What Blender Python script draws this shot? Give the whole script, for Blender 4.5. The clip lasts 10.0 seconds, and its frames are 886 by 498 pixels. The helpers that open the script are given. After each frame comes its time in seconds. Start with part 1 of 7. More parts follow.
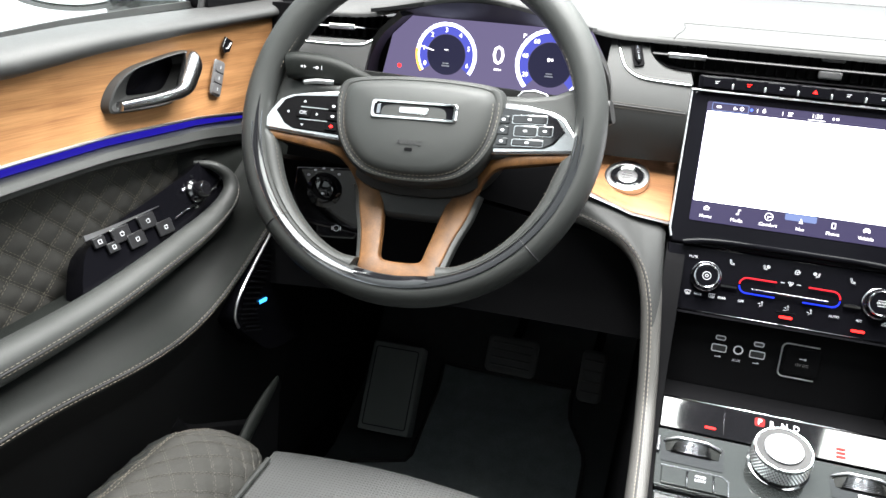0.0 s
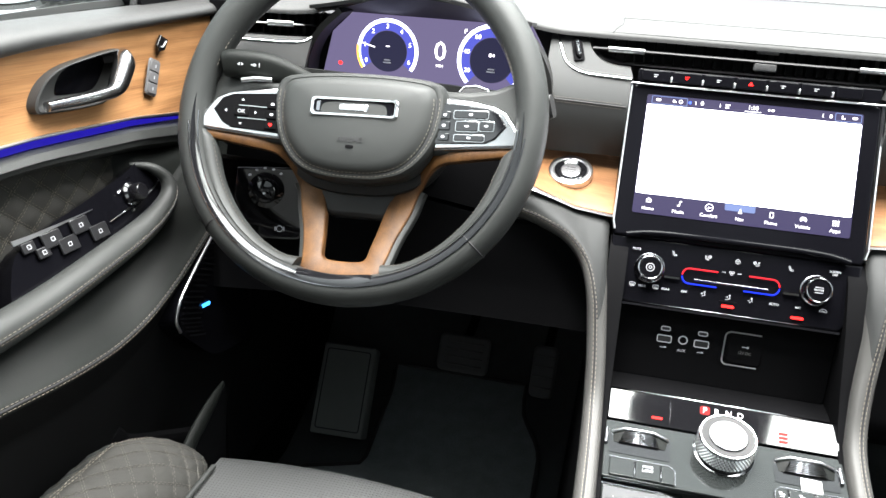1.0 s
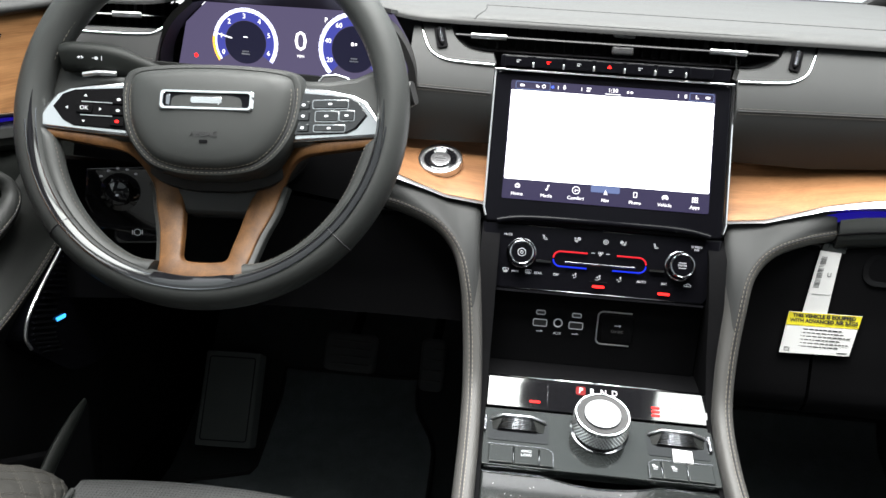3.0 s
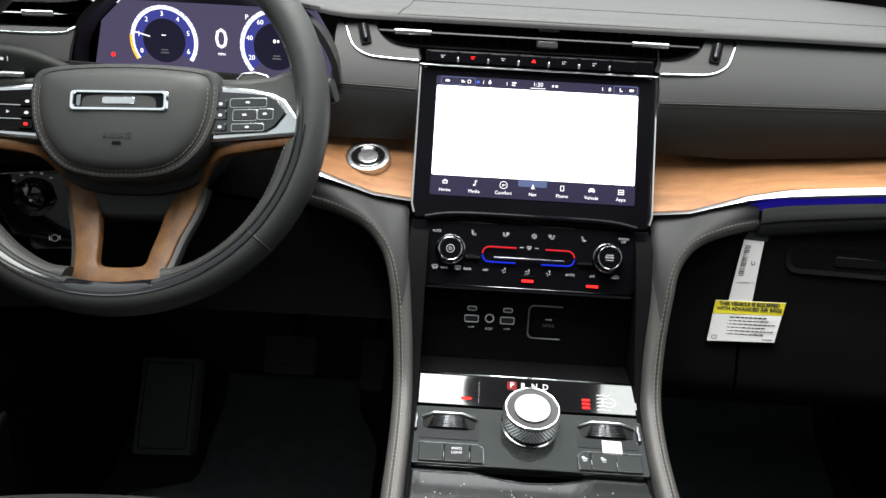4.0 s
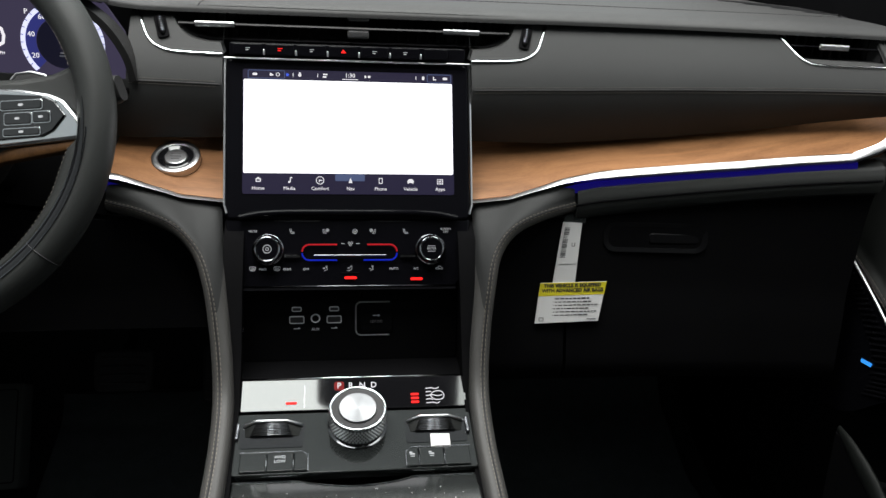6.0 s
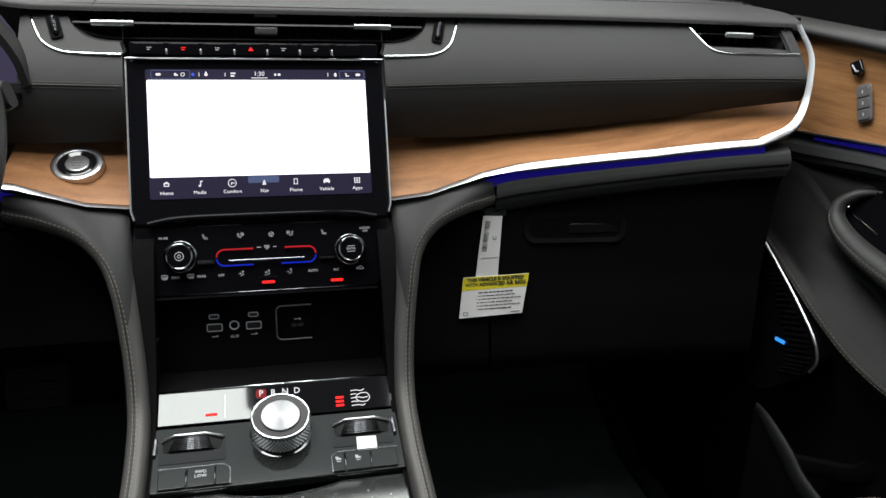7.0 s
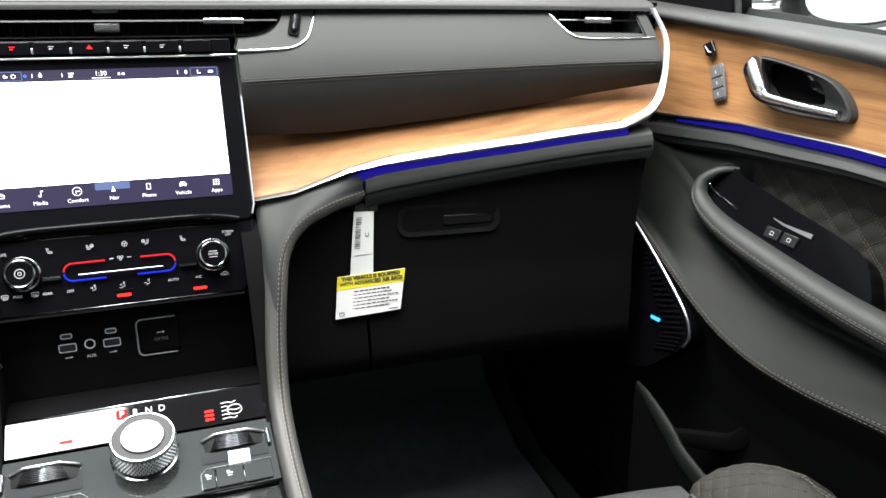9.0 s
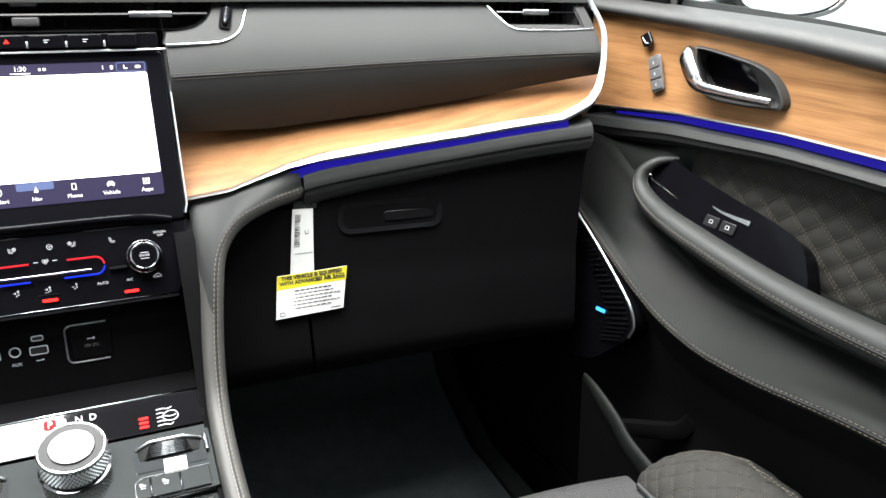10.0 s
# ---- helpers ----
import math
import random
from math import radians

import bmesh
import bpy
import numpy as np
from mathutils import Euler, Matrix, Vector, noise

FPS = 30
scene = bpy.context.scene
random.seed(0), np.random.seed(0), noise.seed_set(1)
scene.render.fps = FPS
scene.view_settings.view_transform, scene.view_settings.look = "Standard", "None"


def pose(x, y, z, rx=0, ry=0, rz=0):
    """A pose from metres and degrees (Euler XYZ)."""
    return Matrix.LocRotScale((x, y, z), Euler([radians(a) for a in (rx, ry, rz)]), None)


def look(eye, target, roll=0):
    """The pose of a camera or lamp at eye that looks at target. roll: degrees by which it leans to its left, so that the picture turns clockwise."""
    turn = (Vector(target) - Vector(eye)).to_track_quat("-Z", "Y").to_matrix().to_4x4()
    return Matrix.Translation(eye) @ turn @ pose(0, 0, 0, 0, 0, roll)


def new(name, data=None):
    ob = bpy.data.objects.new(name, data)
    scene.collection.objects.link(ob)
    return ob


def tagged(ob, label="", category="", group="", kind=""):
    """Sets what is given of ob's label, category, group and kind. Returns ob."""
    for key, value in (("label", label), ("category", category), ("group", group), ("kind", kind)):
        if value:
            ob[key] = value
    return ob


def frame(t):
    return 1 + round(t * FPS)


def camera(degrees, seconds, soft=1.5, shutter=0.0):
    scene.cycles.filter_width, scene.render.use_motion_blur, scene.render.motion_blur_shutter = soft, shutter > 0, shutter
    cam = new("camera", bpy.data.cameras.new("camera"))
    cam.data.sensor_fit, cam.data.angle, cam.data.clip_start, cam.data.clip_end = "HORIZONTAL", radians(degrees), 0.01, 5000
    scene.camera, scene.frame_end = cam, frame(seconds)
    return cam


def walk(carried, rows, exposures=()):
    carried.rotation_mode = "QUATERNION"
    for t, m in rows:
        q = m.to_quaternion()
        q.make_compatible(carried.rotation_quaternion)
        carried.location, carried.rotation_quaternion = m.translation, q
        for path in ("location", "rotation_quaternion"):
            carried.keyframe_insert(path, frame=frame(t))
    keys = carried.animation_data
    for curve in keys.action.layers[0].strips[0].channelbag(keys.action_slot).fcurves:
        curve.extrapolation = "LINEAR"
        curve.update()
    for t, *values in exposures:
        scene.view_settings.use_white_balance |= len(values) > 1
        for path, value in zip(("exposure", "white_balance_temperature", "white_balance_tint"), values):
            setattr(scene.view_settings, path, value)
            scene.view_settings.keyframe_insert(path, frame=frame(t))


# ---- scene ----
# The cabin: x to the right, y towards the bonnet, z up from the carpet; x = 0 is the middle of the touchscreen.
cam = camera(60.0, 10.0)
# seconds, place, yaw, pitch, roll
ROWS = [
    (0.0, -0.1609, -0.8286, 0.8428, 16.43, -20.01, -3.97),
    (0.5, -0.1559, -0.8242, 0.8402, 14.78, -19.87, -3.87),
    (1.0, -0.1489, -0.8201, 0.8373, 12.97, -19.68, -3.77),
    (1.5, -0.1418, -0.8134, 0.8320, 10.94, -19.45, -3.72),
    (2.0, -0.1299, -0.8079, 0.8297, 9.05, -19.37, -3.61),
    (2.5, -0.1231, -0.8034, 0.8270, 7.00, -19.27, -3.53),
    (4.0, -0.0821, -0.7915, 0.8262, 1.89, -19.28, -2.98),
    (4.5, -0.0597, -0.7855, 0.8263, -0.39, -19.34, -2.97),
    (5.0, -0.0482, -0.7811, 0.8264, -3.08, -19.37, -2.98),
    (5.5, -0.0263, -0.7786, 0.8246, -5.05, -19.28, -2.72),
    (7.0, 0.0049, -0.7649, 0.8331, -12.73, -20.12, -1.80),
    (7.5, 0.0235, -0.7636, 0.8302, -14.87, -19.97, -1.40),
    (8.0, 0.0311, -0.7612, 0.8264, -16.78, -19.91, -1.16),
    (8.5, 0.0372, -0.7584, 0.8220, -18.74, -19.84, -1.05),
    (9.0, 0.0455, -0.7586, 0.8210, -20.48, -19.83, -0.86),
    (9.5, 0.0558, -0.7569, 0.8167, -22.28, -19.77, -0.79),
    (10.0, 0.0622, -0.7552, 0.8117, -24.10, -19.73, -0.67),
]
EXPOSURES = [(0.0, 1.40), (1.0, 1.44), (2.0, 1.16), (2.7, 0.85), (4.0, 0.19), (5.0, -0.40), (6.0, -0.70), (7.0, -0.62), (8.0, 0.10), (9.0, 0.74), (10.0, 1.00)]
walk(cam, [(t, pose(x, y, z, 90 + pitch, roll, yaw)) for t, x, y, z, yaw, pitch, roll in ROWS], EXPOSURES)

# ---- light: a bright white photo booth round the car ----
world = bpy.data.worlds.new("booth")
scene.world = world
world.use_nodes = True
world.node_tree.nodes["Background"].inputs[0].default_value = (0.93, 0.97, 1.0, 1)
world.node_tree.nodes["Background"].inputs[1].default_value = 1.35


def panel_lamp(name, x0, x1, y0, y1, z, watts):
    """A soft light panel at ceiling height, facing down."""
    la = bpy.data.lights.new(name, "AREA")
    la.shape, la.size, la.size_y, la.energy, la.color = "RECTANGLE", x1 - x0, y1 - y0, watts, (1.0, 0.985, 0.965)
    ob = new(name, la)
    ob.matrix_world = look(((x0 + x1) / 2, (y0 + y1) / 2, z), ((x0 + x1) / 2, (y0 + y1) / 2 + 0.0001, 0))
    return ob


panel_lamp("overhead_lamp", -0.95, 0.20, -1.5, 0.5, 2.6, 170)
panel_lamp("overhead_lamp", 0.35, 1.18, -1.5, 0.5, 2.6, 70)
# added forward lamp, unseen: sends more light in through the windshield
panel_lamp("overhead_lamp", -0.95, 1.18, 0.95, 1.40, 2.6, 70)


# ---- materials ----
def material(name, base, rough=0.5, metal=0.0, bump=0.0, bump_scale=400.0, mottling=0.15, mottle_scale=14.0, kind="noise", coat=0.0, spec=0.5, glow=None, glow_strength=0.0, fleck=0.0):
    """A surface with a mottled colour, roughness that wanders and a fine relief."""
    m = bpy.data.materials.new(name)
    m.use_nodes = True
    n, l = m.node_tree.nodes, m.node_tree.links
    b = n["Principled BSDF"]
    co = n.new("ShaderNodeTexCoord")
    big = n.new("ShaderNodeTexNoise")
    big.inputs["Scale"].default_value = mottle_scale
    big.inputs["Detail"].default_value = 5
    l.new(co.outputs["Object"], big.inputs["Vector"])
    ramp = n.new("ShaderNodeMix")
    ramp.data_type = "RGBA"
    ramp.inputs[6].default_value = (*[c * (1 - mottling) for c in base], 1)
    ramp.inputs[7].default_value = (*[min(1, c * (1 + mottling)) for c in base], 1)
    l.new(big.outputs["Fac"], ramp.inputs[0])
    colour = ramp.outputs[2]
    if fleck:
        dots = n.new("ShaderNodeTexNoise")
        dots.inputs["Scale"].default_value = bump_scale
        l.new(co.outputs["Object"], dots.inputs["Vector"])
        mul = n.new("ShaderNodeMix")
        mul.data_type, mul.blend_type = "RGBA", "MULTIPLY"
        mul.inputs[0].default_value = fleck
        l.new(colour, mul.inputs[6])
        l.new(dots.outputs["Fac"], mul.inputs[7])
        colour = mul.outputs[2]
    l.new(colour, b.inputs["Base Color"])
    rr = n.new("ShaderNodeMapRange")
    rr.inputs["To Min"].default_value, rr.inputs["To Max"].default_value = max(0.0, rough - 0.06 * (rough > 0.15)), rough + 0.05 * (rough > 0.15)
    l.new(big.outputs["Fac"], rr.inputs["Value"])
    l.new(rr.outputs["Result"], b.inputs["Roughness"])
    b.inputs["Metallic"].default_value = metal
    b.inputs["Specular IOR Level"].default_value = spec
    b.inputs["Coat Weight"].default_value = coat
    b.inputs["Coat Roughness"].default_value = 0.05
    if bump:
        if kind == "dots":
            # round holes in rows, seen from above
            fine = n.new("ShaderNodeTexVoronoi")
            fine.voronoi_dimensions = "2D"
            fine.inputs["Randomness"].default_value = 0.0
            hole = n.new("ShaderNodeMapRange")
            hole.inputs["From Min"].default_value, hole.inputs["From Max"].default_value = 0.16, 0.30
            l.new(fine.outputs["Distance"], hole.inputs["Value"])
            out = hole.outputs["Result"]
            holed = n.new("ShaderNodeMix")
            holed.data_type = "RGBA"
            holed.inputs[6].default_value = (0.004, 0.004, 0.004, 1)
            l.new(out, holed.inputs[0])
            l.new(colour, holed.inputs[7])
            l.new(holed.outputs[2], b.inputs["Base Color"])
        elif kind == "voronoi":
            fine = n.new("ShaderNodeTexVoronoi")
            fine.feature = "DISTANCE_TO_EDGE"
            out = fine.outputs["Distance"]
        else:
            fine = n.new("ShaderNodeTexNoise")
            out = fine.outputs["Fac"]
        fine.inputs["Scale"].default_value = bump_scale
        l.new(co.outputs["Object"], fine.inputs["Vector"])
        bm_ = n.new("ShaderNodeBump")
        bm_.inputs["Strength"].default_value = bump
        bm_.inputs["Distance"].default_value = 0.0006
        l.new(out, bm_.inputs["Height"])
        l.new(bm_.outputs["Normal"], b.inputs["Normal"])
    if glow:
        b.inputs["Emission Color"].default_value = (*glow, 1)
        b.inputs["Emission Strength"].default_value = glow_strength
    return m


def wood_material(name, dark, light, axis):
    """Open-pore walnut veneer with the grain along one axis."""
    m = bpy.data.materials.new(name)
    m.use_nodes = True
    n, l = m.node_tree.nodes, m.node_tree.links
    b = n["Principled BSDF"]
    co = n.new("ShaderNodeTexCoord")

    def stretched(along, across, detail):
        mp = n.new("ShaderNodeMapping")
        mp.inputs["Scale"].default_value = [along if a == axis else across for a in "xyz"]
        l.new(co.outputs["Object"], mp.inputs["Vector"])
        t = n.new("ShaderNodeTexNoise")
        t.inputs["Scale"].default_value = 1.0
        t.inputs["Detail"].default_value = detail
        t.inputs["Distortion"].default_value = 0.6
        l.new(mp.outputs["Vector"], t.inputs["Vector"])
        return t

    bands, grain, blotch = stretched(3.0, 60.0, 4), stretched(18.0, 900.0, 3), stretched(9.0, 14.0, 2)
    ramp = n.new("ShaderNodeValToRGB")
    ramp.color_ramp.elements[0].position, ramp.color_ramp.elements[1].position = 0.30, 0.62
    ramp.color_ramp.elements[0].color, ramp.color_ramp.elements[1].color = (*dark, 1), (*light, 1)
    mixed = n.new("ShaderNodeMath")
    mixed.operation = "MULTIPLY_ADD"
    mixed.inputs[1].default_value, mixed.inputs[2].default_value = 0.52, -0.04
    l.new(bands.outputs["Fac"], mixed.inputs[0])
    add = n.new("ShaderNodeMath")
    add.operation = "MULTIPLY_ADD"
    add.inputs[1].default_value = 0.30
    l.new(grain.outputs["Fac"], add.inputs[0])
    l.new(mixed.outputs[0], add.inputs[2])
    add2 = n.new("ShaderNodeMath")
    add2.operation = "MULTIPLY_ADD"
    add2.inputs[1].default_value = 0.22
    l.new(blotch.outputs["Fac"], add2.inputs[0])
    l.new(add.outputs[0], add2.inputs[2])
    l.new(add2.outputs[0], ramp.inputs["Fac"])
    l.new(ramp.outputs["Color"], b.inputs["Base Color"])
    b.inputs["Roughness"].default_value = 0.48
    b.inputs["Specular IOR Level"].default_value = 0.22
    bump = n.new("ShaderNodeBump")
    bump.inputs["Strength"].default_value, bump.inputs["Distance"].default_value = 0.25, 0.0004
    l.new(grain.outputs["Fac"], bump.inputs["Height"])
    l.new(bump.outputs["Normal"], b.inputs["Normal"])
    return m


def glass_material(name, tint):
    m = bpy.data.materials.new(name)
    m.use_nodes = True
    n, l = m.node_tree.nodes, m.node_tree.links
    clear, gloss, mix = n.new("ShaderNodeBsdfTransparent"), n.new("ShaderNodeBsdfGlossy"), n.new("ShaderNodeMixShader")
    edge, steep, level = n.new("ShaderNodeLayerWeight"), n.new("ShaderNodeMath"), n.new("ShaderNodeMath")
    steep.operation, level.operation = "POWER", "MULTIPLY_ADD"
    steep.inputs[1].default_value, level.inputs[1].default_value, level.inputs[2].default_value = 4.0, 0.6, 0.03
    l.new(edge.outputs["Facing"], steep.inputs[0])
    l.new(steep.outputs[0], level.inputs[0])
    clear.inputs["Color"].default_value = (*tint, 1)
    gloss.inputs["Roughness"].default_value = 0.01
    l.new(level.outputs[0], mix.inputs[0])
    l.new(clear.outputs[0], mix.inputs[1])
    l.new(gloss.outputs[0], mix.inputs[2])
    l.new(mix.outputs[0], n["Material Output"].inputs["Surface"])
    return m


def lit(name, colour, strength):
    m = bpy.data.materials.new(name)
    m.use_nodes = True
    b = m.node_tree.nodes["Principled BSDF"]
    b.inputs["Base Color"].default_value = (0.01, 0.01, 0.01, 1)
    b.inputs["Roughness"].default_value = 0.4
    b.inputs["Specular IOR Level"].default_value = 0.04
    b.inputs["Emission Color"].default_value = (*colour, 1)
    b.inputs["Emission Strength"].default_value = strength
    return m


LEATHER = material("black_leather", (0.0255, 0.0272, 0.0262), 0.46, bump=0.35, bump_scale=900, kind="voronoi", mottling=0.12, spec=0.25)
PAD = material("black_dash_leather", (0.029, 0.030, 0.0297), 0.52, bump=0.35, bump_scale=900, kind="voronoi", mottling=0.12, spec=0.15)
DOOR_CAP = material("soft_door_cap", (0.027, 0.0275, 0.027), 0.5, bump=0.3, bump_scale=1100, mottling=0.1)
SOFT = material("soft_touch_dash_skin", (0.041, 0.0417, 0.0413), 0.55, bump=0.3, bump_scale=1100, mottling=0.1, spec=0.2)
# black leather made grey: the light on the rails sits in this colour
RAIL = material("lit_leather_rail", (0.062, 0.061, 0.058), 0.45, bump=0.35, bump_scale=900, kind="voronoi", mottling=0.1, spec=0.3)
# blacker than such plastic is: the lower dash's shade is in the colour
GRAIN = material("darkened_grained_plastic", (0.0036, 0.0036, 0.0040), 0.75, bump=0.4, bump_scale=1300, mottling=0.2, spec=0.03)
SCREEN_BLACK = material("black_screen_glass", (0.003, 0.003, 0.004), 0.10, mottling=0.2, spec=0.07)
# leather with the shade on the lower doors put into its base
DOOR_SKIN = material("shade_darkened_skin", (0.0076, 0.0087, 0.0079), 0.5, bump=0.35, bump_scale=900, kind="voronoi", mottling=0.15, spec=0.14)
DEEP = material("deep_black_leather", (0.011, 0.011, 0.011), 0.5, bump=0.3, bump_scale=900, kind="voronoi", mottling=0.15, spec=0.3)
KNURL = material("knurled_silver", (0.66, 0.66, 0.67), 0.30, metal=1.0, mottling=0.05)
LOWER = material("grained_black_door_plastic", (0.0042, 0.0043, 0.0045), 0.7, bump=0.4, bump_scale=1300, mottling=0.2, spec=0.06)
DARK = material("dark_recess_plastic", (0.010, 0.010, 0.011), 0.6, mottling=0.2)
PIANO = material("gloss_black_panel", (0.006, 0.006, 0.007), 0.06, mottling=0.2, coat=0.6)
INLAY = material("gloss_black_rim_inlay", (0.006, 0.006, 0.007), 0.12, mottling=0.2, spec=0.35)
CHROME = material("polished_chrome", (0.82, 0.83, 0.85), 0.09, metal=1.0, mottling=0.03)
SATIN = material("satin_silver", (0.66, 0.665, 0.68), 0.30, metal=1.0, mottling=0.05)
POD_CHROME = material("brushed_pod_chrome", (0.56, 0.565, 0.58), 0.22, metal=1.0, mottling=0.06)
SMOKED = material("smoked_chrome", (0.26, 0.26, 0.28), 0.14, metal=1.0, mottling=0.05)
BRACKET = material("black_chrome", (0.10, 0.10, 0.105), 0.10, metal=1.0, mottling=0.05)
WOOD_X = wood_material("walnut_veneer_dash", (0.132, 0.058, 0.024), (0.31, 0.151, 0.067), "x")
WOOD_Y = wood_material("walnut_veneer_door", (0.130, 0.057, 0.0215), (0.39, 0.202, 0.086), "y")
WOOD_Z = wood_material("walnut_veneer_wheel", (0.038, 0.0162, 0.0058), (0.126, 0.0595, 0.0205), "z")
PERF = material("perforated_black_leather", (0.040, 0.0415, 0.041), 0.48, bump=0.45, bump_scale=270, kind="dots", mottling=0.12)
# footwell cloth and rubber: bases raised to stand in for missing light
FLOORCLOTH = material("lifted_floor_carpet", (0.07, 0.077, 0.079), 0.95, bump=1.0, bump_scale=700, mottling=0.3, mottle_scale=40, fleck=0.6)
FOOTGREY = material("lifted_grey_rubber", (0.17, 0.18, 0.174), 0.6, bump=0.3, bump_scale=500)
CARPET = material("lifted_black_carpet", (0.24, 0.27, 0.277), 0.95, bump=1.0, bump_scale=700, mottling=0.3, mottle_scale=40, fleck=0.6)
SUEDE = material("brown_black_quilted_suede", (0.0225, 0.0218, 0.0185), 0.85, bump=0.6, bump_scale=1500, mottling=0.25, mottle_scale=30, fleck=0.3)
SEAT_THREAD = material("grey_brown_thread", (0.062, 0.057, 0.048), 0.7, mottling=0.2, mottle_scale=200)
QUILT_THREAD = material("dull_brown_thread", (0.090, 0.080, 0.062), 0.7, mottling=0.2, mottle_scale=200)
DULL_THREAD = material("brown_thread", (0.095, 0.084, 0.070), 0.7, mottling=0.2, mottle_scale=200)
KEYGREY = material("dark_grey_key_plastic", (0.11, 0.11, 0.112), 0.4, bump=0.2, bump_scale=900)
LINE_RED = lit("dim_red_line", (0.75, 0.008, 0.02), 0.9)
LINE_BLUE = lit("dim_blue_line", (0.0, 0.02, 0.75), 0.9)
THREAD = material("tan_thread", (0.165, 0.147, 0.120), 0.7, mottling=0.2, mottle_scale=200)
RUBBER = material("black_rubber", (0.016, 0.016, 0.016), 0.6, bump=0.3, bump_scale=500)
# lighter than black rubber, to make up for the dim footwell
PEDAL = material("lifted_pedal_rubber", (0.075, 0.077, 0.078), 0.6, bump=0.3, bump_scale=500)
LATCH = material("satin_black_plastic", (0.0045, 0.0045, 0.005), 0.34, mottling=0.15, spec=0.14)
SWITCH = material("black_switch_plastic", (0.013, 0.013, 0.014), 0.34, mottling=0.15, spec=0.4)
HEADLINER = material("black_headliner_cloth", (0.03, 0.03, 0.03), 0.95, bump=0.5, bump_scale=1200)
CARD = material("white_printed_card", (0.66, 0.66, 0.65), 0.5, mottling=0.03)
YELLOW = material("yellow_warning_ink", (0.66, 0.57, 0.02), 0.5, mottling=0.04)
INK = material("black_ink", (0.02, 0.02, 0.02), 0.6)
GREYINK = material("pale_grey_print", (0.42, 0.43, 0.45), 0.5, glow=(0.8, 0.82, 0.9), glow_strength=0.05)
PAINT = material("black_car_paint", (0.012, 0.014, 0.013), 0.08, coat=1.0)
BOOTH = material("pale_booth_floor", (0.72, 0.72, 0.72), 0.7, mottling=0.06, mottle_scale=1.0)
GLASS = glass_material("window_glass", (0.90, 0.93, 0.92))
ROOF_GLASS = glass_material("sunroof_glass", (0.50, 0.52, 0.52))
TINTED = glass_material("privacy_glass", (0.16, 0.17, 0.17))
MIRROR = material("mirror_silvering", (0.9, 0.9, 0.9), 0.01, metal=1.0, mottling=0.0)
MAP_LIGHT = lit("display_white", (0.97, 0.97, 1.0), 3.2)
UI_DARK = lit("display_dark_bar", (0.036, 0.027, 0.10), 0.55)
UI_WHITE = lit("display_icon_white", (0.95, 0.93, 0.98), 1.6)
UI_BLUE = lit("display_icon_blue", (0.05, 0.12, 0.9), 1.5)
UI_NAV = lit("display_selected_blue", (0.22, 0.30, 0.62), 0.5)
LED_RED = lit("red_led", (1.0, 0.014, 0.012), 2.6)
AMBIENT = lit("blue_ambient_strip", (0.018, 0.01, 0.45), 0.34)
SIGN_BLUE = lit("blue_lit_badge", (0.04, 0.35, 1.0), 1.6)
GAUGE_RING = lit("gauge_pale_blue", (0.74, 0.76, 1.0), 1.9)
GAUGE_BLUE = lit("gauge_deep_blue", (0.07, 0.08, 0.42), 0.7)
GAUGE_DARK = lit("gauge_background", (0.068, 0.058, 0.108), 1.1)
GAUGE_FACE = lit("gauge_face", (0.015, 0.015, 0.035), 0.8)
WARN_AMBER = lit("amber_lamp", (1.0, 0.45, 0.05), 1.6)


# ---- building helpers ----
def thing(name, at, label, category, group="", kind=""):
    ob = new(name)
    ob.location = at
    ob.empty_display_size = 0.02
    return tagged(ob, label, category, group, kind)


def part(name, bm, mat, parent=None, label="", angle=38):
    """Link a bmesh, made in world coordinates, as one mesh object under a thing or a part."""
    me = bpy.data.meshes.new(name)
    bmesh.ops.recalc_face_normals(bm, faces=bm.faces)
    for f in bm.faces:
        f.smooth = len(f.verts) <= 4
    for e in bm.edges:
        if len(e.link_faces) == 2 and e.calc_face_angle(0) > radians(angle):
            e.smooth = False
    bm.to_mesh(me)
    bm.free()
    for m in (mat if isinstance(mat, (list, tuple)) else [mat]):
        me.materials.append(m)
    ob = new(name, me)
    if parent is not None:
        ob.parent = parent
        if parent.type == "EMPTY":
            ob.matrix_parent_inverse = Matrix.Translation(parent.location).inverted()
    if label:
        ob["label"] = label
    return ob


def spline(pts, n=8):
    """A smooth line through the points."""
    p = [Vector(q) for q in pts]
    p = [p[0] * 2 - p[1]] + p + [p[-1] * 2 - p[-2]]
    out = []
    for i in range(1, len(p) - 2):
        for k in range(n):
            t = k / n
            a, b, c, d = p[i - 1], p[i], p[i + 1], p[i + 2]
            out.append(0.5 * (2 * b + (c - a) * t + (2 * a - 5 * b + 4 * c - d) * t * t + (3 * b - a - 3 * c + d) * t ** 3))
    return out + [p[-2]]


def loft(bm, rings, closed=True, caps=True):
    vs = [[bm.verts.new(v) for v in r] for r in rings]
    n = len(vs[0])
    for a, b in zip(vs, vs[1:]):
        for i in range(n if closed else n - 1):
            j = (i + 1) % n
            bm.faces.new((a[i], a[j], b[j], b[i]))
    if closed and caps:
        bm.faces.new(vs[0][::-1])
        bm.faces.new(vs[-1])
    return vs


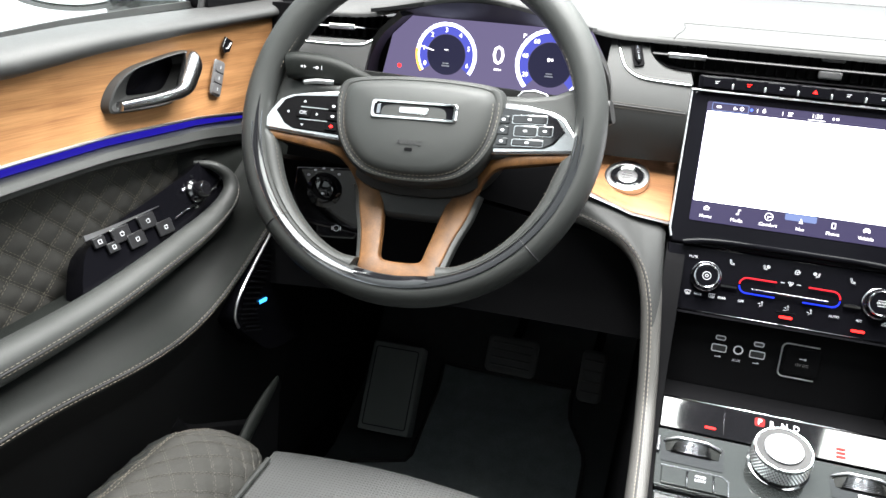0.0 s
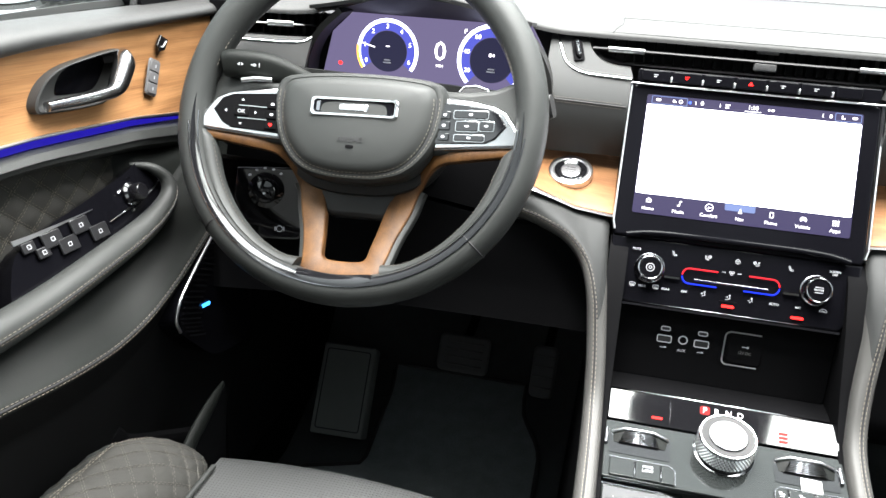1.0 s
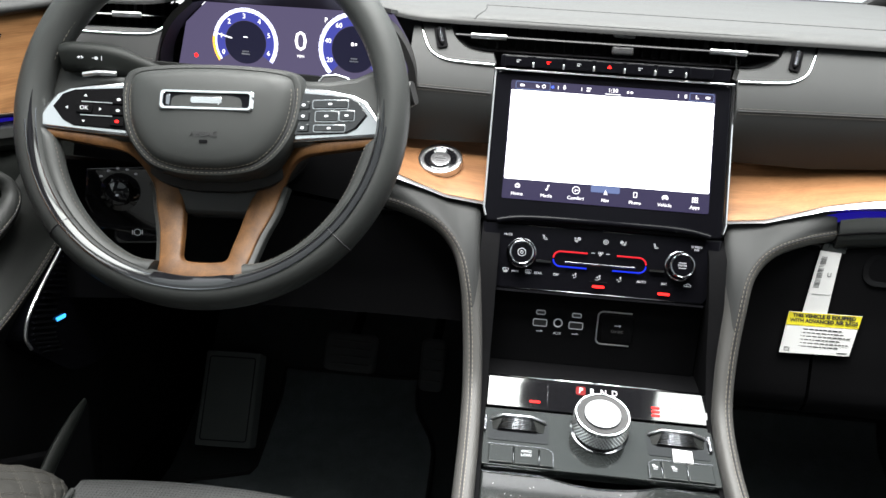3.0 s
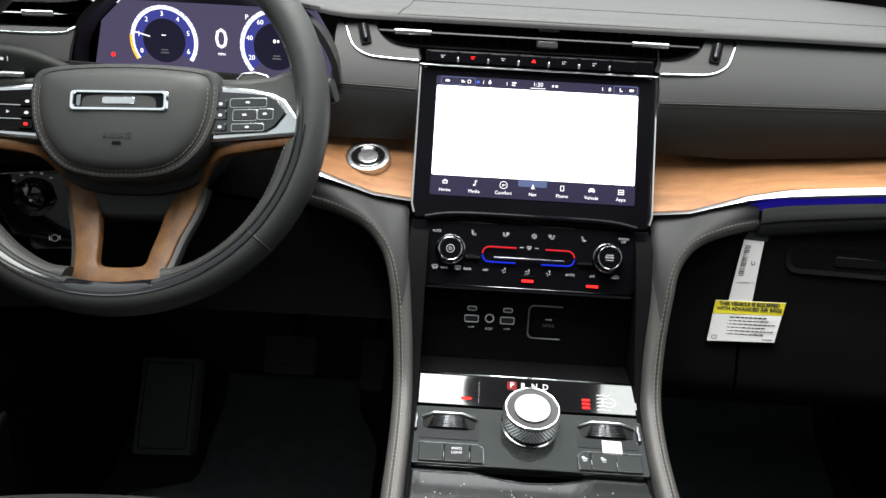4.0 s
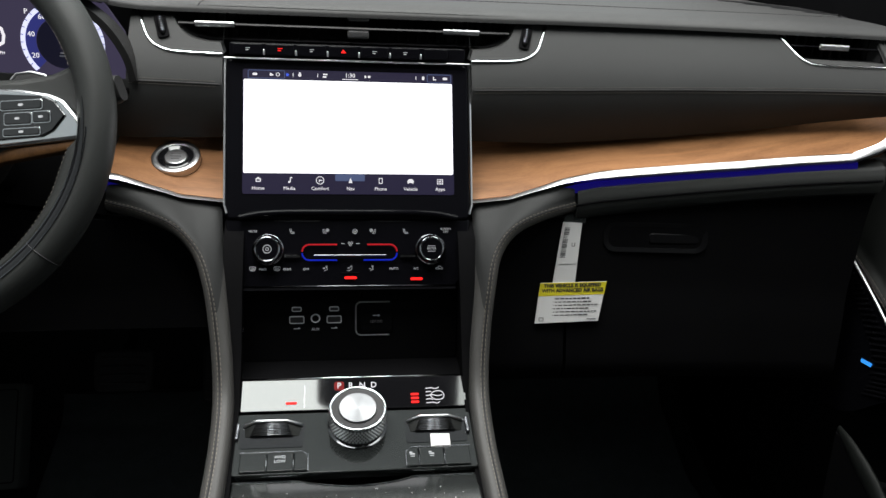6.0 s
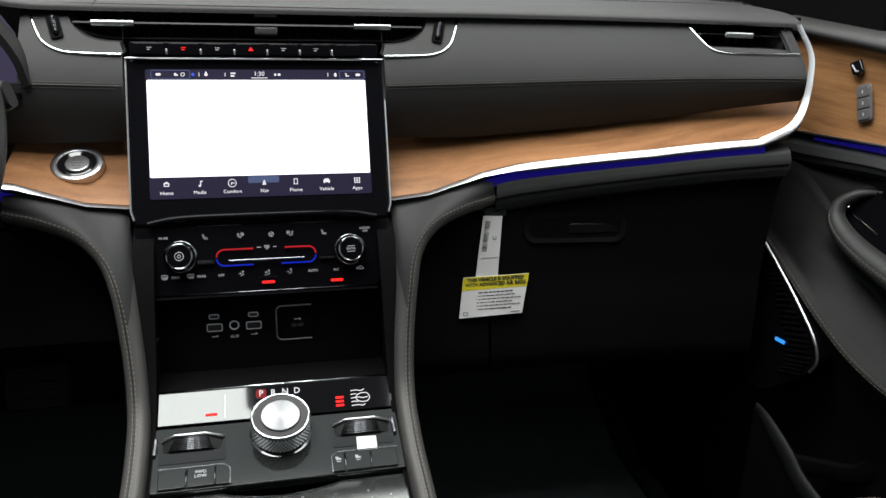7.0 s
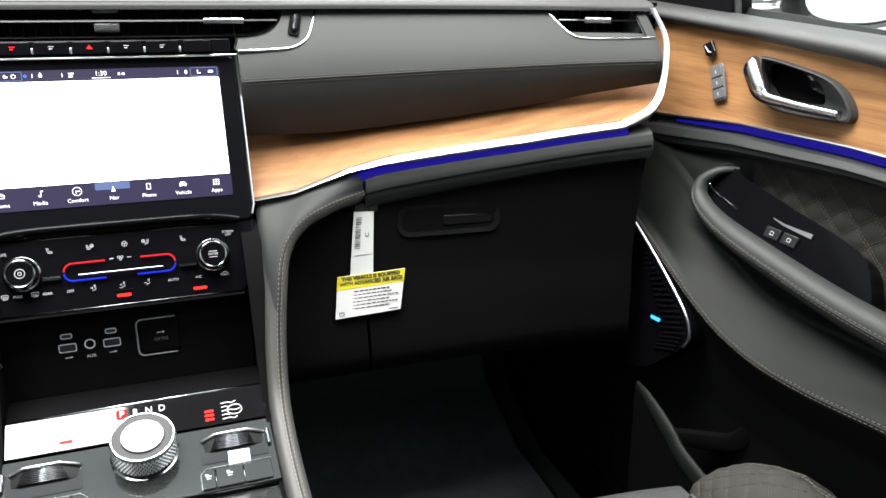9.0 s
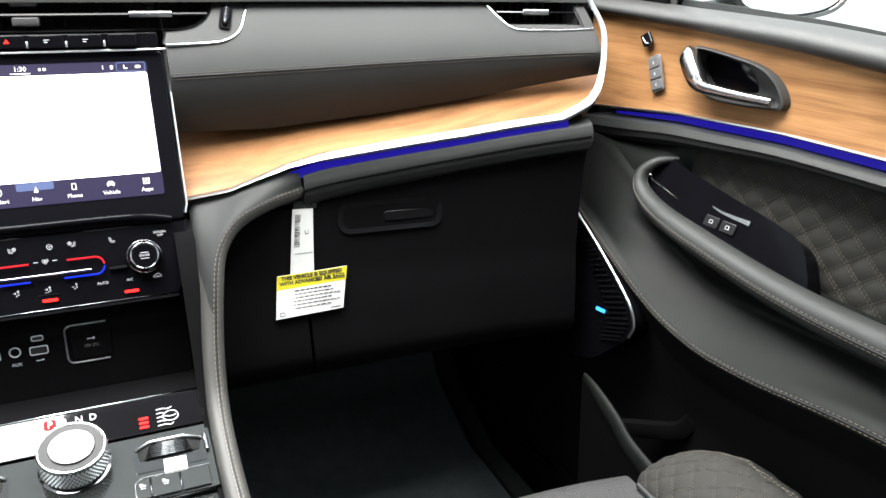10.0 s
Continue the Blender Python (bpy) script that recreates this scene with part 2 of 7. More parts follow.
def sweep(bm, pts, prof, up=(0, 0, 1), closed=False, scale=None):
    """A profile of (side, up) offsets carried along a line."""
    pts = [Vector(q) for q in pts]
    rings = []
    for i, q in enumerate(pts):
        a = pts[i - 1] if (i or closed) else q
        b = pts[(i + 1) % len(pts)] if (i < len(pts) - 1 or closed) else q
        t = (b - a).normalized()
        u = Vector(up(q) if callable(up) else up)
        s = t.cross(u).normalized()
        u = s.cross(t)
        k = scale(i / max(1, len(pts) - 1)) if scale else 1.0
        rings.append([q + s * x * k + u * y * k for x, y in prof])
    if closed:
        rings.append(rings[0])
        vs = [[bm.verts.new(v) for v in r] for r in rings[:-1]]
        n, m = len(prof), len(vs)
        for i in range(m):
            a, b = vs[i], vs[(i + 1) % m]
            for k in range(n):
                bm.faces.new((a[k], a[(k + 1) % n], b[(k + 1) % n], b[k]))
    else:
        loft(bm, rings)


def ring(r, n=12, ry=None):
    return [(r * math.cos(2 * math.pi * i / n), (ry or r) * math.sin(2 * math.pi * i / n)) for i in range(n)]


def rrect(w, h, r, n=4, cx=0.0, cy=0.0):
    """A rounded rectangle's outline, counter-clockwise."""
    out = []
    r = min(r, w / 2 - 1e-5, h / 2 - 1e-5)
    for k, (sx, sy) in enumerate(((1, 1), (-1, 1), (-1, -1), (1, -1))):
        for i in range(n + 1):
            a = math.pi / 2 * (k + i / n)
            out.append((cx + sx * (w / 2 - r) + r * math.cos(a), cy + sy * (h / 2 - r) + r * math.sin(a)))
    return out


def plate(bm, outline, m, depth, bevel=0.0, base=0.0):
    """An outline in the plane of m, raised along its z from base to base + depth, with a rounded front edge."""
    n = len(outline)
    cx, cy = sum(q[0] for q in outline) / n, sum(q[1] for q in outline) / n

    def inset(d):
        out = []
        for i in range(n):
            a, b, c = Vector(outline[i - 1]), Vector(outline[i]), Vector(outline[(i + 1) % n])
            e1, e2 = (b - a), (c - b)
            if e1.length < 1e-9 or e2.length < 1e-9:
                out.append(b)
                continue
            n1, n2 = Vector((-e1.y, e1.x)).normalized(), Vector((-e2.y, e2.x)).normalized()
            k = n1 + n2
            if k.length < 1e-6:
                k = n1
            k = k.normalized() / max(0.5, k.normalized().dot(n1))
            out.append(b + k * d)
        return out
    area = sum(outline[i - 1][0] * outline[i][1] - outline[i][0] * outline[i - 1][1] for i in range(n))
    sign = 1 if area > 0 else -1
    steps = [(0, base)] if not bevel else []
    rings = [[m @ Vector((*q, base)) for q in outline]]
    if bevel:
        for a in (0, 30, 60, 90):
            s = inset(sign * bevel * (1 - math.cos(radians(a))))
            rings.append([m @ Vector((q[0], q[1], base + depth - bevel + bevel * math.sin(radians(a)))) for q in s])
    else:
        rings.append([m @ Vector((*q, base + depth)) for q in outline])
    loft(bm, rings)


def disc(bm, m, r, depth, bevel=0.0, n=32, base=0.0, ry=None):
    plate(bm, ring(r, n, ry), m, depth, bevel, base)


def lathe(bm, m, prof, n=32):
    """(radius, height) pairs turned about the z axis of m."""
    rings = [[m @ Vector((r * math.cos(2 * math.pi * i / n), r * math.sin(2 * math.pi * i / n), h)) for i in range(n)] for r, h in prof]
    loft(bm, rings)


def slab(bm, fn, us, vs, thick, direction, skip=None):
    """A curved sheet with thickness: fn(u, v) gives its face, direction where its back lies."""
    d = Vector(direction).normalized() * thick
    front = [[Vector(fn(u, v)) for v in vs] for u in us]
    f = [[bm.verts.new(q) for q in r] for r in front]
    b = [[bm.verts.new(q + d) for q in r] for r in front]
    nu, nv = len(us), len(vs)
    for i in range(nu - 1):
        for j in range(nv - 1):
            if skip and skip((us[i] + us[i + 1]) / 2, (vs[j] + vs[j + 1]) / 2):
                continue
            bm.faces.new((f[i][j], f[i + 1][j], f[i + 1][j + 1], f[i][j + 1]))
            bm.faces.new((b[i][j], b[i][j + 1], b[i + 1][j + 1], b[i + 1][j]))
    for i in range(nu - 1):
        bm.faces.new((f[i][0], b[i][0], b[i + 1][0], f[i + 1][0]))
        bm.faces.new((f[i][-1], f[i + 1][-1], b[i + 1][-1], b[i][-1]))
    for j in range(nv - 1):
        bm.faces.new((f[0][j], f[0][j + 1], b[0][j + 1], b[0][j]))
        bm.faces.new((f[-1][j], b[-1][j], b[-1][j + 1], f[-1][j + 1]))


def steps(a, b, n):
    return [a + (b - a) * i / n for i in range(n + 1)]


def interp(x, xs, ys):
    return float(np.interp(x, xs, ys))


def eased(x, xs, ys, reach=0.045):
    """The same with its corners rounded off."""
    return sum(float(np.interp(x + reach * k / 4, xs, ys)) for k in range(-4, 5)) / 9


def stitch_line(bm, pts, gap=0.0055, length=0.0040, r=0.00032):
    """Thread stitches laid along a line."""
    pts = [Vector(q) for q in pts]
    seg = [(b - a).length for a, b in zip(pts, pts[1:])]
    total, s = sum(seg), 0.0

    def at(d):
        for a, b, k in zip(pts, pts[1:], seg):
            if d <= k:
                return a + (b - a) * (d / k if k else 0)
            d -= k
        return pts[-1]
    while s + length < total:
        a, b = at(s), at(s + length)
        t = (b - a).normalized()
        u = t.orthogonal().normalized()
        w = t.cross(u)
        rings = []
        for k, q in ((0.3, a), (1, a + (b - a) * 0.25), (1, a + (b - a) * 0.75), (0.3, b)):
            rings.append([q + (u * math.cos(c) + w * math.sin(c)) * r * k for c in (0, 1.57, 3.14, 4.71)])
        loft(bm, rings)
        s += gap


def lettering(body, size, m, extrude=0.0002, align="CENTER", bold=0.0):
    """Raised letters of the built-in font as a bmesh, in the plane of m."""
    cu = bpy.data.curves.new("letters", "FONT")
    cu.body, cu.size, cu.extrude, cu.align_x, cu.align_y = body, size, extrude, align, "CENTER"
    cu.resolution_u = 2
    cu.offset = bold
    ob = new("letters", cu)
    bpy.context.view_layer.update()
    me = bpy.data.meshes.new_from_object(ob.evaluated_get(bpy.context.evaluated_depsgraph_get()))
    bpy.data.objects.remove(ob)
    bpy.data.curves.remove(cu)
    bm = bmesh.new()
    bm.from_mesh(me)
    bpy.data.meshes.remove(me)
    bmesh.ops.transform(bm, matrix=m, verts=bm.verts)
    return bm


def facing(at, normal, up=(0, 0, 1)):
    """A plane at a place: its z is the normal, its y as near up as can be."""
    n = Vector(normal).normalized()
    x = Vector(up).cross(n).normalized()
    y = n.cross(x)
    m = Matrix((x, y, n)).transposed().to_4x4()
    m.translation = at
    return m


def mirror_x(bm):
    bmesh.ops.scale(bm, vec=(-1, 1, 1), verts=bm.verts)
    bmesh.ops.reverse_faces(bm, faces=bm.faces)
    return bm


# ---- the dashboard's shape ----
def bow(x):
    """How far the dashboard comes back towards the seats at its ends."""
    return -0.58 * x ** 4


WOOD_LOW = ([0, 0.13, 0.175, 0.205, 0.235, 0.276, 0.35, 0.43, 0.555, 0.60], [0.596, 0.597, 0.602, 0.612, 0.623, 0.632, 0.640, 0.649, 0.668, 0.677])
WOOD_TOP = ([0, 0.13, 0.23, 0.36, 0.487, 0.60], [0.661, 0.661, 0.662, 0.675, 0.693, 0.714])
SEAM = ([0, 0.13, 0.27, 0.43, 0.59], [0.711, 0.712, 0.716, 0.722, 0.730])


def wood_low(x):
    return interp(abs(x), *WOOD_LOW)


def wood_top(x):
    return interp(abs(x), *WOOD_TOP)


def seam_z(x):
    return interp(abs(x), *SEAM)


dash = thing("dashboard", (0, 0.3, 0.0), "black leather-wrapped car dashboard with walnut trim and chrome strips", "dashboard")


def wood_back(x):
    """Where the wood's rear edge lies: the pad overhangs it."""
    y = interp(abs(x), [0.13, 0.26, 0.45, 0.60], [0.115, 0.108, 0.100, 0.096])
    z = wood_top(x) - 0.2 * (y - 0.070) - interp(abs(x), [0.13, 0.3, 0.45, 0.6], [0.006, 0.010, 0.012, 0.007])
    return y, z


def belly_low(x):
    """The lower edge of the pad, which stands over the wood's rear part."""
    y, z = wood_back(x)
    return 0.082, z + 0.186 * (y - 0.082)


def surf_y(z, zs=0.716):
    """How far the fascia leans away above the seam."""
    k = max(0.0, (z - zs) / (0.788 - zs))
    return 0.061 + 0.030 * k + 0.028 * k * k


SEAM_V = 0.40
HOOK_IN = ([0.130, 0.170, 0.190, 0.206, 0.215, 0.224], [0.7415, 0.7425, 0.7445, 0.7525, 0.767, 0.790])
HOOK_OUT = ([0.484, 0.494, 0.503, 0.516, 0.555, 0.600], [0.788, 0.768, 0.757, 0.7525, 0.7525, 0.7545])


def pad_point(x, v):
    """The leather from under the belly over the seam up to the shadow below the deck's lip."""
    zs = seam_z(x)
    yb, zb = belly_low(x)
    if v <= SEAM_V:
        drop = 1 - v / SEAM_V
        y, z = 0.0610 + (yb - 0.0610) * drop ** 1.9, zs + (zb - zs) * drop
    else:
        z = zs + (0.788 - zs) * (v - SEAM_V) / (1 - SEAM_V)
        y = surf_y(z, zs)
    x += math.copysign(max(0.0, (abs(x) - 0.52) / 0.074) * 0.008 * max(0.0, 1 - v / SEAM_V), x)
    return Vector((x, y + bow(x), z))


def vent_cut(x, v):
    """Where the leather makes way for the vents."""
    if v <= SEAM_V:
        return False
    z, a = pad_point(x, v).z, abs(x)
    return (a < 0.224 and z > interp(a, *HOOK_IN)) or (0.584 > a > 0.484 and z > interp(a, *HOOK_OUT))


for x0, x1, top in ((-0.594, -0.500, 1), (-0.500, -0.228, 0.40), (-0.228, -0.1325, 1), (0.1325, 0.594, 1)):
    bm = bmesh.new()
    slab(bm, pad_point, steps(x0, x1, int((x1 - x0) / 0.0025)), steps(0, SEAM_V, 24) + (steps(SEAM_V, 1, 30)[1:] if top == 1 else []), 0.006, (0, 1, 0), vent_cut)
    part("leather_pad", bm, PAD, dash, "black leather dash pad with a double stitched seam")


def hood(x):
    """The raised cowl over the instruments."""
    t = abs(x + 0.372) / 0.165
    return 0.0 if t >= 1 else 0.5 + 0.5 * math.cos(math.pi * t)


def deck_point(x, v):
    h = hood(x)
    y0 = 0.101 + bow(x) - 0.063 * h + 4.0 * max(0.0, abs(x) - 0.604)
    y = y0 + (1.08 - y0) * v
    k = max(0.0, 1 - v / 0.030)
    lip = interp(abs(x), [0.17, 0.24], [0.0090, 0.0085]) * (1 - math.sqrt(max(0.0, 1 - k * k)))
    return Vector((x, y, 0.7960 - lip + 0.03 * h * (1 - v) ** 1.4 + 0.036 * v + 0.006 * math.sin(math.pi * v) - 0.0025 * max(0.0, 1 - v / 0.09) ** 2))


bm = bmesh.new()
slab(bm, deck_point, steps(-0.70, 0.70, 84), [0, 0.0003, 0.0010, 0.002, 0.0035, 0.0055, 0.008, 0.011, 0.015, 0.020, 0.025, 0.030, 0.036] + steps(0.05, 1, 18), 0.003, (0, 0.05, -1))
part("top_deck", bm, SOFT, dash, "dark grey soft-touch dash top with a stitched seam")

for x0, x1 in ((-0.250, -0.1325), (0.1325, 0.574)):
    bm = bmesh.new()
    slab(bm, lambda x, v: (x + math.copysign(1, x) * max(0.0, (abs(x) - 0.45) / 0.124) * (0.052 * (1 - v) - 0.006 * v), bow(x) + wood_back(x)[0] + 0.004 + (0.030 - wood_back(x)[0] - 0.004) * v, wood_back(x)[1] + 0.006 + (wood_low(x) - wood_back(x)[1] - 0.006) * v - 0.005 * math.sin(math.pi * v) * (1 - v)), steps(x0, x1, 40), steps(0, 1, 16), 0.010, (0, 0.6, -0.8))
    part("wood_trim", bm, WOOD_X, dash, "satin walnut veneer band")


for side in (-1, 1):
    pts = [(x, 0.0285 + bow(x), wood_low(x) - 0.002 - 0.004 * interp(x, [0.2, 0.28], [0, 1])) for x in steps(0.125, 0.540, 34)]
    pts += spline([(0.553, -0.0255, 0.6665), (0.567, -0.031, 0.676), (0.578, -0.030, 0.689), (0.586, -0.025, 0.707), (0.592, -0.018, 0.730), (0.596, -0.006, 0.757), (0.592, 0.018, 0.786)], 5)
    bm = bmesh.new()
    prof = [(-0.0035, -1), (0.0, -0.75), (0.003, 0.0), (0.0, 0.75), (-0.0035, 1), (-0.006, 0)]
    rings = []
    for i, q in enumerate(pts):
        w = interp(q[0], [0.13, 0.21, 0.29, 0.61], [0.0013, 0.0018, 0.0058, 0.0060]) * (1 - 0.58 * interp(q[2], [0.675, 0.715, 0.79], [0, 0.8, 1]))
        a, b = Vector(pts[max(0, i - 1)]), Vector(pts[min(len(pts) - 1, i + 1)])
        t = (b - a).normalized()
        out = Vector((0, -1, 0))
        up = out.cross(t).normalized() * -1
        rings.append([Vector(q) + out * (o + 0.002) + up * u * w for o, u in prof])
    if side < 0:
        # ends beside the steering column
        rings = [r for r in rings if r[0].x < 0.250]
    loft(bm, rings)
    if side < 0:
        mirror_x(bm)
    part("chrome_strip", bm, SATIN, dash, "bright chrome strip that widens towards the door")
    bm = bmesh.new()
    sweep(bm, [(side * x, 0.0305 + bow(x), wood_low(x) - 0.0145) for x in steps(0.225, 0.548 if side > 0 else 0.250, 30)], [(-0.002, -0.0052), (0.002, -0.0052), (0.002, 0.004), (-0.002, 0.004)])
    part("ambient_light", bm, AMBIENT, dash, "glowing blue ambient light strip")
    # leather ledge under the wood

    def ledge(x, v):
        zt = wood_low(x) - 0.013
        zb = interp(x, [0.245, 0.418, 0.574, 0.62], [0.571, 0.597, 0.621, 0.627])
        prof = [(0.036, 0), (0.028, 0.12), (0.024, 0.35), (0.0235, 0.6), (0.027, 0.85), (0.036, 1.0)]
        k = v * 5
        i = min(int(k), 4)
        t = k - i
        o = prof[i][0] * (1 - t) + prof[i + 1][0] * t
        h = prof[i][1] * (1 - t) + prof[i + 1][1] * t
        return (x * side, o + bow(x), zt + (zb - zt) * h)

    def knee_top(x, v):
        zt, zb = 0.704, interp(x, [0.245, 0.418, 0.574, 0.62], [0.578, 0.604, 0.628, 0.634])
        return (-x, 0.058 - 0.026 * v + bow(x), zt + (zb - zt) * v)
    bm = bmesh.new()
    slab(bm, ledge if side > 0 else knee_top, steps(0.2520, 0.572, 28), steps(0, 1, 15), 0.015, (0, 1, 0))
    part("leather_ledge" if side > 0 else "column_surround", bm, LEATHER if side > 0 else GRAIN, dash, "padded black leather ledge with a stitched seam" if side > 0 else "black plastic panel round the steering column")
    if side < 0:
        continue
    bm = bmesh.new()
    sweep(bm, [Vector(ledge(x, 0.5)) + Vector((0, -0.0004, 0)) for x in steps(0.25, 0.570, 30)], ring(0.0012, 6))
    part("ledge_seam", bm, GRAIN, dash)

# seams with thread on the big pad
def stitching(lines, parent, mat=THREAD, label="fine tan stitching", **kw):
    bm = bmesh.new()
    for pts in lines:
        stitch_line(bm, pts, **kw)
    return tagged(part("stitching", bm, mat, parent, label), kind="stuff")


for x0, x1 in ((-0.588, -0.500), (-0.226, -0.135), (0.135, 0.588)):
    stitching([[pad_point(x, SEAM_V) + Vector((0, -0.0004, dz)) for x in steps(x0, x1, 40)] for dz in (-0.0028, 0.0028)], dash, DULL_THREAD, "brown thread", r=0.00030, gap=0.0046, length=0.0043)
    bm = bmesh.new()
    sweep(bm, [pad_point(x, SEAM_V) + Vector((0, -0.0002, 0)) for x in steps(x0, x1, 30)], ring(0.0008, 6))
    part("seam_welt", bm, DARK, dash)
stitching([[deck_point(x, 0.095) + Vector((0, dy, 0.0006)) for x in steps(-0.15, 0.62, 60)] for dy in (0.0, 0.007)], dash, DARK, "dark stitching", gap=0.007, length=0.0045)
bm = bmesh.new()
sweep(bm, [deck_point(-0.150 + 0.004 * k, v) + Vector((0, 0, 0.0003)) for k, v in ((0, 0.097), (0.3, 0.06), (0, 0.03), (-1, 0.015), (-2, 0.006), (-2.4, 0.002))], ring(0.0007, 6))
part("deck_seam", bm, DARK, dash)
bm = bmesh.new()
sweep(bm, [deck_point(x, 0.095) + Vector((0, 0.0035, 0.0002)) for x in steps(-0.15, 0.62, 60)], ring(0.0008, 6))
part("deck_seam", bm, DARK, dash)

# defroster slots near the pillars
for side in (-1, 1):
    for k in range(4):
        bm = bmesh.new()
        sweep(bm, [deck_point(side * (0.545 + 0.012 * k + 0.085 * t), 0.30 - 0.05 * k - 0.16 * t ** 1.4) + Vector((0, 0, 0.0006)) for t in steps(0, 1, 10)], [(-0.003, -0.001), (0.003, -0.001), (0.003, 0.0012), (-0.003, 0.0012)], scale=lambda t: 0.25 + math.sin(math.pi * t) ** 0.6)
        part("defroster_slot", bm, DARK, dash, "dark defroster slot in the dash top")

# ---- glovebox side and knee panels ----
def lower_y(z):
    return interp(z, [0.30, 0.386, 0.393, 0.41, 0.46, 0.50, 0.556, 0.60, 0.64], [0.02, 0.006, -0.006, -0.008, 0.005, 0.018, 0.028, 0.034, 0.034])


def ledge_low(x):
    return interp(abs(x), [0.12, 0.245, 0.418, 0.574, 0.62], [0.572, 0.572, 0.598, 0.622, 0.628])


def lower_bow(x, z):
    """The glovebox bows less than the pad above it."""
    return bow(x) * interp(z, [0.42, 0.62], [0.35, 1.0])


def lower_face(x, v):
    z0 = 0.388 if x > 0 else 0.46
    z = z0 + (ledge_low(x) - z0) * v
    return Vector((x, lower_y(z) + lower_bow(x, z), z))


bm = bmesh.new()
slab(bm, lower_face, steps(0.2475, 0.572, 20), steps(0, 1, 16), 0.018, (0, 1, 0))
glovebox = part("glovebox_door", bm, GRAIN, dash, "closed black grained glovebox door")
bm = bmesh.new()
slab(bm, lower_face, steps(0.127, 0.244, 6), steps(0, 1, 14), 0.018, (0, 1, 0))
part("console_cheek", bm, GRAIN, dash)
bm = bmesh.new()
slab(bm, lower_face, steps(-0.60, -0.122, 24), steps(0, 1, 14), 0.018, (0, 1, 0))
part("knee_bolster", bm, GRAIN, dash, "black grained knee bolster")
for x0, x1, z0 in ((-0.62, -0.14, 0.462), (0.14, 0.62, 0.390)):
    bm = bmesh.new()
    slab(bm, lambda x, y: (x, y, z0 + 0.01 * y), steps(x0, x1, 8), steps(0.03, 0.66, 8), 0.01, (0, 0, 1))
    part("underside", bm, DARK, dash)

# glovebox latch: a sunk oval with a lever
gm = facing((0.348, lower_y(0.556) + lower_bow(0.348, 0.556) - 0.001, 0.556), (-0.078, -1, 0.2))
bm = bmesh.new()
outer, inner = rrect(0.122, 0.034, 0.014, 6), rrect(0.110, 0.024, 0.010, 6)
loft(bm, [[gm @ Vector((*q, h)) for q in o] for o, h in ((outer, -0.004), (outer, 0.0015), (inner, 0.0005), (inner, -0.012))], caps=False)
latch = part("latch_surround", bm, LATCH, glovebox, "smooth black latch surround")
bm = bmesh.new()
plate(bm, inner, gm, 0.002, 0, -0.010)
part("latch_well", bm, DARK, latch)
bm = bmesh.new()
plate(bm, rrect(0.060, 0.013, 0.004, 4, 0.022, -0.001), gm, 0.006, 0.002, -0.006)
part("latch_lever", bm, LATCH, latch)
bm = bmesh.new()
lathe(bm, gm @ Matrix.Translation((-0.030, 0.0, -0.008)), [(0.007, 0), (0.007, 0.005), (0.006, 0.006), (0.004, 0.006), (0.0038, 0.005), (0.0005, 0.005)], 20)
part("lock_barrel", bm, SMOKED, latch)

# end caps that close the dashboard towards the doors
for side in (-1, 1):
    bm = bmesh.new()
    slab(bm, lambda y, z: (side * (0.600 + 0.02 * (z < 0.66)), y, z), steps(0.12, 0.30, 8), [0.30, 0.45, 0.60, 0.655, 0.665, 0.72, 0.765, 0.788], 0.07, (side, 0, 0))
    part("end_cap", bm, GRAIN, dash)

# ---- shell: floor, firewall, roof, pillars ----
def panel_box(name, x0, x1, y0, y1, z0, z1, mat, label, bevel=0.004):
    bm = bmesh.new()
    plate(bm, rrect(x1 - x0, y1 - y0, 0.01, 2, (x0 + x1) / 2, (y0 + y1) / 2), Matrix.Identity(4), z1 - z0, bevel, z0)
    return tagged(part(name, bm, mat), label, name.split("_")[0], kind="structure")


FLOOR_Y, FLOOR_Z = [-2.0, -0.62, -0.25, 0.30, 0.45, 0.66, 0.80, 1.10], [0.06, 0.06, 0.0, 0.0, 0.06, 0.32, 0.50, 0.50]
bm = bmesh.new()
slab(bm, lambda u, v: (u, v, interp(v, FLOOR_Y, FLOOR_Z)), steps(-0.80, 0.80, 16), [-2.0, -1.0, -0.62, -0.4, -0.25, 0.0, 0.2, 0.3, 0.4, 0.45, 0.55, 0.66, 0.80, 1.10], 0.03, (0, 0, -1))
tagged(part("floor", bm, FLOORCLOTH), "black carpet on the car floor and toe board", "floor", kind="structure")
panel_box("wall_front", -0.80, 0.80, 1.085, 1.12, 0.20, 0.835, DARK, "black firewall behind the dashboard")
panel_box("ground", -40, 40, -40, 40, -0.55, -0.50, BOOTH, "pale smooth floor of the photo booth")
for side, nm in ((-1, "wall_left"), (1, "wall_right")):
    panel_box(nm, min(side * 0.725, side * 0.80), max(side * 0.725, side * 0.80), -2.0, 1.12, -0.10, 0.745, DARK, "black outer skin of the car body")
    panel_box("sill", min(side * 0.645, side * 0.73), max(side * 0.645, side * 0.73), -1.2, 0.66, -0.01, 0.09, GRAIN, "black plastic door sill")
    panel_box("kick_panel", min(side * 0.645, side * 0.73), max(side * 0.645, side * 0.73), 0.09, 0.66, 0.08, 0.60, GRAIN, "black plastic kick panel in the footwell")


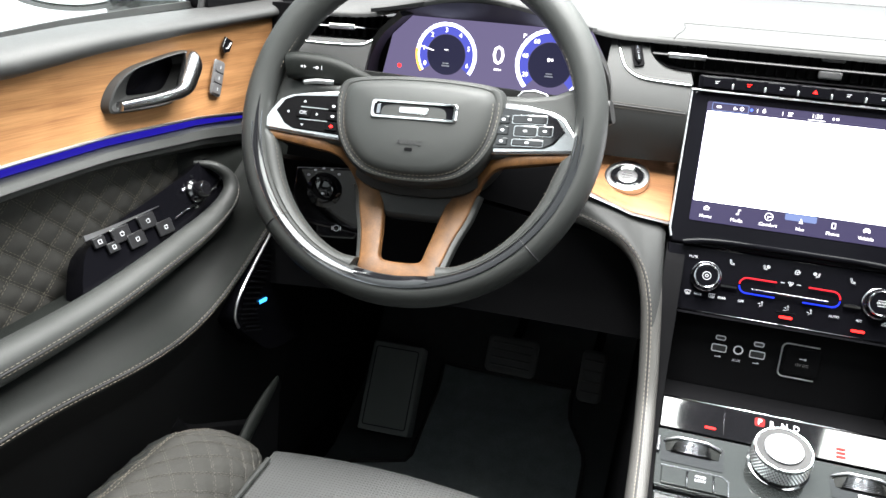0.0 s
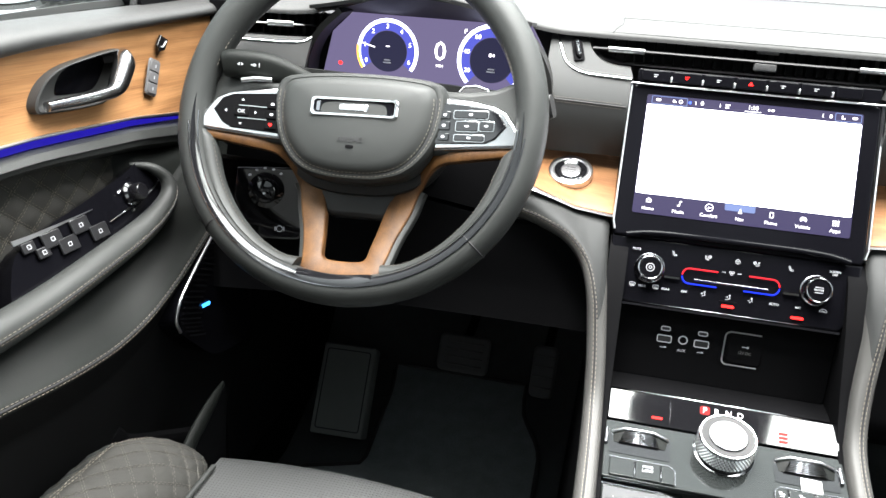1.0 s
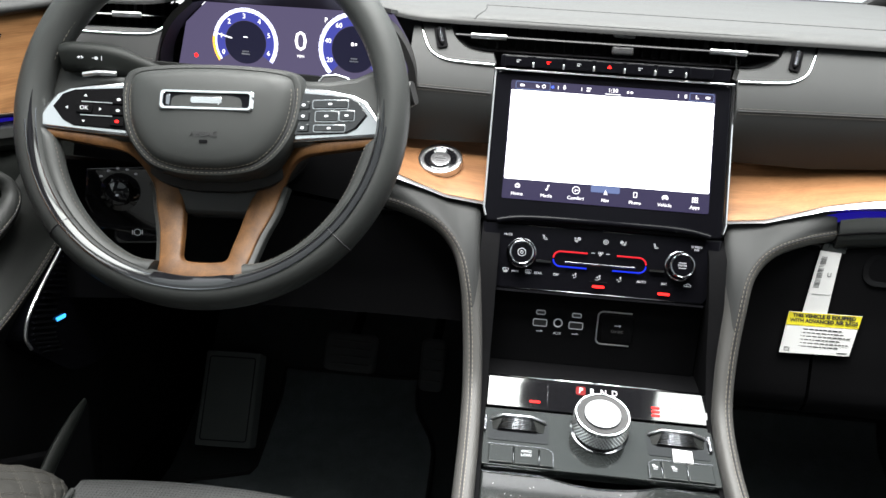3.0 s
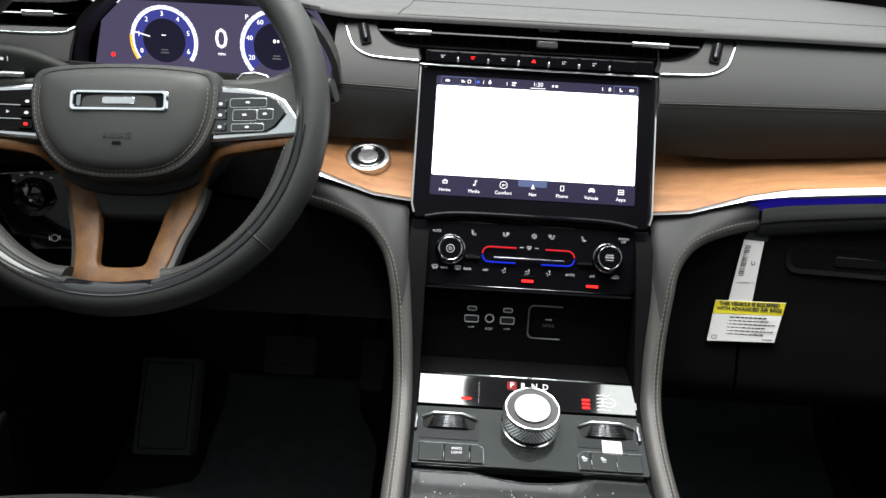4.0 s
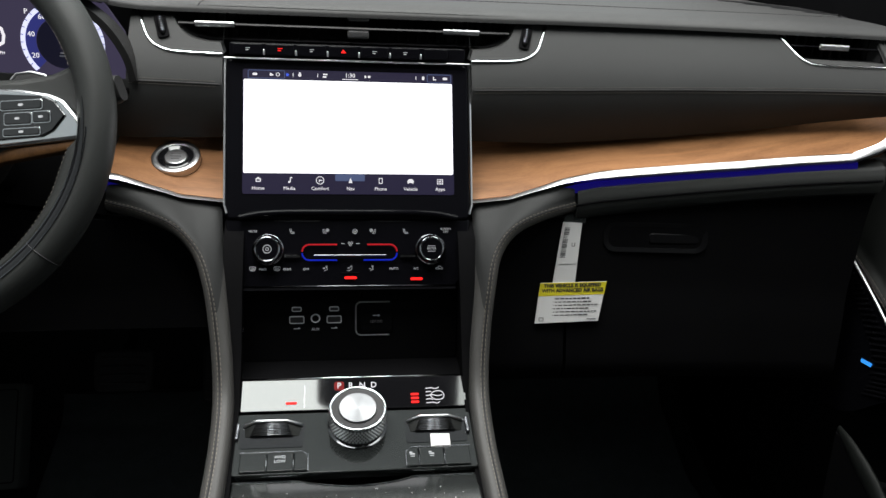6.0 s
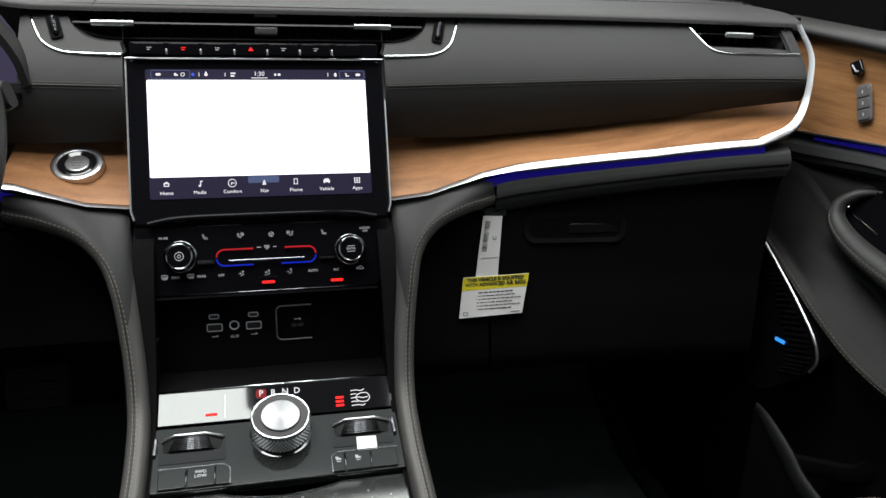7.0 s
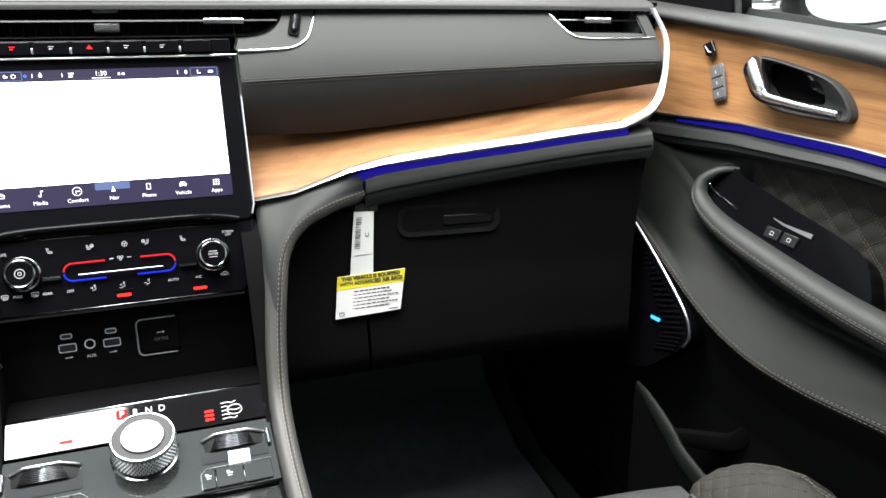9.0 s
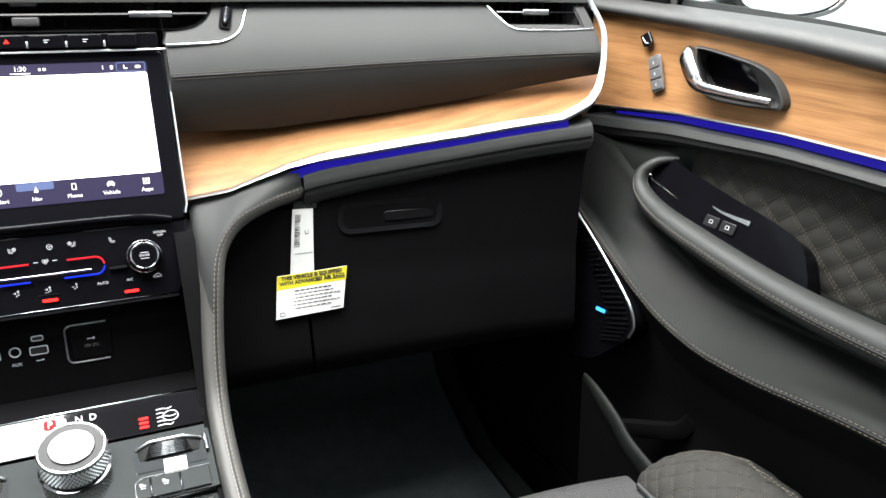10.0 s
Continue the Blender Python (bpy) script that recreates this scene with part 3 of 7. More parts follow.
def quad(name, corners, mat, label, thick=0.006, kind="structure", category="window"):
    bm = bmesh.new()
    c = [Vector(q) for q in corners]
    n = (c[1] - c[0]).cross(c[2] - c[0]).normalized() * thick
    loft(bm, [c, [q + n for q in c]])
    return tagged(part(name, bm, mat), label, category, kind=kind)


w = quad("windshield", [(-0.70, 1.11, 0.832), (0.70, 1.11, 0.832), (0.56, -0.42, 1.27), (-0.56, -0.42, 1.27)], GLASS, "clear laminated windshield")
w.visible_shadow = False
# unseen block, placed so that the gear strip reflects a dark middle
bm = bmesh.new()
loft(bm, [[(x * k + 0.105, y, z) for x, z in ((-0.13, 1.27 - d_), (0.13, 1.27 - d_), (0.12, 1.20 - d_), (-0.12, 1.20 - d_))] for k, y, d_ in ((1.0, -0.50, 0.0), (1.0, -0.40, 0.01), (0.95, -0.16, 0.10))])
tagged(part("reflected_block", bm, GRAIN), "black block under the windshield's upper edge, added for its dark reflection", "housing", kind="structure")
for x0, x1, y0, y1 in ((-0.60, -0.38, -2.0, -0.42), (0.38, 0.60, -2.0, -0.42), (-0.38, 0.38, -0.56, -0.42), (-0.38, 0.38, -2.0, -1.25)):
    panel_box("ceiling", x0, x1, y0, y1, 1.27, 1.30, HEADLINER, "black cloth headliner round the sunroof")
w = quad("window_sunroof", [(-0.39, -1.26, 1.305), (0.39, -1.26, 1.305), (0.39, -0.55, 1.305), (-0.39, -0.55, 1.305)], ROOF_GLASS, "dark tinted glass sunroof pane")
for side in (-1, 1):
    w = quad("window_side", [(side * 0.715, 0.16, 0.772), (side * 0.715, -0.97, 0.75), (side * 0.60, -0.97, 1.27), (side * 0.575, -0.42, 1.27)], GLASS, "clear side window of the front door")
    w.visible_shadow = False
    w = quad("window_back", [(side * 0.715, -0.97, 0.745), (side * 0.715, -2.0, 0.745), (side * 0.60, -2.0, 1.27), (side * 0.60, -0.97, 1.27)], TINTED, "dark privacy glass of the rear door")
    bm = bmesh.new()
    sweep(bm, spline([(side * 0.715, 1.13, 0.82), (side * 0.675, 0.62, 0.945), (side * 0.63, 0.10, 1.11), (side * 0.575, -0.42, 1.27), (side * 0.58, -1.0, 1.29), (side * 0.58, -2.0, 1.28)], 6), ring(0.045, 12, 0.03))
    tagged(part("pillar_front", bm, HEADLINER), "black cloth-covered windshield pillar and roof rail", "pillar", kind="structure")
    bm = bmesh.new()
    sweep(bm, [(side * 0.70, -0.95, 0.70), (side * 0.66, -1.0, 1.0), (side * 0.60, -1.05, 1.28)], ring(0.06, 10, 0.04))
    tagged(part("pillar_middle", bm, HEADLINER), "black trimmed door pillar", "pillar", kind="structure")
panel_box("wall_rear", -0.72, 0.72, -2.05, -2.0, 0.0, 0.85, GRAIN, "black tailgate trim")
w = quad("window_rear", [(-0.66, -2.03, 0.85), (0.66, -2.03, 0.85), (0.58, -2.03, 1.27), (-0.58, -2.03, 1.27)], TINTED, "dark privacy glass of the tailgate")

# mirror body out of view, added to darken the console strip's reflection
mirror = thing("reflected_mirror", (0.058, -0.20, 1.0), "black mirror body added out of view for its dark reflection", "mirror")
bm = bmesh.new()
loft(bm, [[(0.058 + x * k, y, 0.985 + z * k) for x, z in rrect(0.215, 0.070, 0.03, 5)] for k, y in ((0.94, -0.222), (1.0, -0.215), (1.0, -0.180), (0.92, -0.165), (0.6, -0.155))])
part("housing", bm, GRAIN, mirror)
bm = bmesh.new()
loft(bm, [[(0.058 + x, y, 0.985 + z) for x, z in rrect(0.198, 0.060, 0.028, 5)] for y in (-0.2235, -0.2222)])
part("mirror_glass", bm, MIRROR, mirror, "silvered mirror glass")
bm = bmesh.new()
sweep(bm, [(0.058, -0.17, 0.99), (0.058, -0.15, 1.06), (0.06, -0.19, 1.16)], ring(0.012, 10))
part("stem", bm, GRAIN, mirror)

# ---- doors ----
CAP = [(q.x, q.y) for q in spline([Vector((*q, 0)) for q in [(0.674, -0.001), (0.665, 0.001), (0.6605, 0.006), (0.661, 0.012), (0.667, 0.0178), (0.681, 0.0215), (0.703, 0.0222), (0.72, 0.010)]], 3)]
WT = ([-1.2, -0.32, -0.21, -0.07, 0.10, 0.17], [0.690, 0.736, 0.748, 0.758, 0.767, 0.771])
CH = ([-1.2, -0.33, -0.21, -0.06, 0.04, 0.10, 0.17], [0.640, 0.667, 0.669, 0.664, 0.655, 0.650, 0.644])
DX = 0.67


def dwt(y):
    return interp(y, *WT)


def dch(y):
    return interp(y, *CH)


def along(prof, v):
    """A place on a broken line of (a, b) pairs."""
    k = v * (len(prof) - 1)
    i = min(int(k), len(prof) - 2)
    t = k - i
    return prof[i][0] * (1 - t) + prof[i + 1][0] * t, prof[i][1] * (1 - t) + prof[i + 1][1] * t


EDGE = ([-1.1, -0.400, -0.328, -0.257, -0.180, -0.108, -0.040, 0.007, 0.06], [0.495, 0.480, 0.469, 0.460, 0.461, 0.484, 0.520, 0.545, 0.568])
OUTER = ([-1.1, -0.385, -0.284, -0.186, -0.122, -0.079, -0.011, 0.055], [0.515, 0.500, 0.497, 0.493, 0.508, 0.534, 0.568, 0.598])
SKIRT_Z = ([-1.1, -0.60, -0.40, -0.29, -0.19, -0.105, -0.06, -0.02, 0.06], [0.514, 0.518, 0.520, 0.522, 0.531, 0.546, 0.566, 0.586, 0.616])
SKIRT_X = ([-1.1, -0.15, -0.10, -0.05, 0.0, 0.06], [0.634, 0.634, 0.636, 0.644, 0.652, 0.656])
ARM = [(0.668, -0.074, 0.614), (0.650, -0.060, 0.609), (0.636, -0.051, 0.594), (0.630, -0.062, 0.575), (0.630, -0.105, 0.556), (0.630, -0.19, 0.541), (0.630, -0.29, 0.529), (0.630, -0.40, 0.526), (0.632, -0.60, 0.527), (0.635, -1.10, 0.52)]


def quilt_puff(a, b):
    """The swelling of one diamond of a quilt between its seams."""
    return (abs(math.sin(math.pi * a)) * abs(math.sin(math.pi * b))) ** 0.45


def insert_point(y, z):
    a, b = (y + z * 1.3) / 0.036, (y - z * 1.15) / 0.036
    return Vector((0.6905 - 0.0032 * quilt_puff(a, b), y, z))


def insert_seams():
    lines = []
    for k in range(-40, 50):
        for slope in (1.15, -1.3):
            for d in (-0.0022, 0.0022):
                run = []
                for z in steps(0.515, 0.635, 40):
                    y = k * 0.036 + slope * z + d
                    ok = -0.66 < y < 0.03 and z < dch(y) - 0.037
                    if ok:
                        run.append(insert_point(y, z) + Vector((-0.0006, 0, 0)))
                if len(run) > 3:
                    lines.append(run)
    return lines


def door(side, number):
    d = thing("door_%d" % number, (side * 0.70, -0.3, 0.1), "closed black leather car door with walnut trim and quilted suede insert", "car door", kind="structure")

    def put(nm, bm, mat, parent=d, label="", stuff=False):
        if side < 0:
            mirror_x(bm)
        ob = part(nm, bm, mat, parent, label)
        return tagged(ob, kind="stuff") if stuff else ob

    def threads(lines, mat=THREAD, **kw):
        bm = bmesh.new()
        for pts in lines:
            stitch_line(bm, pts, **kw)
        put("stitching", bm, mat, d, "fine tan stitching", True)
    ys = steps(0.16, -1.15, 52)
    lift = -0.009 * side
    bezel = [(-0.067, 0.727), (-0.072, 0.737), (-0.092, 0.7395), (-0.135, 0.735), (-0.172, 0.729), (-0.194, 0.719), (-0.207, 0.705), (-0.209, 0.694), (-0.195, 0.690), (-0.130, 0.688), (-0.104, 0.692), (-0.084, 0.706)]
    bezel = [(q.x, q.y) for q in spline([Vector((*q, 0)) for q in bezel + bezel[:1]], 4)][:-1]
    cy, cz = sum(q[0] for q in bezel) / len(bezel), sum(q[1] for q in bezel) / len(bezel)

    def shrink(k):
        return [(cy + (y - cy) * k, cz + (z - cz) * k) for y, z in bezel]

    def in_bowl(y, v):
        z, hit, o = dwt(y) + (dch(y) - dwt(y)) * v, False, shrink(0.97)
        for (ya, za), (yb, zb) in zip(o, o[1:] + o[:1]):
            if (za > z) != (zb > z) and y < (yb - ya) * (z - za) / (zb - za) + ya:
                hit = not hit
        return hit
    bm = bmesh.new()
    slab(bm, lambda y, v: (DX + 0.004 * math.sin(math.pi * v), y, dwt(y) + (dch(y) - dwt(y)) * v), steps(0.16, -0.04, 12) + steps(-0.042, -0.222, 90) + steps(-0.23, -1.15, 30), steps(0, 1, 50), 0.004, (1, 0, 0), in_bowl)
    wood = put("wood_trim", bm, WOOD_Y, label="satin walnut veneer door panel")

    def cap(y, v):
        a, b = along(CAP, v)
        return (a, y, dwt(y) + b * interp(y, [-0.35, -0.05], [1.15, 0.85]))
    bm = bmesh.new()
    slab(bm, cap, ys, steps(0, 1, 21), 0.004, (1, 0, -0.3))
    put("sill_cap", bm, DOOR_CAP, label="soft dark grey cap under the window")
    bm = bmesh.new()
    sweep(bm, [(0.717, y, dwt(y) + 0.021) for y in steps(0.09, -1.15, 30)], [(-0.004, -0.003), (0.002, -0.003), (0.001, 0.004), (-0.002, 0.004)])
    put("window_seal", bm, RUBBER, label="black rubber window seal")
    bm = bmesh.new()
    sweep(bm, [(DX - 0.0025, y, dch(y)) for y in ys], ring(0.0017, 8))
    put("chrome_strip", bm, SATIN)
    bm = bmesh.new()
    sweep(bm, [(DX + 0.006, y, dch(y) - 0.0070) for y in steps(0.06, -1.15, 40)], [(-0.003, -0.0034), (0.003, -0.0034), (0.003, 0.0036), (-0.003, 0.0036)], scale=lambda t: min(1, 0.35 + t * 5))
    put("ambient_light", bm, AMBIENT, label="glowing blue ambient light strip")

    def shoulder(y, v):
        prof = [(0.678, 0), (0.664, 0.003), (0.659, 0.010), (0.661, 0.018), (0.672, 0.025), (0.688, 0.028)]
        a, b = along(prof, v)
        return (a, y, dch(y) - 0.0112 - b * interp(y, [-0.25, 0.05], [0.75, 1.25]))
    bm = bmesh.new()
    slab(bm, shoulder, ys, steps(0, 1, 15), 0.01, (1, 0, 0))
    put("shoulder_pad", bm, LEATHER, label="padded black leather shoulder")
    bm = bmesh.new()
    sweep(bm, [Vector(shoulder(y, 0.42)) + Vector((-0.0003, 0, 0)) for y in ys], ring(0.0008, 6))
    put("shoulder_seam", bm, DARK)
    bm = bmesh.new()
    slab(bm, lambda y, v: insert_point(y, 0.505 + (dch(y) - 0.034 - 0.505) * v), steps(0.05, -0.70, 190), steps(0, 1, 40), 0.01, (1, 0, 0))
    put("quilted_insert", bm, SUEDE, label="dark brown quilted suede insert")
    threads(insert_seams(), QUILT_THREAD, r=0.00034, gap=0.0046, length=0.0034)

    # leather ahead of the armrest
    def front_pad(y, v):
        za, xa = eased(y, *SKIRT_Z), eased(y, *SKIRT_X)
        top = dch(y) - 0.036
        x = 0.680 + (xa + 0.0015 - 0.680) * v - 0.004 * math.sin(math.pi * v)
        w_ = interp(y, [-0.080, -0.050], [0, 1])
        return (0.692 + (x - 0.692) * w_, y, top + (za - 0.003 - top) * v)
    bm = bmesh.new()
    slab(bm, front_pad, steps(0.16, -0.082, 22), steps(0, 1, 12), 0.006, (1, 0, 0))
    put("front_pad", bm, DOOR_SKIN, label="smooth black leather panel ahead of the armrest")

    # the map-pocket pad and the lower card
    def card(y, v):
        ze, zo = eased(y, *EDGE) + lift, eased(y, *OUTER) + lift
        za, xa = eased(y, *SKIRT_Z), eased(y, *SKIRT_X)
        prof = [(xa + 0.020, za + 0.006), (xa, za), (xa + 0.004, za + (zo - za) * 0.35), (max(xa + 0.007, 0.648), za + (zo - za) * 0.72 + 0.004), (0.650, zo + 0.006), (0.641, zo - 0.001), (0.624, (zo + ze) / 2 - 0.001), (0.607, ze + 0.003), (0.598, ze - 0.006), (0.602, ze - 0.018), (0.618, ze - 0.05), (0.635, 0.34), (0.650, 0.2), (0.655, 0.05)]
        # no scoop ahead of the armrest
        flat = interp(y, [-0.105, -0.035], [0, 1])
        for j_ in range(2, 7):
            f_ = (j_ - 1) / 6
            goal = (xa + (0.607 - xa) * f_ - 0.004 * math.sin(math.pi * f_), za + (ze + 0.003 - za) * f_)
            prof[j_] = tuple(p_ + (g_ - p_) * flat for p_, g_ in zip(prof[j_], goal))
        n_ = len(prof) - 1
        if v < 9 / n_:
            # rounded through its points above the seam
            k_ = v * n_
            i_ = min(int(k_), 8)
            f_ = k_ - i_
            a_, b_, c_, e_ = [Vector(prof[max(0, min(n_, i_ + j_))]) for j_ in (-1, 0, 1, 2)]
            q_ = 0.5 * (2 * b_ + (c_ - a_) * f_ + (2 * a_ - 5 * b_ + 4 * c_ - e_) * f_ * f_ + (3 * b_ - a_ - 3 * c_ + e_) * f_ ** 3)
            return (q_.x, y, q_.y)
        return (*along(prof, v)[:1], y, along(prof, v)[1])
    for nm, v0, v1, mat, lb in (("door_panel", 0.0, 0.655, DOOR_SKIN, "black leather door panel scooped under the armrest"), ("lower_panel", 0.650, 1.0, LOWER, "black lower door panel")):
        bm = bmesh.new()
        slab(bm, card, steps(0.10, -1.15, 84), steps(v0, v1, 44), 0.02, (1, 0, 0))
        put(nm, bm, mat, label=lb)
    threads([[Vector(card(y, 0.605 + k * 0.016)) + Vector((-0.0006, 0, 0)) for y in steps(0.04, -0.62, 60)] for k in (-1, 1)])
    bm = bmesh.new()
    sweep(bm, [Vector(card(y, 0.605)) + Vector((-0.0002, 0, 0)) for y in steps(0.05, -1.0, 60)], ring(0.0011, 6))
    put("panel_seam", bm, DARK)

    # armrest rail
    arm = spline(ARM, 7)
    bm = bmesh.new()
    sweep(bm, arm, [(0.0165 * math.cos(a), 0.0185 * math.sin(a)) for a in [2 * math.pi * i / 18 for i in range(18)]], up=(1, 0, 0.2), scale=lambda t: interp(t, [0, 0.06, 0.14, 0.28, 0.50, 1.0], [0.12, 0.26, 0.38, 0.52, 0.84, 1.05]))
    put("armrest_bolster", bm, LEATHER, label="rounded leather-wrapped armrest rail")
    below = []
    for k in (0.0, 0.0045):
        run = []
        for i in range(8, len(arm) - 1):
            r = 0.0200 * interp(i / len(arm), [0, 0.06, 0.14, 0.28, 0.50, 1.0], [0.12, 0.26, 0.38, 0.52, 0.84, 1.05])
            a = radians(168) + k * 60
            run.append(arm[i] + Vector((math.cos(a) * r * 0.95, 0, math.sin(a) * r * 0.95)))
        below.append(run)
    threads(below)
    bm = bmesh.new()
    sweep(bm, [(a + b) / 2 for a, b in zip(*below)], ring(0.001, 6))
    put("armrest_seam", bm, DARK)
    # gloss black switch plate between the rail and the insert
    rim_yz = [(-0.040, 0.600), (-0.062, 0.617), (-0.100, 0.606), (-0.170, 0.593), (-0.255, 0.578), (-0.283, 0.556), (-0.288, 0.530), (-0.200, 0.536), (-0.120, 0.545), (-0.062, 0.566)]
    rim_yz = [(q.x, q.y) for q in spline([Vector((*q, 0)) for q in rim_yz + rim_yz[:1]], 3)][:-1]

    def sx(z, y):
        return 0.640 + (z - interp(y, [-0.29, -0.2, -0.12, -0.05], [0.532, 0.538, 0.547, 0.57])) * 0.42
    bm = bmesh.new()
    loft(bm, [[(sx(z, y) + k, y, z - k * 0.6) for y, z in rim_yz] for k in (0.0, 0.02)])
    plate_ob = put("switch_panel", bm, SCREEN_BLACK, label="gloss black switch panel")
    n_sw = Vector((-0.922, 0, 0.387))

    def on_plate(y, z, h=0.0):
        return facing(Vector((sx(z, y), y, z)) + n_sw * h, n_sw, (0.387, 0, 0.922))

    def switch(y, z, wy, wz, parent=plate_ob):
        m = on_plate(y, z, 0.0022)
        bm = bmesh.new()
        plate(bm, rrect(wy, wz, 0.0012, 3), m, 0.0022, 0.0008)
        key = put("window_switch", bm, SWITCH, parent, "black window switch with a pale mark")
        bm = bmesh.new()
        for bar in ((0, 0.0018, 0.0044, 0.0006), (0, -0.0018, 0.0050, 0.0007), (0.0022, 0, 0.0006, 0.0036), (-0.0022, 0, 0.0006, 0.0036)):
            plate(bm, rrect(bar[2], bar[3], 0.0002, 1, bar[0], bar[1]), m, 0.0003, 0, 0.0022)
        put("switch_mark", bm, GREYINK, key)
    bm = bmesh.new()
    sweep(bm, [(sx(z, y) - 0.001, y, z + 0.001) for y, z in ((-0.042, 0.595), (-0.060, 0.586), (-0.090, 0.577), (-0.120, 0.5705), (-0.142, 0.5670))], ring(0.0013, 8))
    put("chrome_line", bm, CHROME, plate_ob)
    if side < 0:
        for y, z in ((-0.184, 0.576), (-0.163, 0.564), (-0.224, 0.574), (-0.207, 0.564)):
            switch(y, z, 0.025, 0.0150)
        for y, z in ((-0.254, 0.575), (-0.240, 0.566)):
            switch(y, z, 0.016, 0.010)
        bm = bmesh.new()
        sweep(bm, [(sx(z, y) - 0.002, y, z) for y, z in ((-0.268, 0.583), (-0.240, 0.583), (-0.205, 0.584), (-0.158, 0.586))], [(-0.001, -0.0026), (0.001, -0.0026), (0.001, 0.0026), (-0.001, 0.0026)], up=(0.387, 0, 0.922), scale=lambda t: 1.0 - 0.85 * t)
        put("chrome_blade", bm, SATIN, plate_ob)
        m = on_plate(-0.097, 0.587)
        bm = bmesh.new()
        lathe(bm, m, [(0.013, 0), (0.013, 0.003), (0.010, 0.005), (0.0095, 0.016), (0.008, 0.018), (0.0005, 0.018)], 24)
        dial = put("mirror_dial", bm, PIANO, plate_ob, "mirror adjusting knob with bright marks")
        for k in range(4):
            a = k * math.pi / 2 + 0.4
            bm = bmesh.new()
            plate(bm, rrect(0.006, 0.003, 0.001, 2), m @ Matrix.Translation((0.018 * math.cos(a), 0.018 * math.sin(a), 0)), 0.001)
            put("dial_mark", bm, CHROME, dial)
    else:
        switch(-0.160, 0.5645, 0.020, 0.012)
        switch(-0.183, 0.5640, 0.020, 0.012)
        bm = bmesh.new()
        sweep(bm, [(sx(z, y) - 0.002, y, z) for y, z in ((-0.205, 0.5755), (-0.185, 0.5760), (-0.166, 0.5770), (-0.148, 0.5800))], [(-0.001, -0.0025), (0.001, -0.0025), (0.001, 0.0025), (-0.001, 0.0025)], up=(0.387, 0, 0.922), scale=lambda t: 1.0 - 0.8 * t)
        put("chrome_blade", bm, SATIN, plate_ob)

    # release handle in its bowl
    def hp(y, z, x=DX):
        return Vector((x, y, z))
    bm = bmesh.new()
    loft(bm, [[hp(y, z, x) for y, z in shrink(k)] for k, x in ((1.06, 0.676), (1.03, 0.6655), (0.98, 0.6650), (0.945, 0.667), (0.935, 0.672))], caps=False)
    bowl = put("handle_bowl", bm, DOOR_CAP, d, "dark bowl round the door handle")
    # sloping rear of the bowl, then a round black pocket towards the front
    def pocket_ring(k):
        return [(cy + 0.021 + (y - cy) * k, cz + 0.001 + (z - cz) * min(1, k * 1.18)) for y, z in bezel]
    bm = bmesh.new()
    mids = [[(ya * 0.5 + yb * 0.5, za * 0.5 + zb * 0.5) for (ya, za), (yb, zb) in zip(shrink(0.94), pocket_ring(0.57))]]
    loft(bm, [[hp(y, z, x) for y, z in o] for o, x in ((shrink(0.94), 0.670), (shrink(0.93), 0.673), (mids[0], 0.681), (pocket_ring(0.59), 0.6865), (pocket_ring(0.57), 0.689))], caps=False)
    put("bowl_wall", bm, DOOR_CAP, bowl)
    bm = bmesh.new()
    loft(bm, [[hp(y, z, x) for y, z in pocket_ring(k)] for k, x in ((0.58, 0.688), (0.56, 0.694), (0.45, 0.699))])
    put("bowl_pocket", bm, SCREEN_BLACK, bowl, "round black finger pocket")
    bm = bmesh.new()
    path = spline([(0.668, -0.076, 0.7335), (0.658, -0.083, 0.7290), (0.655, -0.095, 0.7160), (0.654, -0.106, 0.7050), (0.654, -0.116, 0.7010), (0.654, -0.130, 0.7000), (0.656, -0.160, 0.6985), (0.660, -0.203, 0.6975)], 5)
    sweep(bm, path, [(math.copysign(abs(math.cos(a)) ** 0.7, math.cos(a)) * 0.0074, math.copysign(abs(math.sin(a)) ** 0.7, math.sin(a)) * 0.0070) for a in [2 * math.pi * i / 20 for i in range(20)]], up=(-1, 0, 0), scale=lambda t: interp(t, [0, 0.12, 0.38, 0.5, 1.0], [1.0, 1.42, 1.30, 0.95, 0.64]))
    put("release_lever", bm, POD_CHROME, bowl, "polished chrome release lever")
    # memory keys
    bm = bmesh.new()
    m = facing((DX - 0.0005, -0.018, 0.704), (-1, 0, 0), (0, 0.36, 1))
    plate(bm, rrect(0.022, 0.042, 0.004, 4), m, 0.002, 0.001)
    keys = put("memory_key_frame", bm, KEYGREY, d, "grey seat memory keys")
    for k in (-1, 0, 1):
        bm = bmesh.new()
        plate(bm, rrect(0.0175, 0.0115, 0.002, 3, 0, k * 0.0128), m, 0.0012, 0.0006, 0.002)
        key = put("memory_key", bm, KEYGREY, keys)
        bm = bmesh.new()
        plate(bm, rrect(0.0015, 0.004, 0.0005, 1, 0, k * 0.0128), m, 0.0003, 0, 0.0032)
        put("key_mark", bm, GREYINK, key)
    bm = bmesh.new()
    m = facing((DX - 0.0005, 0.004, 0.740), (-1, 0, 0), (0, 0.36, 1))
    plate(bm, [(-0.010, 0.008), (0.006, 0.009), (0.010, -0.004), (0.004, -0.010), (-0.006, -0.006)][::-1], m, 0.003, 0.001)
    lock = put("lock_switch", bm, PIANO, d, "small black lock switch")
    bm = bmesh.new()
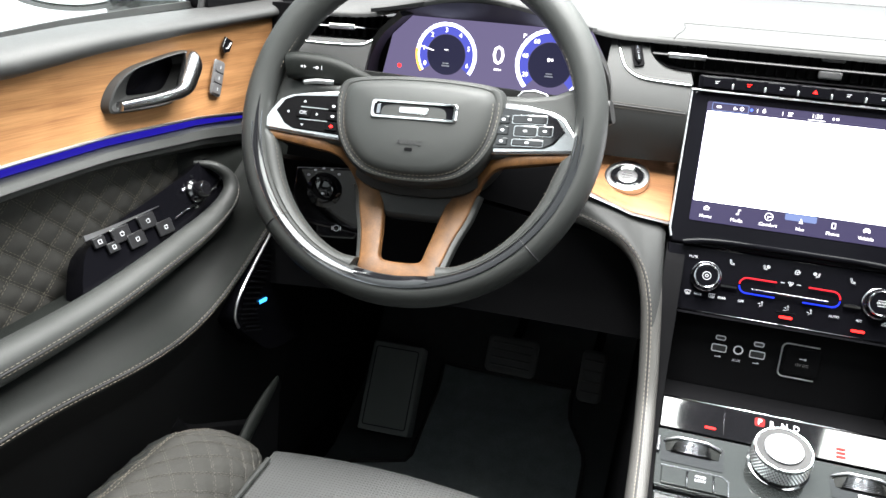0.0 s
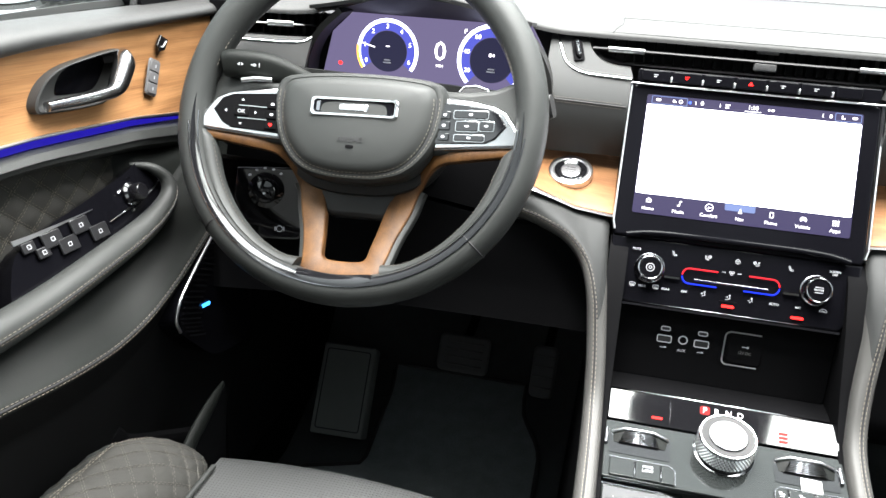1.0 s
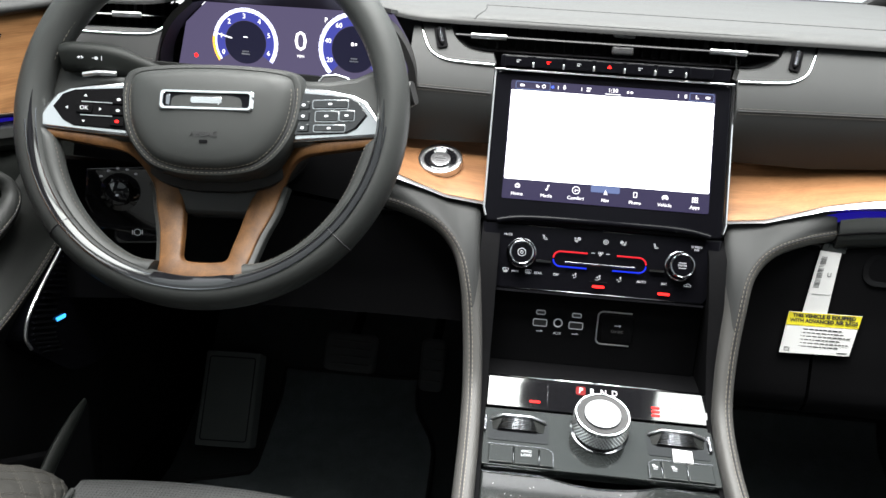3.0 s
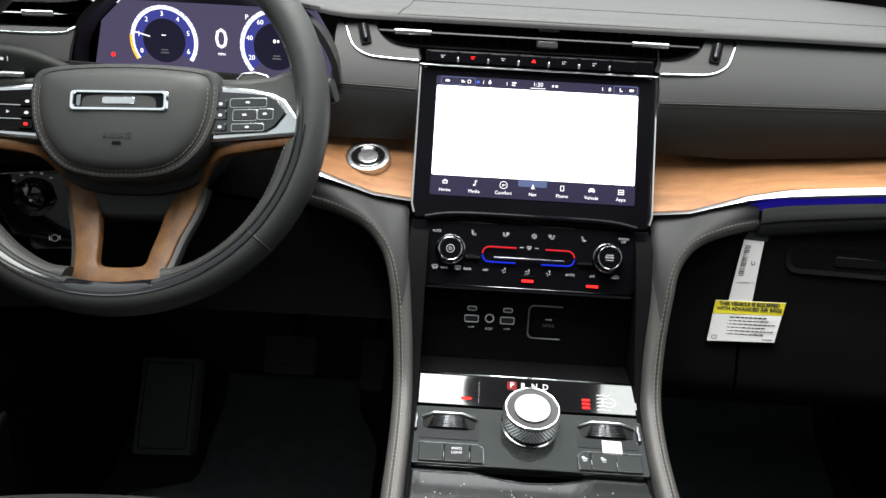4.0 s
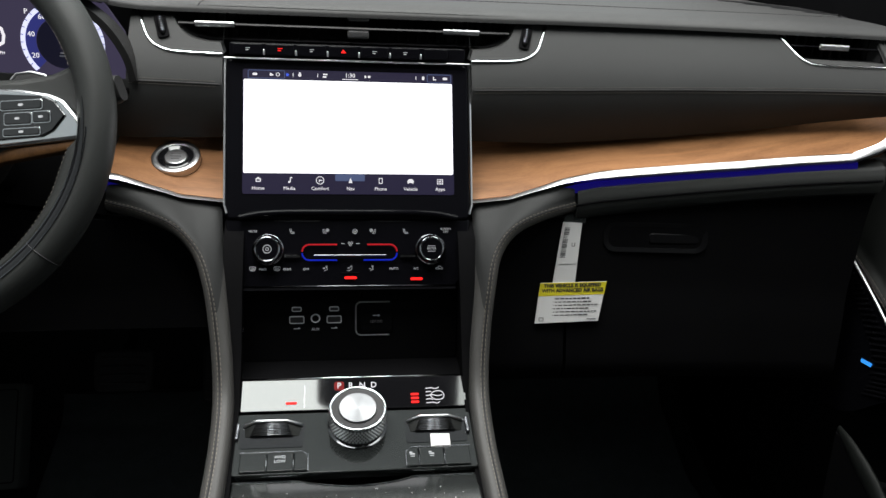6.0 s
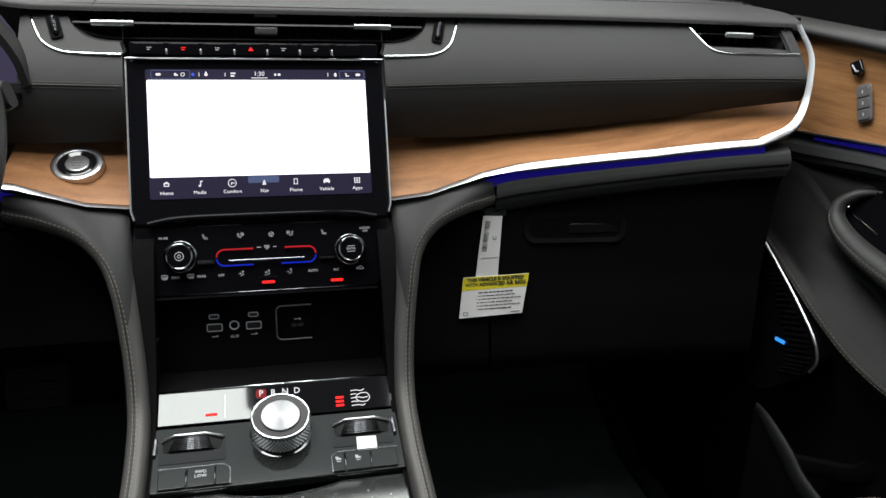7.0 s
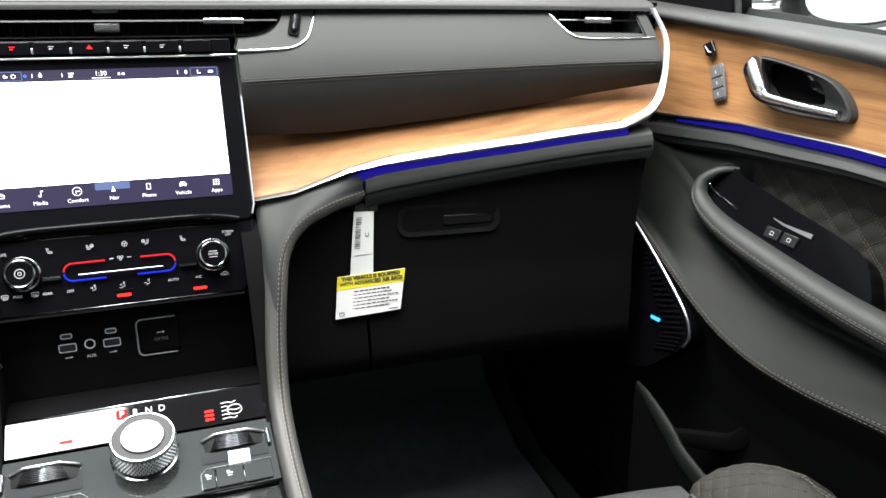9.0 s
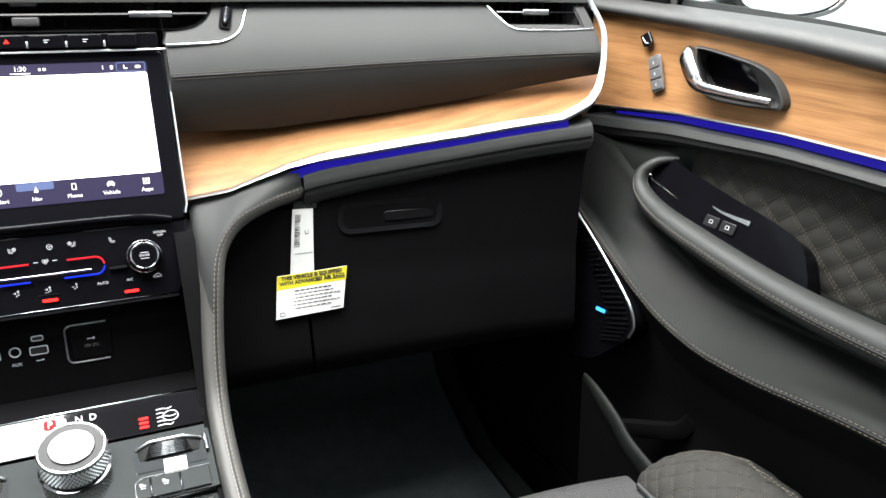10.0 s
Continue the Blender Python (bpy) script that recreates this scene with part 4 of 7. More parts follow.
    sweep(bm, [m @ Vector(q) for q in ((-0.005, 0.005, 0.0036), (0.0, -0.003, 0.0036), (0.004, -0.004, 0.0036))], ring(0.0008, 6), up=(-1, 0.1, 0))
    put("lock_mark", bm, GREYINK, lock)

    # speaker grille at the front foot of the door
    spk = [(y_, z_ + lift) for y_, z_ in ((0.060, 0.567), (0.010, 0.540), (-0.046, 0.506), (-0.088, 0.477), (-0.108, 0.459), (-0.115, 0.440), (-0.108, 0.424), (-0.078, 0.396), (-0.028, 0.358), (0.060, 0.34))]
    spk_s = [(q.x, q.y) for q in spline([Vector((*q, 0)) for q in spk], 4)]
    bm = bmesh.new()
    loft(bm, [[(x, y, z) for y, z in spk_s] for x in (0.5945, 0.63)])
    spk_ob = put("speaker_panel", bm, SCREEN_BLACK, d, "black speaker grille panel")
    bm = bmesh.new()
    sweep(bm, spline([(0.594, y, z) for y, z in spk[:7]], 4), ring(0.0018, 8), up=(1, 0, 0))
    put("speaker_trim", bm, SATIN, spk_ob, "bright metal edge of the speaker grille")
    for i in range(26):
        # louvres that fan out from the trim
        t = i / 25
        y0_, z0_ = interp(t, [0, 0.35, 0.7, 0.85, 1], [0.012, -0.044, -0.100, -0.109, -0.096]), lift + interp(t, [0, 0.35, 0.7, 0.85, 1], [0.536, 0.502, 0.462, 0.440, 0.415])
        ln = interp(t, [0, 0.5, 0.8, 1], [0.012, 0.03, 0.045, 0.04])
        bm = bmesh.new()
        sweep(bm, [(0.5935, y0_ + 0.004, z0_ - 0.002), (0.5935, y0_ + 0.004 + ln * 0.9, z0_ - 0.002 - ln * 0.35)], [(-0.0012, -0.001), (0.0012, -0.001), (0.0012, 0.001), (-0.0012, 0.001)], up=(1, 0, 0))
        put("louvre", bm, PIANO, spk_ob)
    bm = bmesh.new()
    m = facing((0.5935, -0.052, 0.436 + lift), (-1, 0, 0), (0, 0.12, 1))
    plate(bm, rrect(0.018, 0.0045, 0.001, 2), m, 0.0012, 0.0004)
    put("lit_badge", bm, SIGN_BLUE, spk_ob, "glowing blue badge on the grille")

    # pocket wall
    bm = bmesh.new()
    pk = spline([(0.564, -0.070, 0.352), (0.562, -0.096, 0.346), (0.562, -0.139, 0.327), (0.562, -0.18, 0.308), (0.565, -0.30, 0.29), (0.57, -0.7, 0.28)], 5)
    sweep(bm, pk, ring(0.0050, 12, 0.0095), scale=lambda t: 0.45 + 0.75 * min(1, t * 3))
    pocket = put("pocket_edge", bm, DOOR_SKIN, d, "stitched rim of the door pocket")
    bm = bmesh.new()
    loft(bm, [[q + Vector((k, 0, -0.004)) for q in pk] + [Vector((0.575 + k, q.y, 0.06)) for q in reversed(pk)] for k in (-0.003, 0.005)])
    put("pocket_wall", bm, GRAIN, pocket)
    bm = bmesh.new()
    sweep(bm, spline([(0.60, -0.075, 0.275), (0.62, -0.12, 0.292), (0.635, -0.165, 0.312), (0.64, -0.182, 0.335)], 5), ring(0.007, 8, 0.012))
    put("bottle_rest", bm, GRAIN, d)

    # pillar foot and sail panel ahead of the glass
    bm = bmesh.new()
    loft(bm, [[(x, y, z) for y, z in ((0.28, 0.77), (1.12, 0.795), (1.12, 0.84), (0.62, 0.955), (0.28, 1.05))] for x in (0.700, 0.722)])
    put("pillar_foot", bm, GRAIN, d)
    bm = bmesh.new()
    sail = [(0.30, 0.772), (0.012, 0.772), (0.004, 0.785), (0.02, 0.84), (0.30, 0.98)]
    loft(bm, [[(x, y, z) for y, z in sail] for x in (0.692, 0.722)])
    put("sail_panel", bm, GRAIN, d, "black triangular mirror sail")
    bm = bmesh.new()
    sweep(bm, [(0.700, 0.000, 0.776), (0.697, 0.008, 0.82), (0.690, 0.02, 0.90)], ring(0.004, 8))
    put("sail_seal", bm, RUBBER)
    return d


DOORS = [door(-1, 1), door(1, 2)]


# ---- door mirrors outside ----
def door_mirror(side):
    m_ = thing("door_mirror", (side * 0.84, 0.10, 0.78), "gloss black exterior door mirror with bright glass", "door mirror", "door mirrors")
    mm = facing((side * 0.937, 0.05, 0.835), (-side * 0.25, -1, 0.0))
    shape = [(q.x, q.y) for q in spline([Vector((*q, 0)) for q in [(-0.09, 0.03), (-0.08, -0.05), (-0.04, -0.072), (0.03, -0.074), (0.08, -0.055), (0.098, 0.0), (0.09, 0.055), (0.03, 0.07), (-0.05, 0.065), (-0.09, 0.03)]], 5)][:-1]
    if side < 0:
        shape = [(-x, y) for x, y in shape][::-1]
    bm = bmesh.new()
    loft(bm, [[mm @ Vector((x * k, y * k, h)) for x, y in shape] for k, h in ((0.93, -0.004), (0.96, 0.004), (1.03, 0.002), (1.06, -0.02), (0.98, -0.07), (0.7, -0.11), (0.3, -0.13))])
    part("housing", bm, PAINT, m_, "gloss black mirror housing")
    bm = bmesh.new()
    plate(bm, [(x * 0.925, y * 0.92) for x, y in shape], mm, 0.003, 0.0, -0.003)
    part("mirror_glass", bm, MIRROR, m_, "silvered mirror glass")
    bm = bmesh.new()
    sweep(bm, spline([(side * 0.73, 0.17, 0.775), (side * 0.79, 0.15, 0.765), (side * 0.85, 0.12, 0.765), (side * 0.90, 0.10, 0.775)], 4), ring(0.022, 12, 0.03))
    part("mirror_arm", bm, PAINT, m_)
    return m_


MIRRORS = [door_mirror(-1), door_mirror(1)]

# ---- seats ----
def seat(side, y0):
    s = thing("car_seat", (side * 0.40, y0 - 0.25, 0.0), "black perforated leather car seat with quilted suede bolsters", "car seat", "front seats")
    cx = side * 0.378

    def cushion(u, v):
        roll = 1 - min(1, v / 0.05)
        return (cx + u * 0.132, y0 + 0.004 * (1 - roll) - 0.008 * u * u - 0.52 * v, 0.334 - 0.075 * roll ** 2.2 - 0.004 * u * u - 0.035 * v + 0.004 * math.sin(v * 9))
    bm = bmesh.new()
    slab(bm, cushion, steps(-1, 1, 16), [0, 0.005, 0.01, 0.015, 0.02, 0.03, 0.04, 0.05, 0.07, 0.1, 0.2, 0.4, 0.6, 0.8, 1.0], 0.10, (0, -0.1, -1))
    part("cushion", bm, PERF, s, "perforated black leather cushion")
    for k, half in ((-1, 0.046), (1, 0.066)):
        x0 = side * (0.378 + k * (0.132 + half * 0.92))

        def skin(t, a, x0=x0, half=half):
            y = y0 - 0.012 - 0.50 * t
            nose = min(1.0, math.sqrt(max(0.0, t) / 0.16))
            puff = quilt_puff((y * 0.9 + a * 0.06) / 0.027, (y * 0.9 - a * 0.06) / 0.027) * 0.0032
            r = half * (0.35 + 0.65 * nose) + puff
            return Vector((x0 + r * math.cos(a), y - 0.0, 0.310 + (0.060 * nose + puff) * math.sin(a)))
        bm = bmesh.new()
        rings = [[skin(t, 2 * math.pi * i / 64) for i in range(64)] for t in [0, 0.004, 0.012, 0.025] + steps(0.04, 1.0, 110)]
        loft(bm, rings)
        if k > 0:
            for f in bm.faces:
                c = f.calc_center_median()
                if (c.x - x0) * side > half * 0.35:
                    f.material_index = 1
        bolster = part("bolster", bm, [SUEDE, LEATHER], s, "quilted dark suede side bolster")
        if k > 0:
            edge = math.acos(0.35) if side > 0 else math.pi - math.acos(0.35)
            stitching([[skin(t, edge + d_) + Vector((0.0004 * side, 0, 0.0008)) for t in steps(0.02, 0.9, 40)] for d_ in (-0.03, 0.03)], bolster, THREAD, "tan border stitching", gap=0.005, length=0.0034, r=0.00045)
        lines = []
        for j in range(-30, 30):
            for sgn in (-1, 1):
                for dd in (-0.0015, 0.0015):
                    run = []
                    for q in range(0, 33):
                        a = math.pi * (0.02 + 0.96 * q / 32)
                        y = (j * 0.027 - sgn * a * 0.06) / 0.9 + dd
                        t = (y0 - 0.012 - y) / 0.50
                        if 0.012 < t < 0.95:
                            p_ = skin(t, a)
                            run.append(p_ + Vector((math.cos(a), 0, math.sin(a))) * 0.0006)
                    if len(run) > 3:
                        lines.append(run)
        stitching(lines, bolster, SEAT_THREAD, "brown quilting thread", gap=0.0044, length=0.0032, r=0.00034)
        bm = bmesh.new()
        sweep(bm, [Vector((x0 - side * k * half * 0.97, y0 - 0.05 - 0.45 * t, 0.334 - 0.02 * t)) for t in steps(0, 1, 12)], ring(0.003, 8))
        part("piping", bm, LEATHER, s)
    bm = bmesh.new()
    slab(bm, lambda u, v: (cx + u * 0.20, y0 - 0.56 - 0.24 * v + 0.04 * u * u, 0.30 + 0.47 * v), steps(-1, 1, 12), steps(0, 1, 8), 0.10, (0, -1, 0.2))
    part("backrest", bm, PERF, s)
    bm = bmesh.new()
    plate(bm, rrect(0.44, 0.46, 0.03, 3, cx, y0 - 0.28), Matrix.Identity(4), 0.22, 0.02, 0.0)
    part("seat_base", bm, GRAIN, s)
    return s


SEATS = [seat(-1, -0.15), seat(1, -0.202)]

# ---- centre stack ----
T24 = radians(24)
STACK = Matrix(((1, 0, 0, 0), (0, math.sin(T24), -math.cos(T24), 0.0), (0, math.cos(T24), math.sin(T24), 0.55), (0, 0, 0, 1)))


def on_stack(x, v, h=0.0):
    return STACK @ Matrix.Translation((x, v, h))


stack = thing("touchscreen_unit", (0, 0.0, 0.50), "gloss black centre stack with a lit touchscreen and climate controls", "touchscreen")
bm = bmesh.new()
out = [(0.113, -0.0405), (0.126, -0.024), (0.128, 0.0), (0.1300, 0.033), (-0.1300, 0.033), (-0.128, 0.0), (-0.126, -0.024), (-0.113, -0.0405)]
plate(bm, out, STACK, 0.04, 0.003, -0.042)
control = part("control_panel", bm, SCREEN_BLACK, stack, "gloss black climate control panel")
bm = bmesh.new()
plate(bm, rrect(0.260, 0.173, 0.006, 4, 0, 0.1185), STACK, 0.044, 0.003, -0.044)
bezel = part("screen_bezel", bm, SCREEN_BLACK, stack, "gloss black screen bezel")
bm = bmesh.new()
plate(bm, rrect(0.225, 0.134, 0.002, 2, 0, 0.1263), STACK, 0.0006)
glass = part("display", bm, UI_DARK, stack, "lit touchscreen showing a white map")
bm = bmesh.new()
plate(bm, rrect(0.223, 0.1005, 0.001, 1, 0, 0.1318), STACK, 0.0004, 0, 0.0006)
part("map_view", bm, MAP_LIGHT, glass, "bright white map view")
bm = bmesh.new()
plate(bm, rrect(0.0315, 0.0075, 0.001, 1, 0, 0.0773), STACK, 0.0003, 0, 0.0006)
part("selected_tab", bm, UI_NAV, glass)


def glyph(parent, m, shapes, mat=UI_WHITE, name="icon"):
    """A small mark made of bars (x, y, w, h), and rings (x, y, r)."""
    bm = bmesh.new()
    for q in shapes:
        if len(q) == 4:
            plate(bm, rrect(q[2], q[3], min(q[2], q[3]) * 0.3, 1, q[0], q[1]), m, 0.0003)
        elif len(q) == 3:
            loop = [m @ Vector((q[0] + q[2] * math.cos(a), q[1] + q[2] * math.sin(a), 0.0002)) for a in [2 * math.pi * i / 16 for i in range(16)]]
            sweep(bm, loop, ring(0.00035, 4), up=m.to_3x3() @ Vector((0, 0, 1)), closed=True)
        else:
            plate(bm, [(q[0], q[1]), (q[2], q[3]), (q[4], q[5])], m, 0.0003)
    return part(name, bm, mat, parent)


def strokes(parent, m, lines, mat, width=0.00045, name="icon"):
    """A mark drawn in thin raised lines; each line is (x, y) pairs in millimetres."""
    bm = bmesh.new()
    for pts in lines:
        sweep(bm, [m @ Vector((x * 0.001, y * 0.001, 0.0001)) for x, y in pts], [(-width / 2, 0), (width / 2, 0), (width / 2, 0.0002), (-width / 2, 0.0002)], up=m.to_3x3() @ Vector((0, 0, 1)))
    return part(name, bm, mat, parent)


def circle(x, y, r, n=14):
    return [(x + r * math.cos(2 * math.pi * i / n), y + r * math.sin(2 * math.pi * i / n)) for i in range(n + 1)]


SEAT_MARK = [[(-2.6, 3.0), (-2.0, 0.6), (-1.4, -1.4), (-0.6, -2.2), (2.6, -2.2)], [(-1.2, 2.8), (-0.8, 0.4), (-0.2, -0.9), (2.4, -1.0)]]
FAN_SEAT = [[(-3.0, 2.6), (-2.4, -1.6), (0.8, -2.2)], [(-1.8, 2.4), (-1.4, -0.6), (0.8, -1.0)], circle(1.8, 1.2, 1.5), [(0.6, 1.2), (3.0, 1.2)], [(1.8, 0.0), (1.8, 2.4)]]
WHEEL_MARK = [circle(0, 0, 2.4, 18), [(-2.3, 0.4), (-0.6, 0.4), (0.6, 0.4), (2.3, 0.4)], [(0, 0.2), (0, -2.2)]]
DEFROST = [[(-3.2, 1.6), (-2.2, 2.2), (0, 2.4), (2.2, 2.2), (3.2, 1.6), (2.4, -1.2), (-2.4, -1.2), (-3.2, 1.6)]] + [[(x, -2.4), (x + 0.5, -1.0), (x - 0.3, 0.2), (x + 0.3, 1.2)] for x in (-1.4, 0.0, 1.4)]
REAR_MARK = [[(-3.0, 2.2), (3.0, 2.2), (3.0, -1.2), (-3.0, -1.2), (-3.0, 2.2)]] + DEFROST[1:]
PERSON = [circle(0.8, 2.2, 0.7, 10), [(0.6, 1.2), (1.6, -1.4), (-0.6, -1.6), (-1.2, -2.8)], [(-3.2, 0.4), (-1.0, 0.4)], [(-1.8, 1.2), (-1.0, 0.4), (-1.8, -0.4)]]
CAR_MARK = [[(-3.6, -1.2), (-3.4, 0.2), (-1.8, 0.6), (-0.8, 1.8), (1.6, 1.8), (2.8, 0.4), (3.8, 0.0), (3.8, -1.2), (-3.6, -1.2)], [(1.4, -0.4), (-1.2, -0.4), (-0.6, 0.2)]]
U = 0.001
ICONS = (("Home", [(0, -1 * U, 5 * U, 0.8 * U), (-2.2 * U, 0, 0.8 * U, 3 * U), (2.2 * U, 0, 0.8 * U, 3 * U), (-3.4 * U, 1.2 * U, 3.4 * U, 1.2 * U, 0, 3.6 * U)]),
         ("Media", [(1 * U, 1 * U, 0.8 * U, 5 * U), (2 * U, 3.2 * U, 2.4 * U, 1 * U), (0, -1.4 * U, 2.4 * U, 1.8 * U)]),
         ("Comfort", [(0, 0.5 * U, 4.0 * U), (-0.8 * U, 0, 0.8 * U, 3 * U), (1 * U, 0.6 * U, 3 * U, 0.8 * U)]),
         ("Nav", [(-2 * U, -2 * U, 2 * U, -2 * U, 0, 3.5 * U)]),
         ("Phone", [(-1.7 * U, 0.5 * U, 0.7 * U, 6 * U), (1.7 * U, 0.5 * U, 0.7 * U, 6 * U), (0, 3.2 * U, 3.4 * U, 0.7 * U), (0, -2.2 * U, 3.4 * U, 0.7 * U)]),
         ("Vehicle", [(0, 0, 7 * U, 2.4 * U), (0, 1.8 * U, 4.6 * U, 1.6 * U), (-2.4 * U, -1.6 * U, 1.4 * U, 1.2 * U), (2.4 * U, -1.6 * U, 1.4 * U, 1.2 * U)]),
         ("Apps", [(i * 2.4 * U, j * 2.2 * U, 1.7 * U, 1.5 * U) for i in (-1, 0, 1) for j in (-1, 0, 1)]))
for k, (word, shapes) in enumerate(ICONS):
    x = (k - 3) * 0.0322 + 0.0005
    glyph(glass, on_stack(x, 0.0735, 0.0009), shapes)
    part("caption", lettering(word, 0.0052, on_stack(x, 0.0652, 0.001)), UI_WHITE, glass)
part("clock", lettering("1:30", 0.0065, on_stack(0.0005, 0.1885, 0.001)), UI_WHITE, glass)
glyph(glass, on_stack(0.0005, 0.1843, 0.0009), [(0, 0, 0.017, 0.0007)], name="underline")
for x, w_ in ((-0.088, 0.038), (0.0975, 0.026)):
    bm = bmesh.new()
    loop = [on_stack(0, 0, 0.0008) @ Vector((*q, 0)) for q in rrect(w_, 0.0085, 0.001, 2, x, 0.1878)]
    sweep(bm, loop, ring(0.0004, 4), up=STACK.to_3x3() @ Vector((0, 0, 1)), closed=True)
    part("status_frame", bm, UI_NAV, glass)
for x, shapes, mat in ((-0.100, [(0, 0, 5 * U, 2.4 * U)], UI_WHITE), (-0.0835, [(0, 0, 2 * U, 3 * U), (1.8 * U, -0.6 * U, 2 * U, 1.4 * U)], UI_WHITE), (-0.076, [(0, 0, 1.8 * U)], UI_WHITE), (-0.066, [(0, 0, 3 * U, 3 * U)], UI_BLUE), (-0.053, [(0, 0, 3.2 * U, 3.4 * U), (0, 2.2 * U, 1.6 * U, 1.6 * U)], UI_WHITE),
                       (-0.026, [(0, 1.4 * U, 5 * U, 1.4 * U), (-0.6 * U, -1.4 * U, 4 * U, 1.6 * U)], UI_WHITE), (0.019, [(-2 * U, 0, 2 * U, 2.6 * U), (2 * U, 0, 3 * U, 2.4 * U)], UI_WHITE), (0.080, [(0, 0, 2.4 * U, 4 * U)], UI_WHITE), (0.092, [(-0.6 * U, 0, 1 * U, 4 * U), (1 * U, -1.4 * U, 3 * U, 1 * U)], UI_WHITE), (0.104, [(0, 0, 5 * U, 2.6 * U)], UI_WHITE),
                       (-0.060, [(0, 0, 0.6 * U, 4 * U)], UI_WHITE), (-0.034, [(0, 0, 0.6 * U, 4 * U)], UI_WHITE), (0.072, [(0, 0, 0.6 * U, 4 * U)], UI_WHITE)):
    glyph(glass, on_stack(x, 0.1878, 0.0009), shapes, mat)

# bright frame lines of the bezel
for k in (-1, 1):
    bm = bmesh.new()
    sweep(bm, [on_stack(k * 0.1312, v, 0.0)[:3] and (on_stack(k * 0.1312, v, 0.001).translation) for v in (0.205, 0.15, 0.09, 0.048)] + [on_stack(k * 0.1285, 0.0385, 0.0015).translation], [(-0.0015, -0.0030), (0.0012, -0.0030), (0.0004, 0.0018), (-0.0012, 0.0012)], up=STACK.to_3x3() @ Vector((0, 0, 1)))
    part("chrome_edge", bm, SATIN, bezel)
bm = bmesh.new()
sweep(bm, [on_stack(x, 0.2035, 0.0045).translation for x in (-0.1315, 0.1315)], ring(0.0011, 10))
part("chrome_edge", bm, SATIN, bezel)
bm = bmesh.new()
sweep(bm, spline([on_stack(x, 0.0395 - 0.006 * (abs(x) / 0.115) ** 6, 0.003).translation for x in steps(-0.115, 0.115, 12)], 2), ring(0.0035, 12), up=(0, 0, 1))
part("lower_ridge", bm, SCREEN_BLACK, bezel, "gloss black ridge under the screen")

# climate controls
for k in (-1, 1):
    bm = bmesh.new()
    lathe(bm, on_stack(k * 0.0857, 0), [(0.0162, -0.001), (0.0162, 0.002), (0.0148, 0.003), (0.0142, 0.004), (0.0138, 0.0110), (0.0130, 0.0126), (0.0112, 0.0126), (0.0106, 0.0114), (0.0005, 0.0114)], 48)
    knob = part("control_knob", bm, SMOKED, control, "knurled silver rotary knob with a black face")
    bm = bmesh.new()
    disc(bm, on_stack(k * 0.0857, 0, 0.0113), 0.0104, 0.0006, 0.0002)
    part("knob_face", bm, SCREEN_BLACK, knob)
    bm = bmesh.new()
    sweep(bm, [on_stack(k * 0.0857 + 0.0123 * math.cos(a), 0.0123 * math.sin(a), 0.0122).translation for a in [2 * math.pi * i / 40 for i in range(40)]], ring(0.0009, 8), up=STACK.to_3x3() @ Vector((0, 0, 1)), closed=True)
    part("knob_ring", bm, SMOKED, knob, "bright silver ring of the knob")
    glyph(knob, on_stack(k * 0.0857, 0, 0.0120), [(0, 0, 0.0042), (0, 0, 0.0015)] if k < 0 else [(0, 0.0028, 0.008, 0.0006), (0, -0.0028, 0.008, 0.0006)], GREYINK)
    if k > 0:
        part("knob_word", lettering("ENTER", 0.0032, on_stack(k * 0.0857, 0, 0.0121)), GREYINK, knob)
    bm = bmesh.new()
    sweep(bm, [on_stack(k * x, -0.0055 - 0.001, 0.001).translation for x in (0.069, 0.053)], [(-0.0018, -0.0012), (0.0018, -0.0012), (0.0018, 0.0012), (-0.0018, 0.0012)])
    part("chrome_bar", bm, SMOKED, control)
track = rrect(0.100, 0.0165, 0.0075, 8, -0.0005, -0.0028)
half = len(track) // 2
for nm, pts, mat in (("warm_line", [q for q in track if q[1] > -0.0030], LINE_RED), ("cool_line", [q for q in track if q[1] < -0.0030], LINE_BLUE)):
    pts = sorted(pts, key=lambda q: q[0])
    for a, b in ((0, 0.62), (0.62, 1.0)):
        seg = [q for q in pts if (q[0] < -0.012 if a == 0 else q[0] > 0.016)]
        seg = sorted(seg, key=lambda q: (q[0], 0))
        seg += [((-0.014 if nm == "warm_line" else -0.014) if a == 0 else (0.018 if nm == "warm_line" else 0.014), 0.0055 if nm == "warm_line" else -0.0111)]
        seg = sorted(seg, key=lambda q: q[0])
        bm = bmesh.new()
        sweep(bm, [on_stack(*q, 0.0008).translation for q in seg], ring(0.0008, 6), up=STACK.to_3x3() @ Vector((0, 0, 1)))
        part(nm, bm, mat, control, "lit red line" if nm == "warm_line" else "lit blue line")
bm = bmesh.new()
sweep(bm, [on_stack(x, -0.0062, 0.002).translation for x in (-0.038, -0.034, 0.034, 0.038)], ring(0.0013, 10, 0.0012))
part("fan_slider", bm, SMOKED, control, "slim chrome fan slider")
strokes(control, on_stack(0.0, 0.0065, 0.0003), [circle(-1.4, 0.7, 1.1, 10), circle(1.4, 0.7, 1.1, 10), circle(0, -1.3, 1.1, 10)], GREYINK)
glyph(control, on_stack(0.0, 0.0065, 0.0003), [(-8 * U, 0, 4 * U, 0.6 * U), (8 * U, 0, 4 * U, 0.6 * U)], GREYINK)
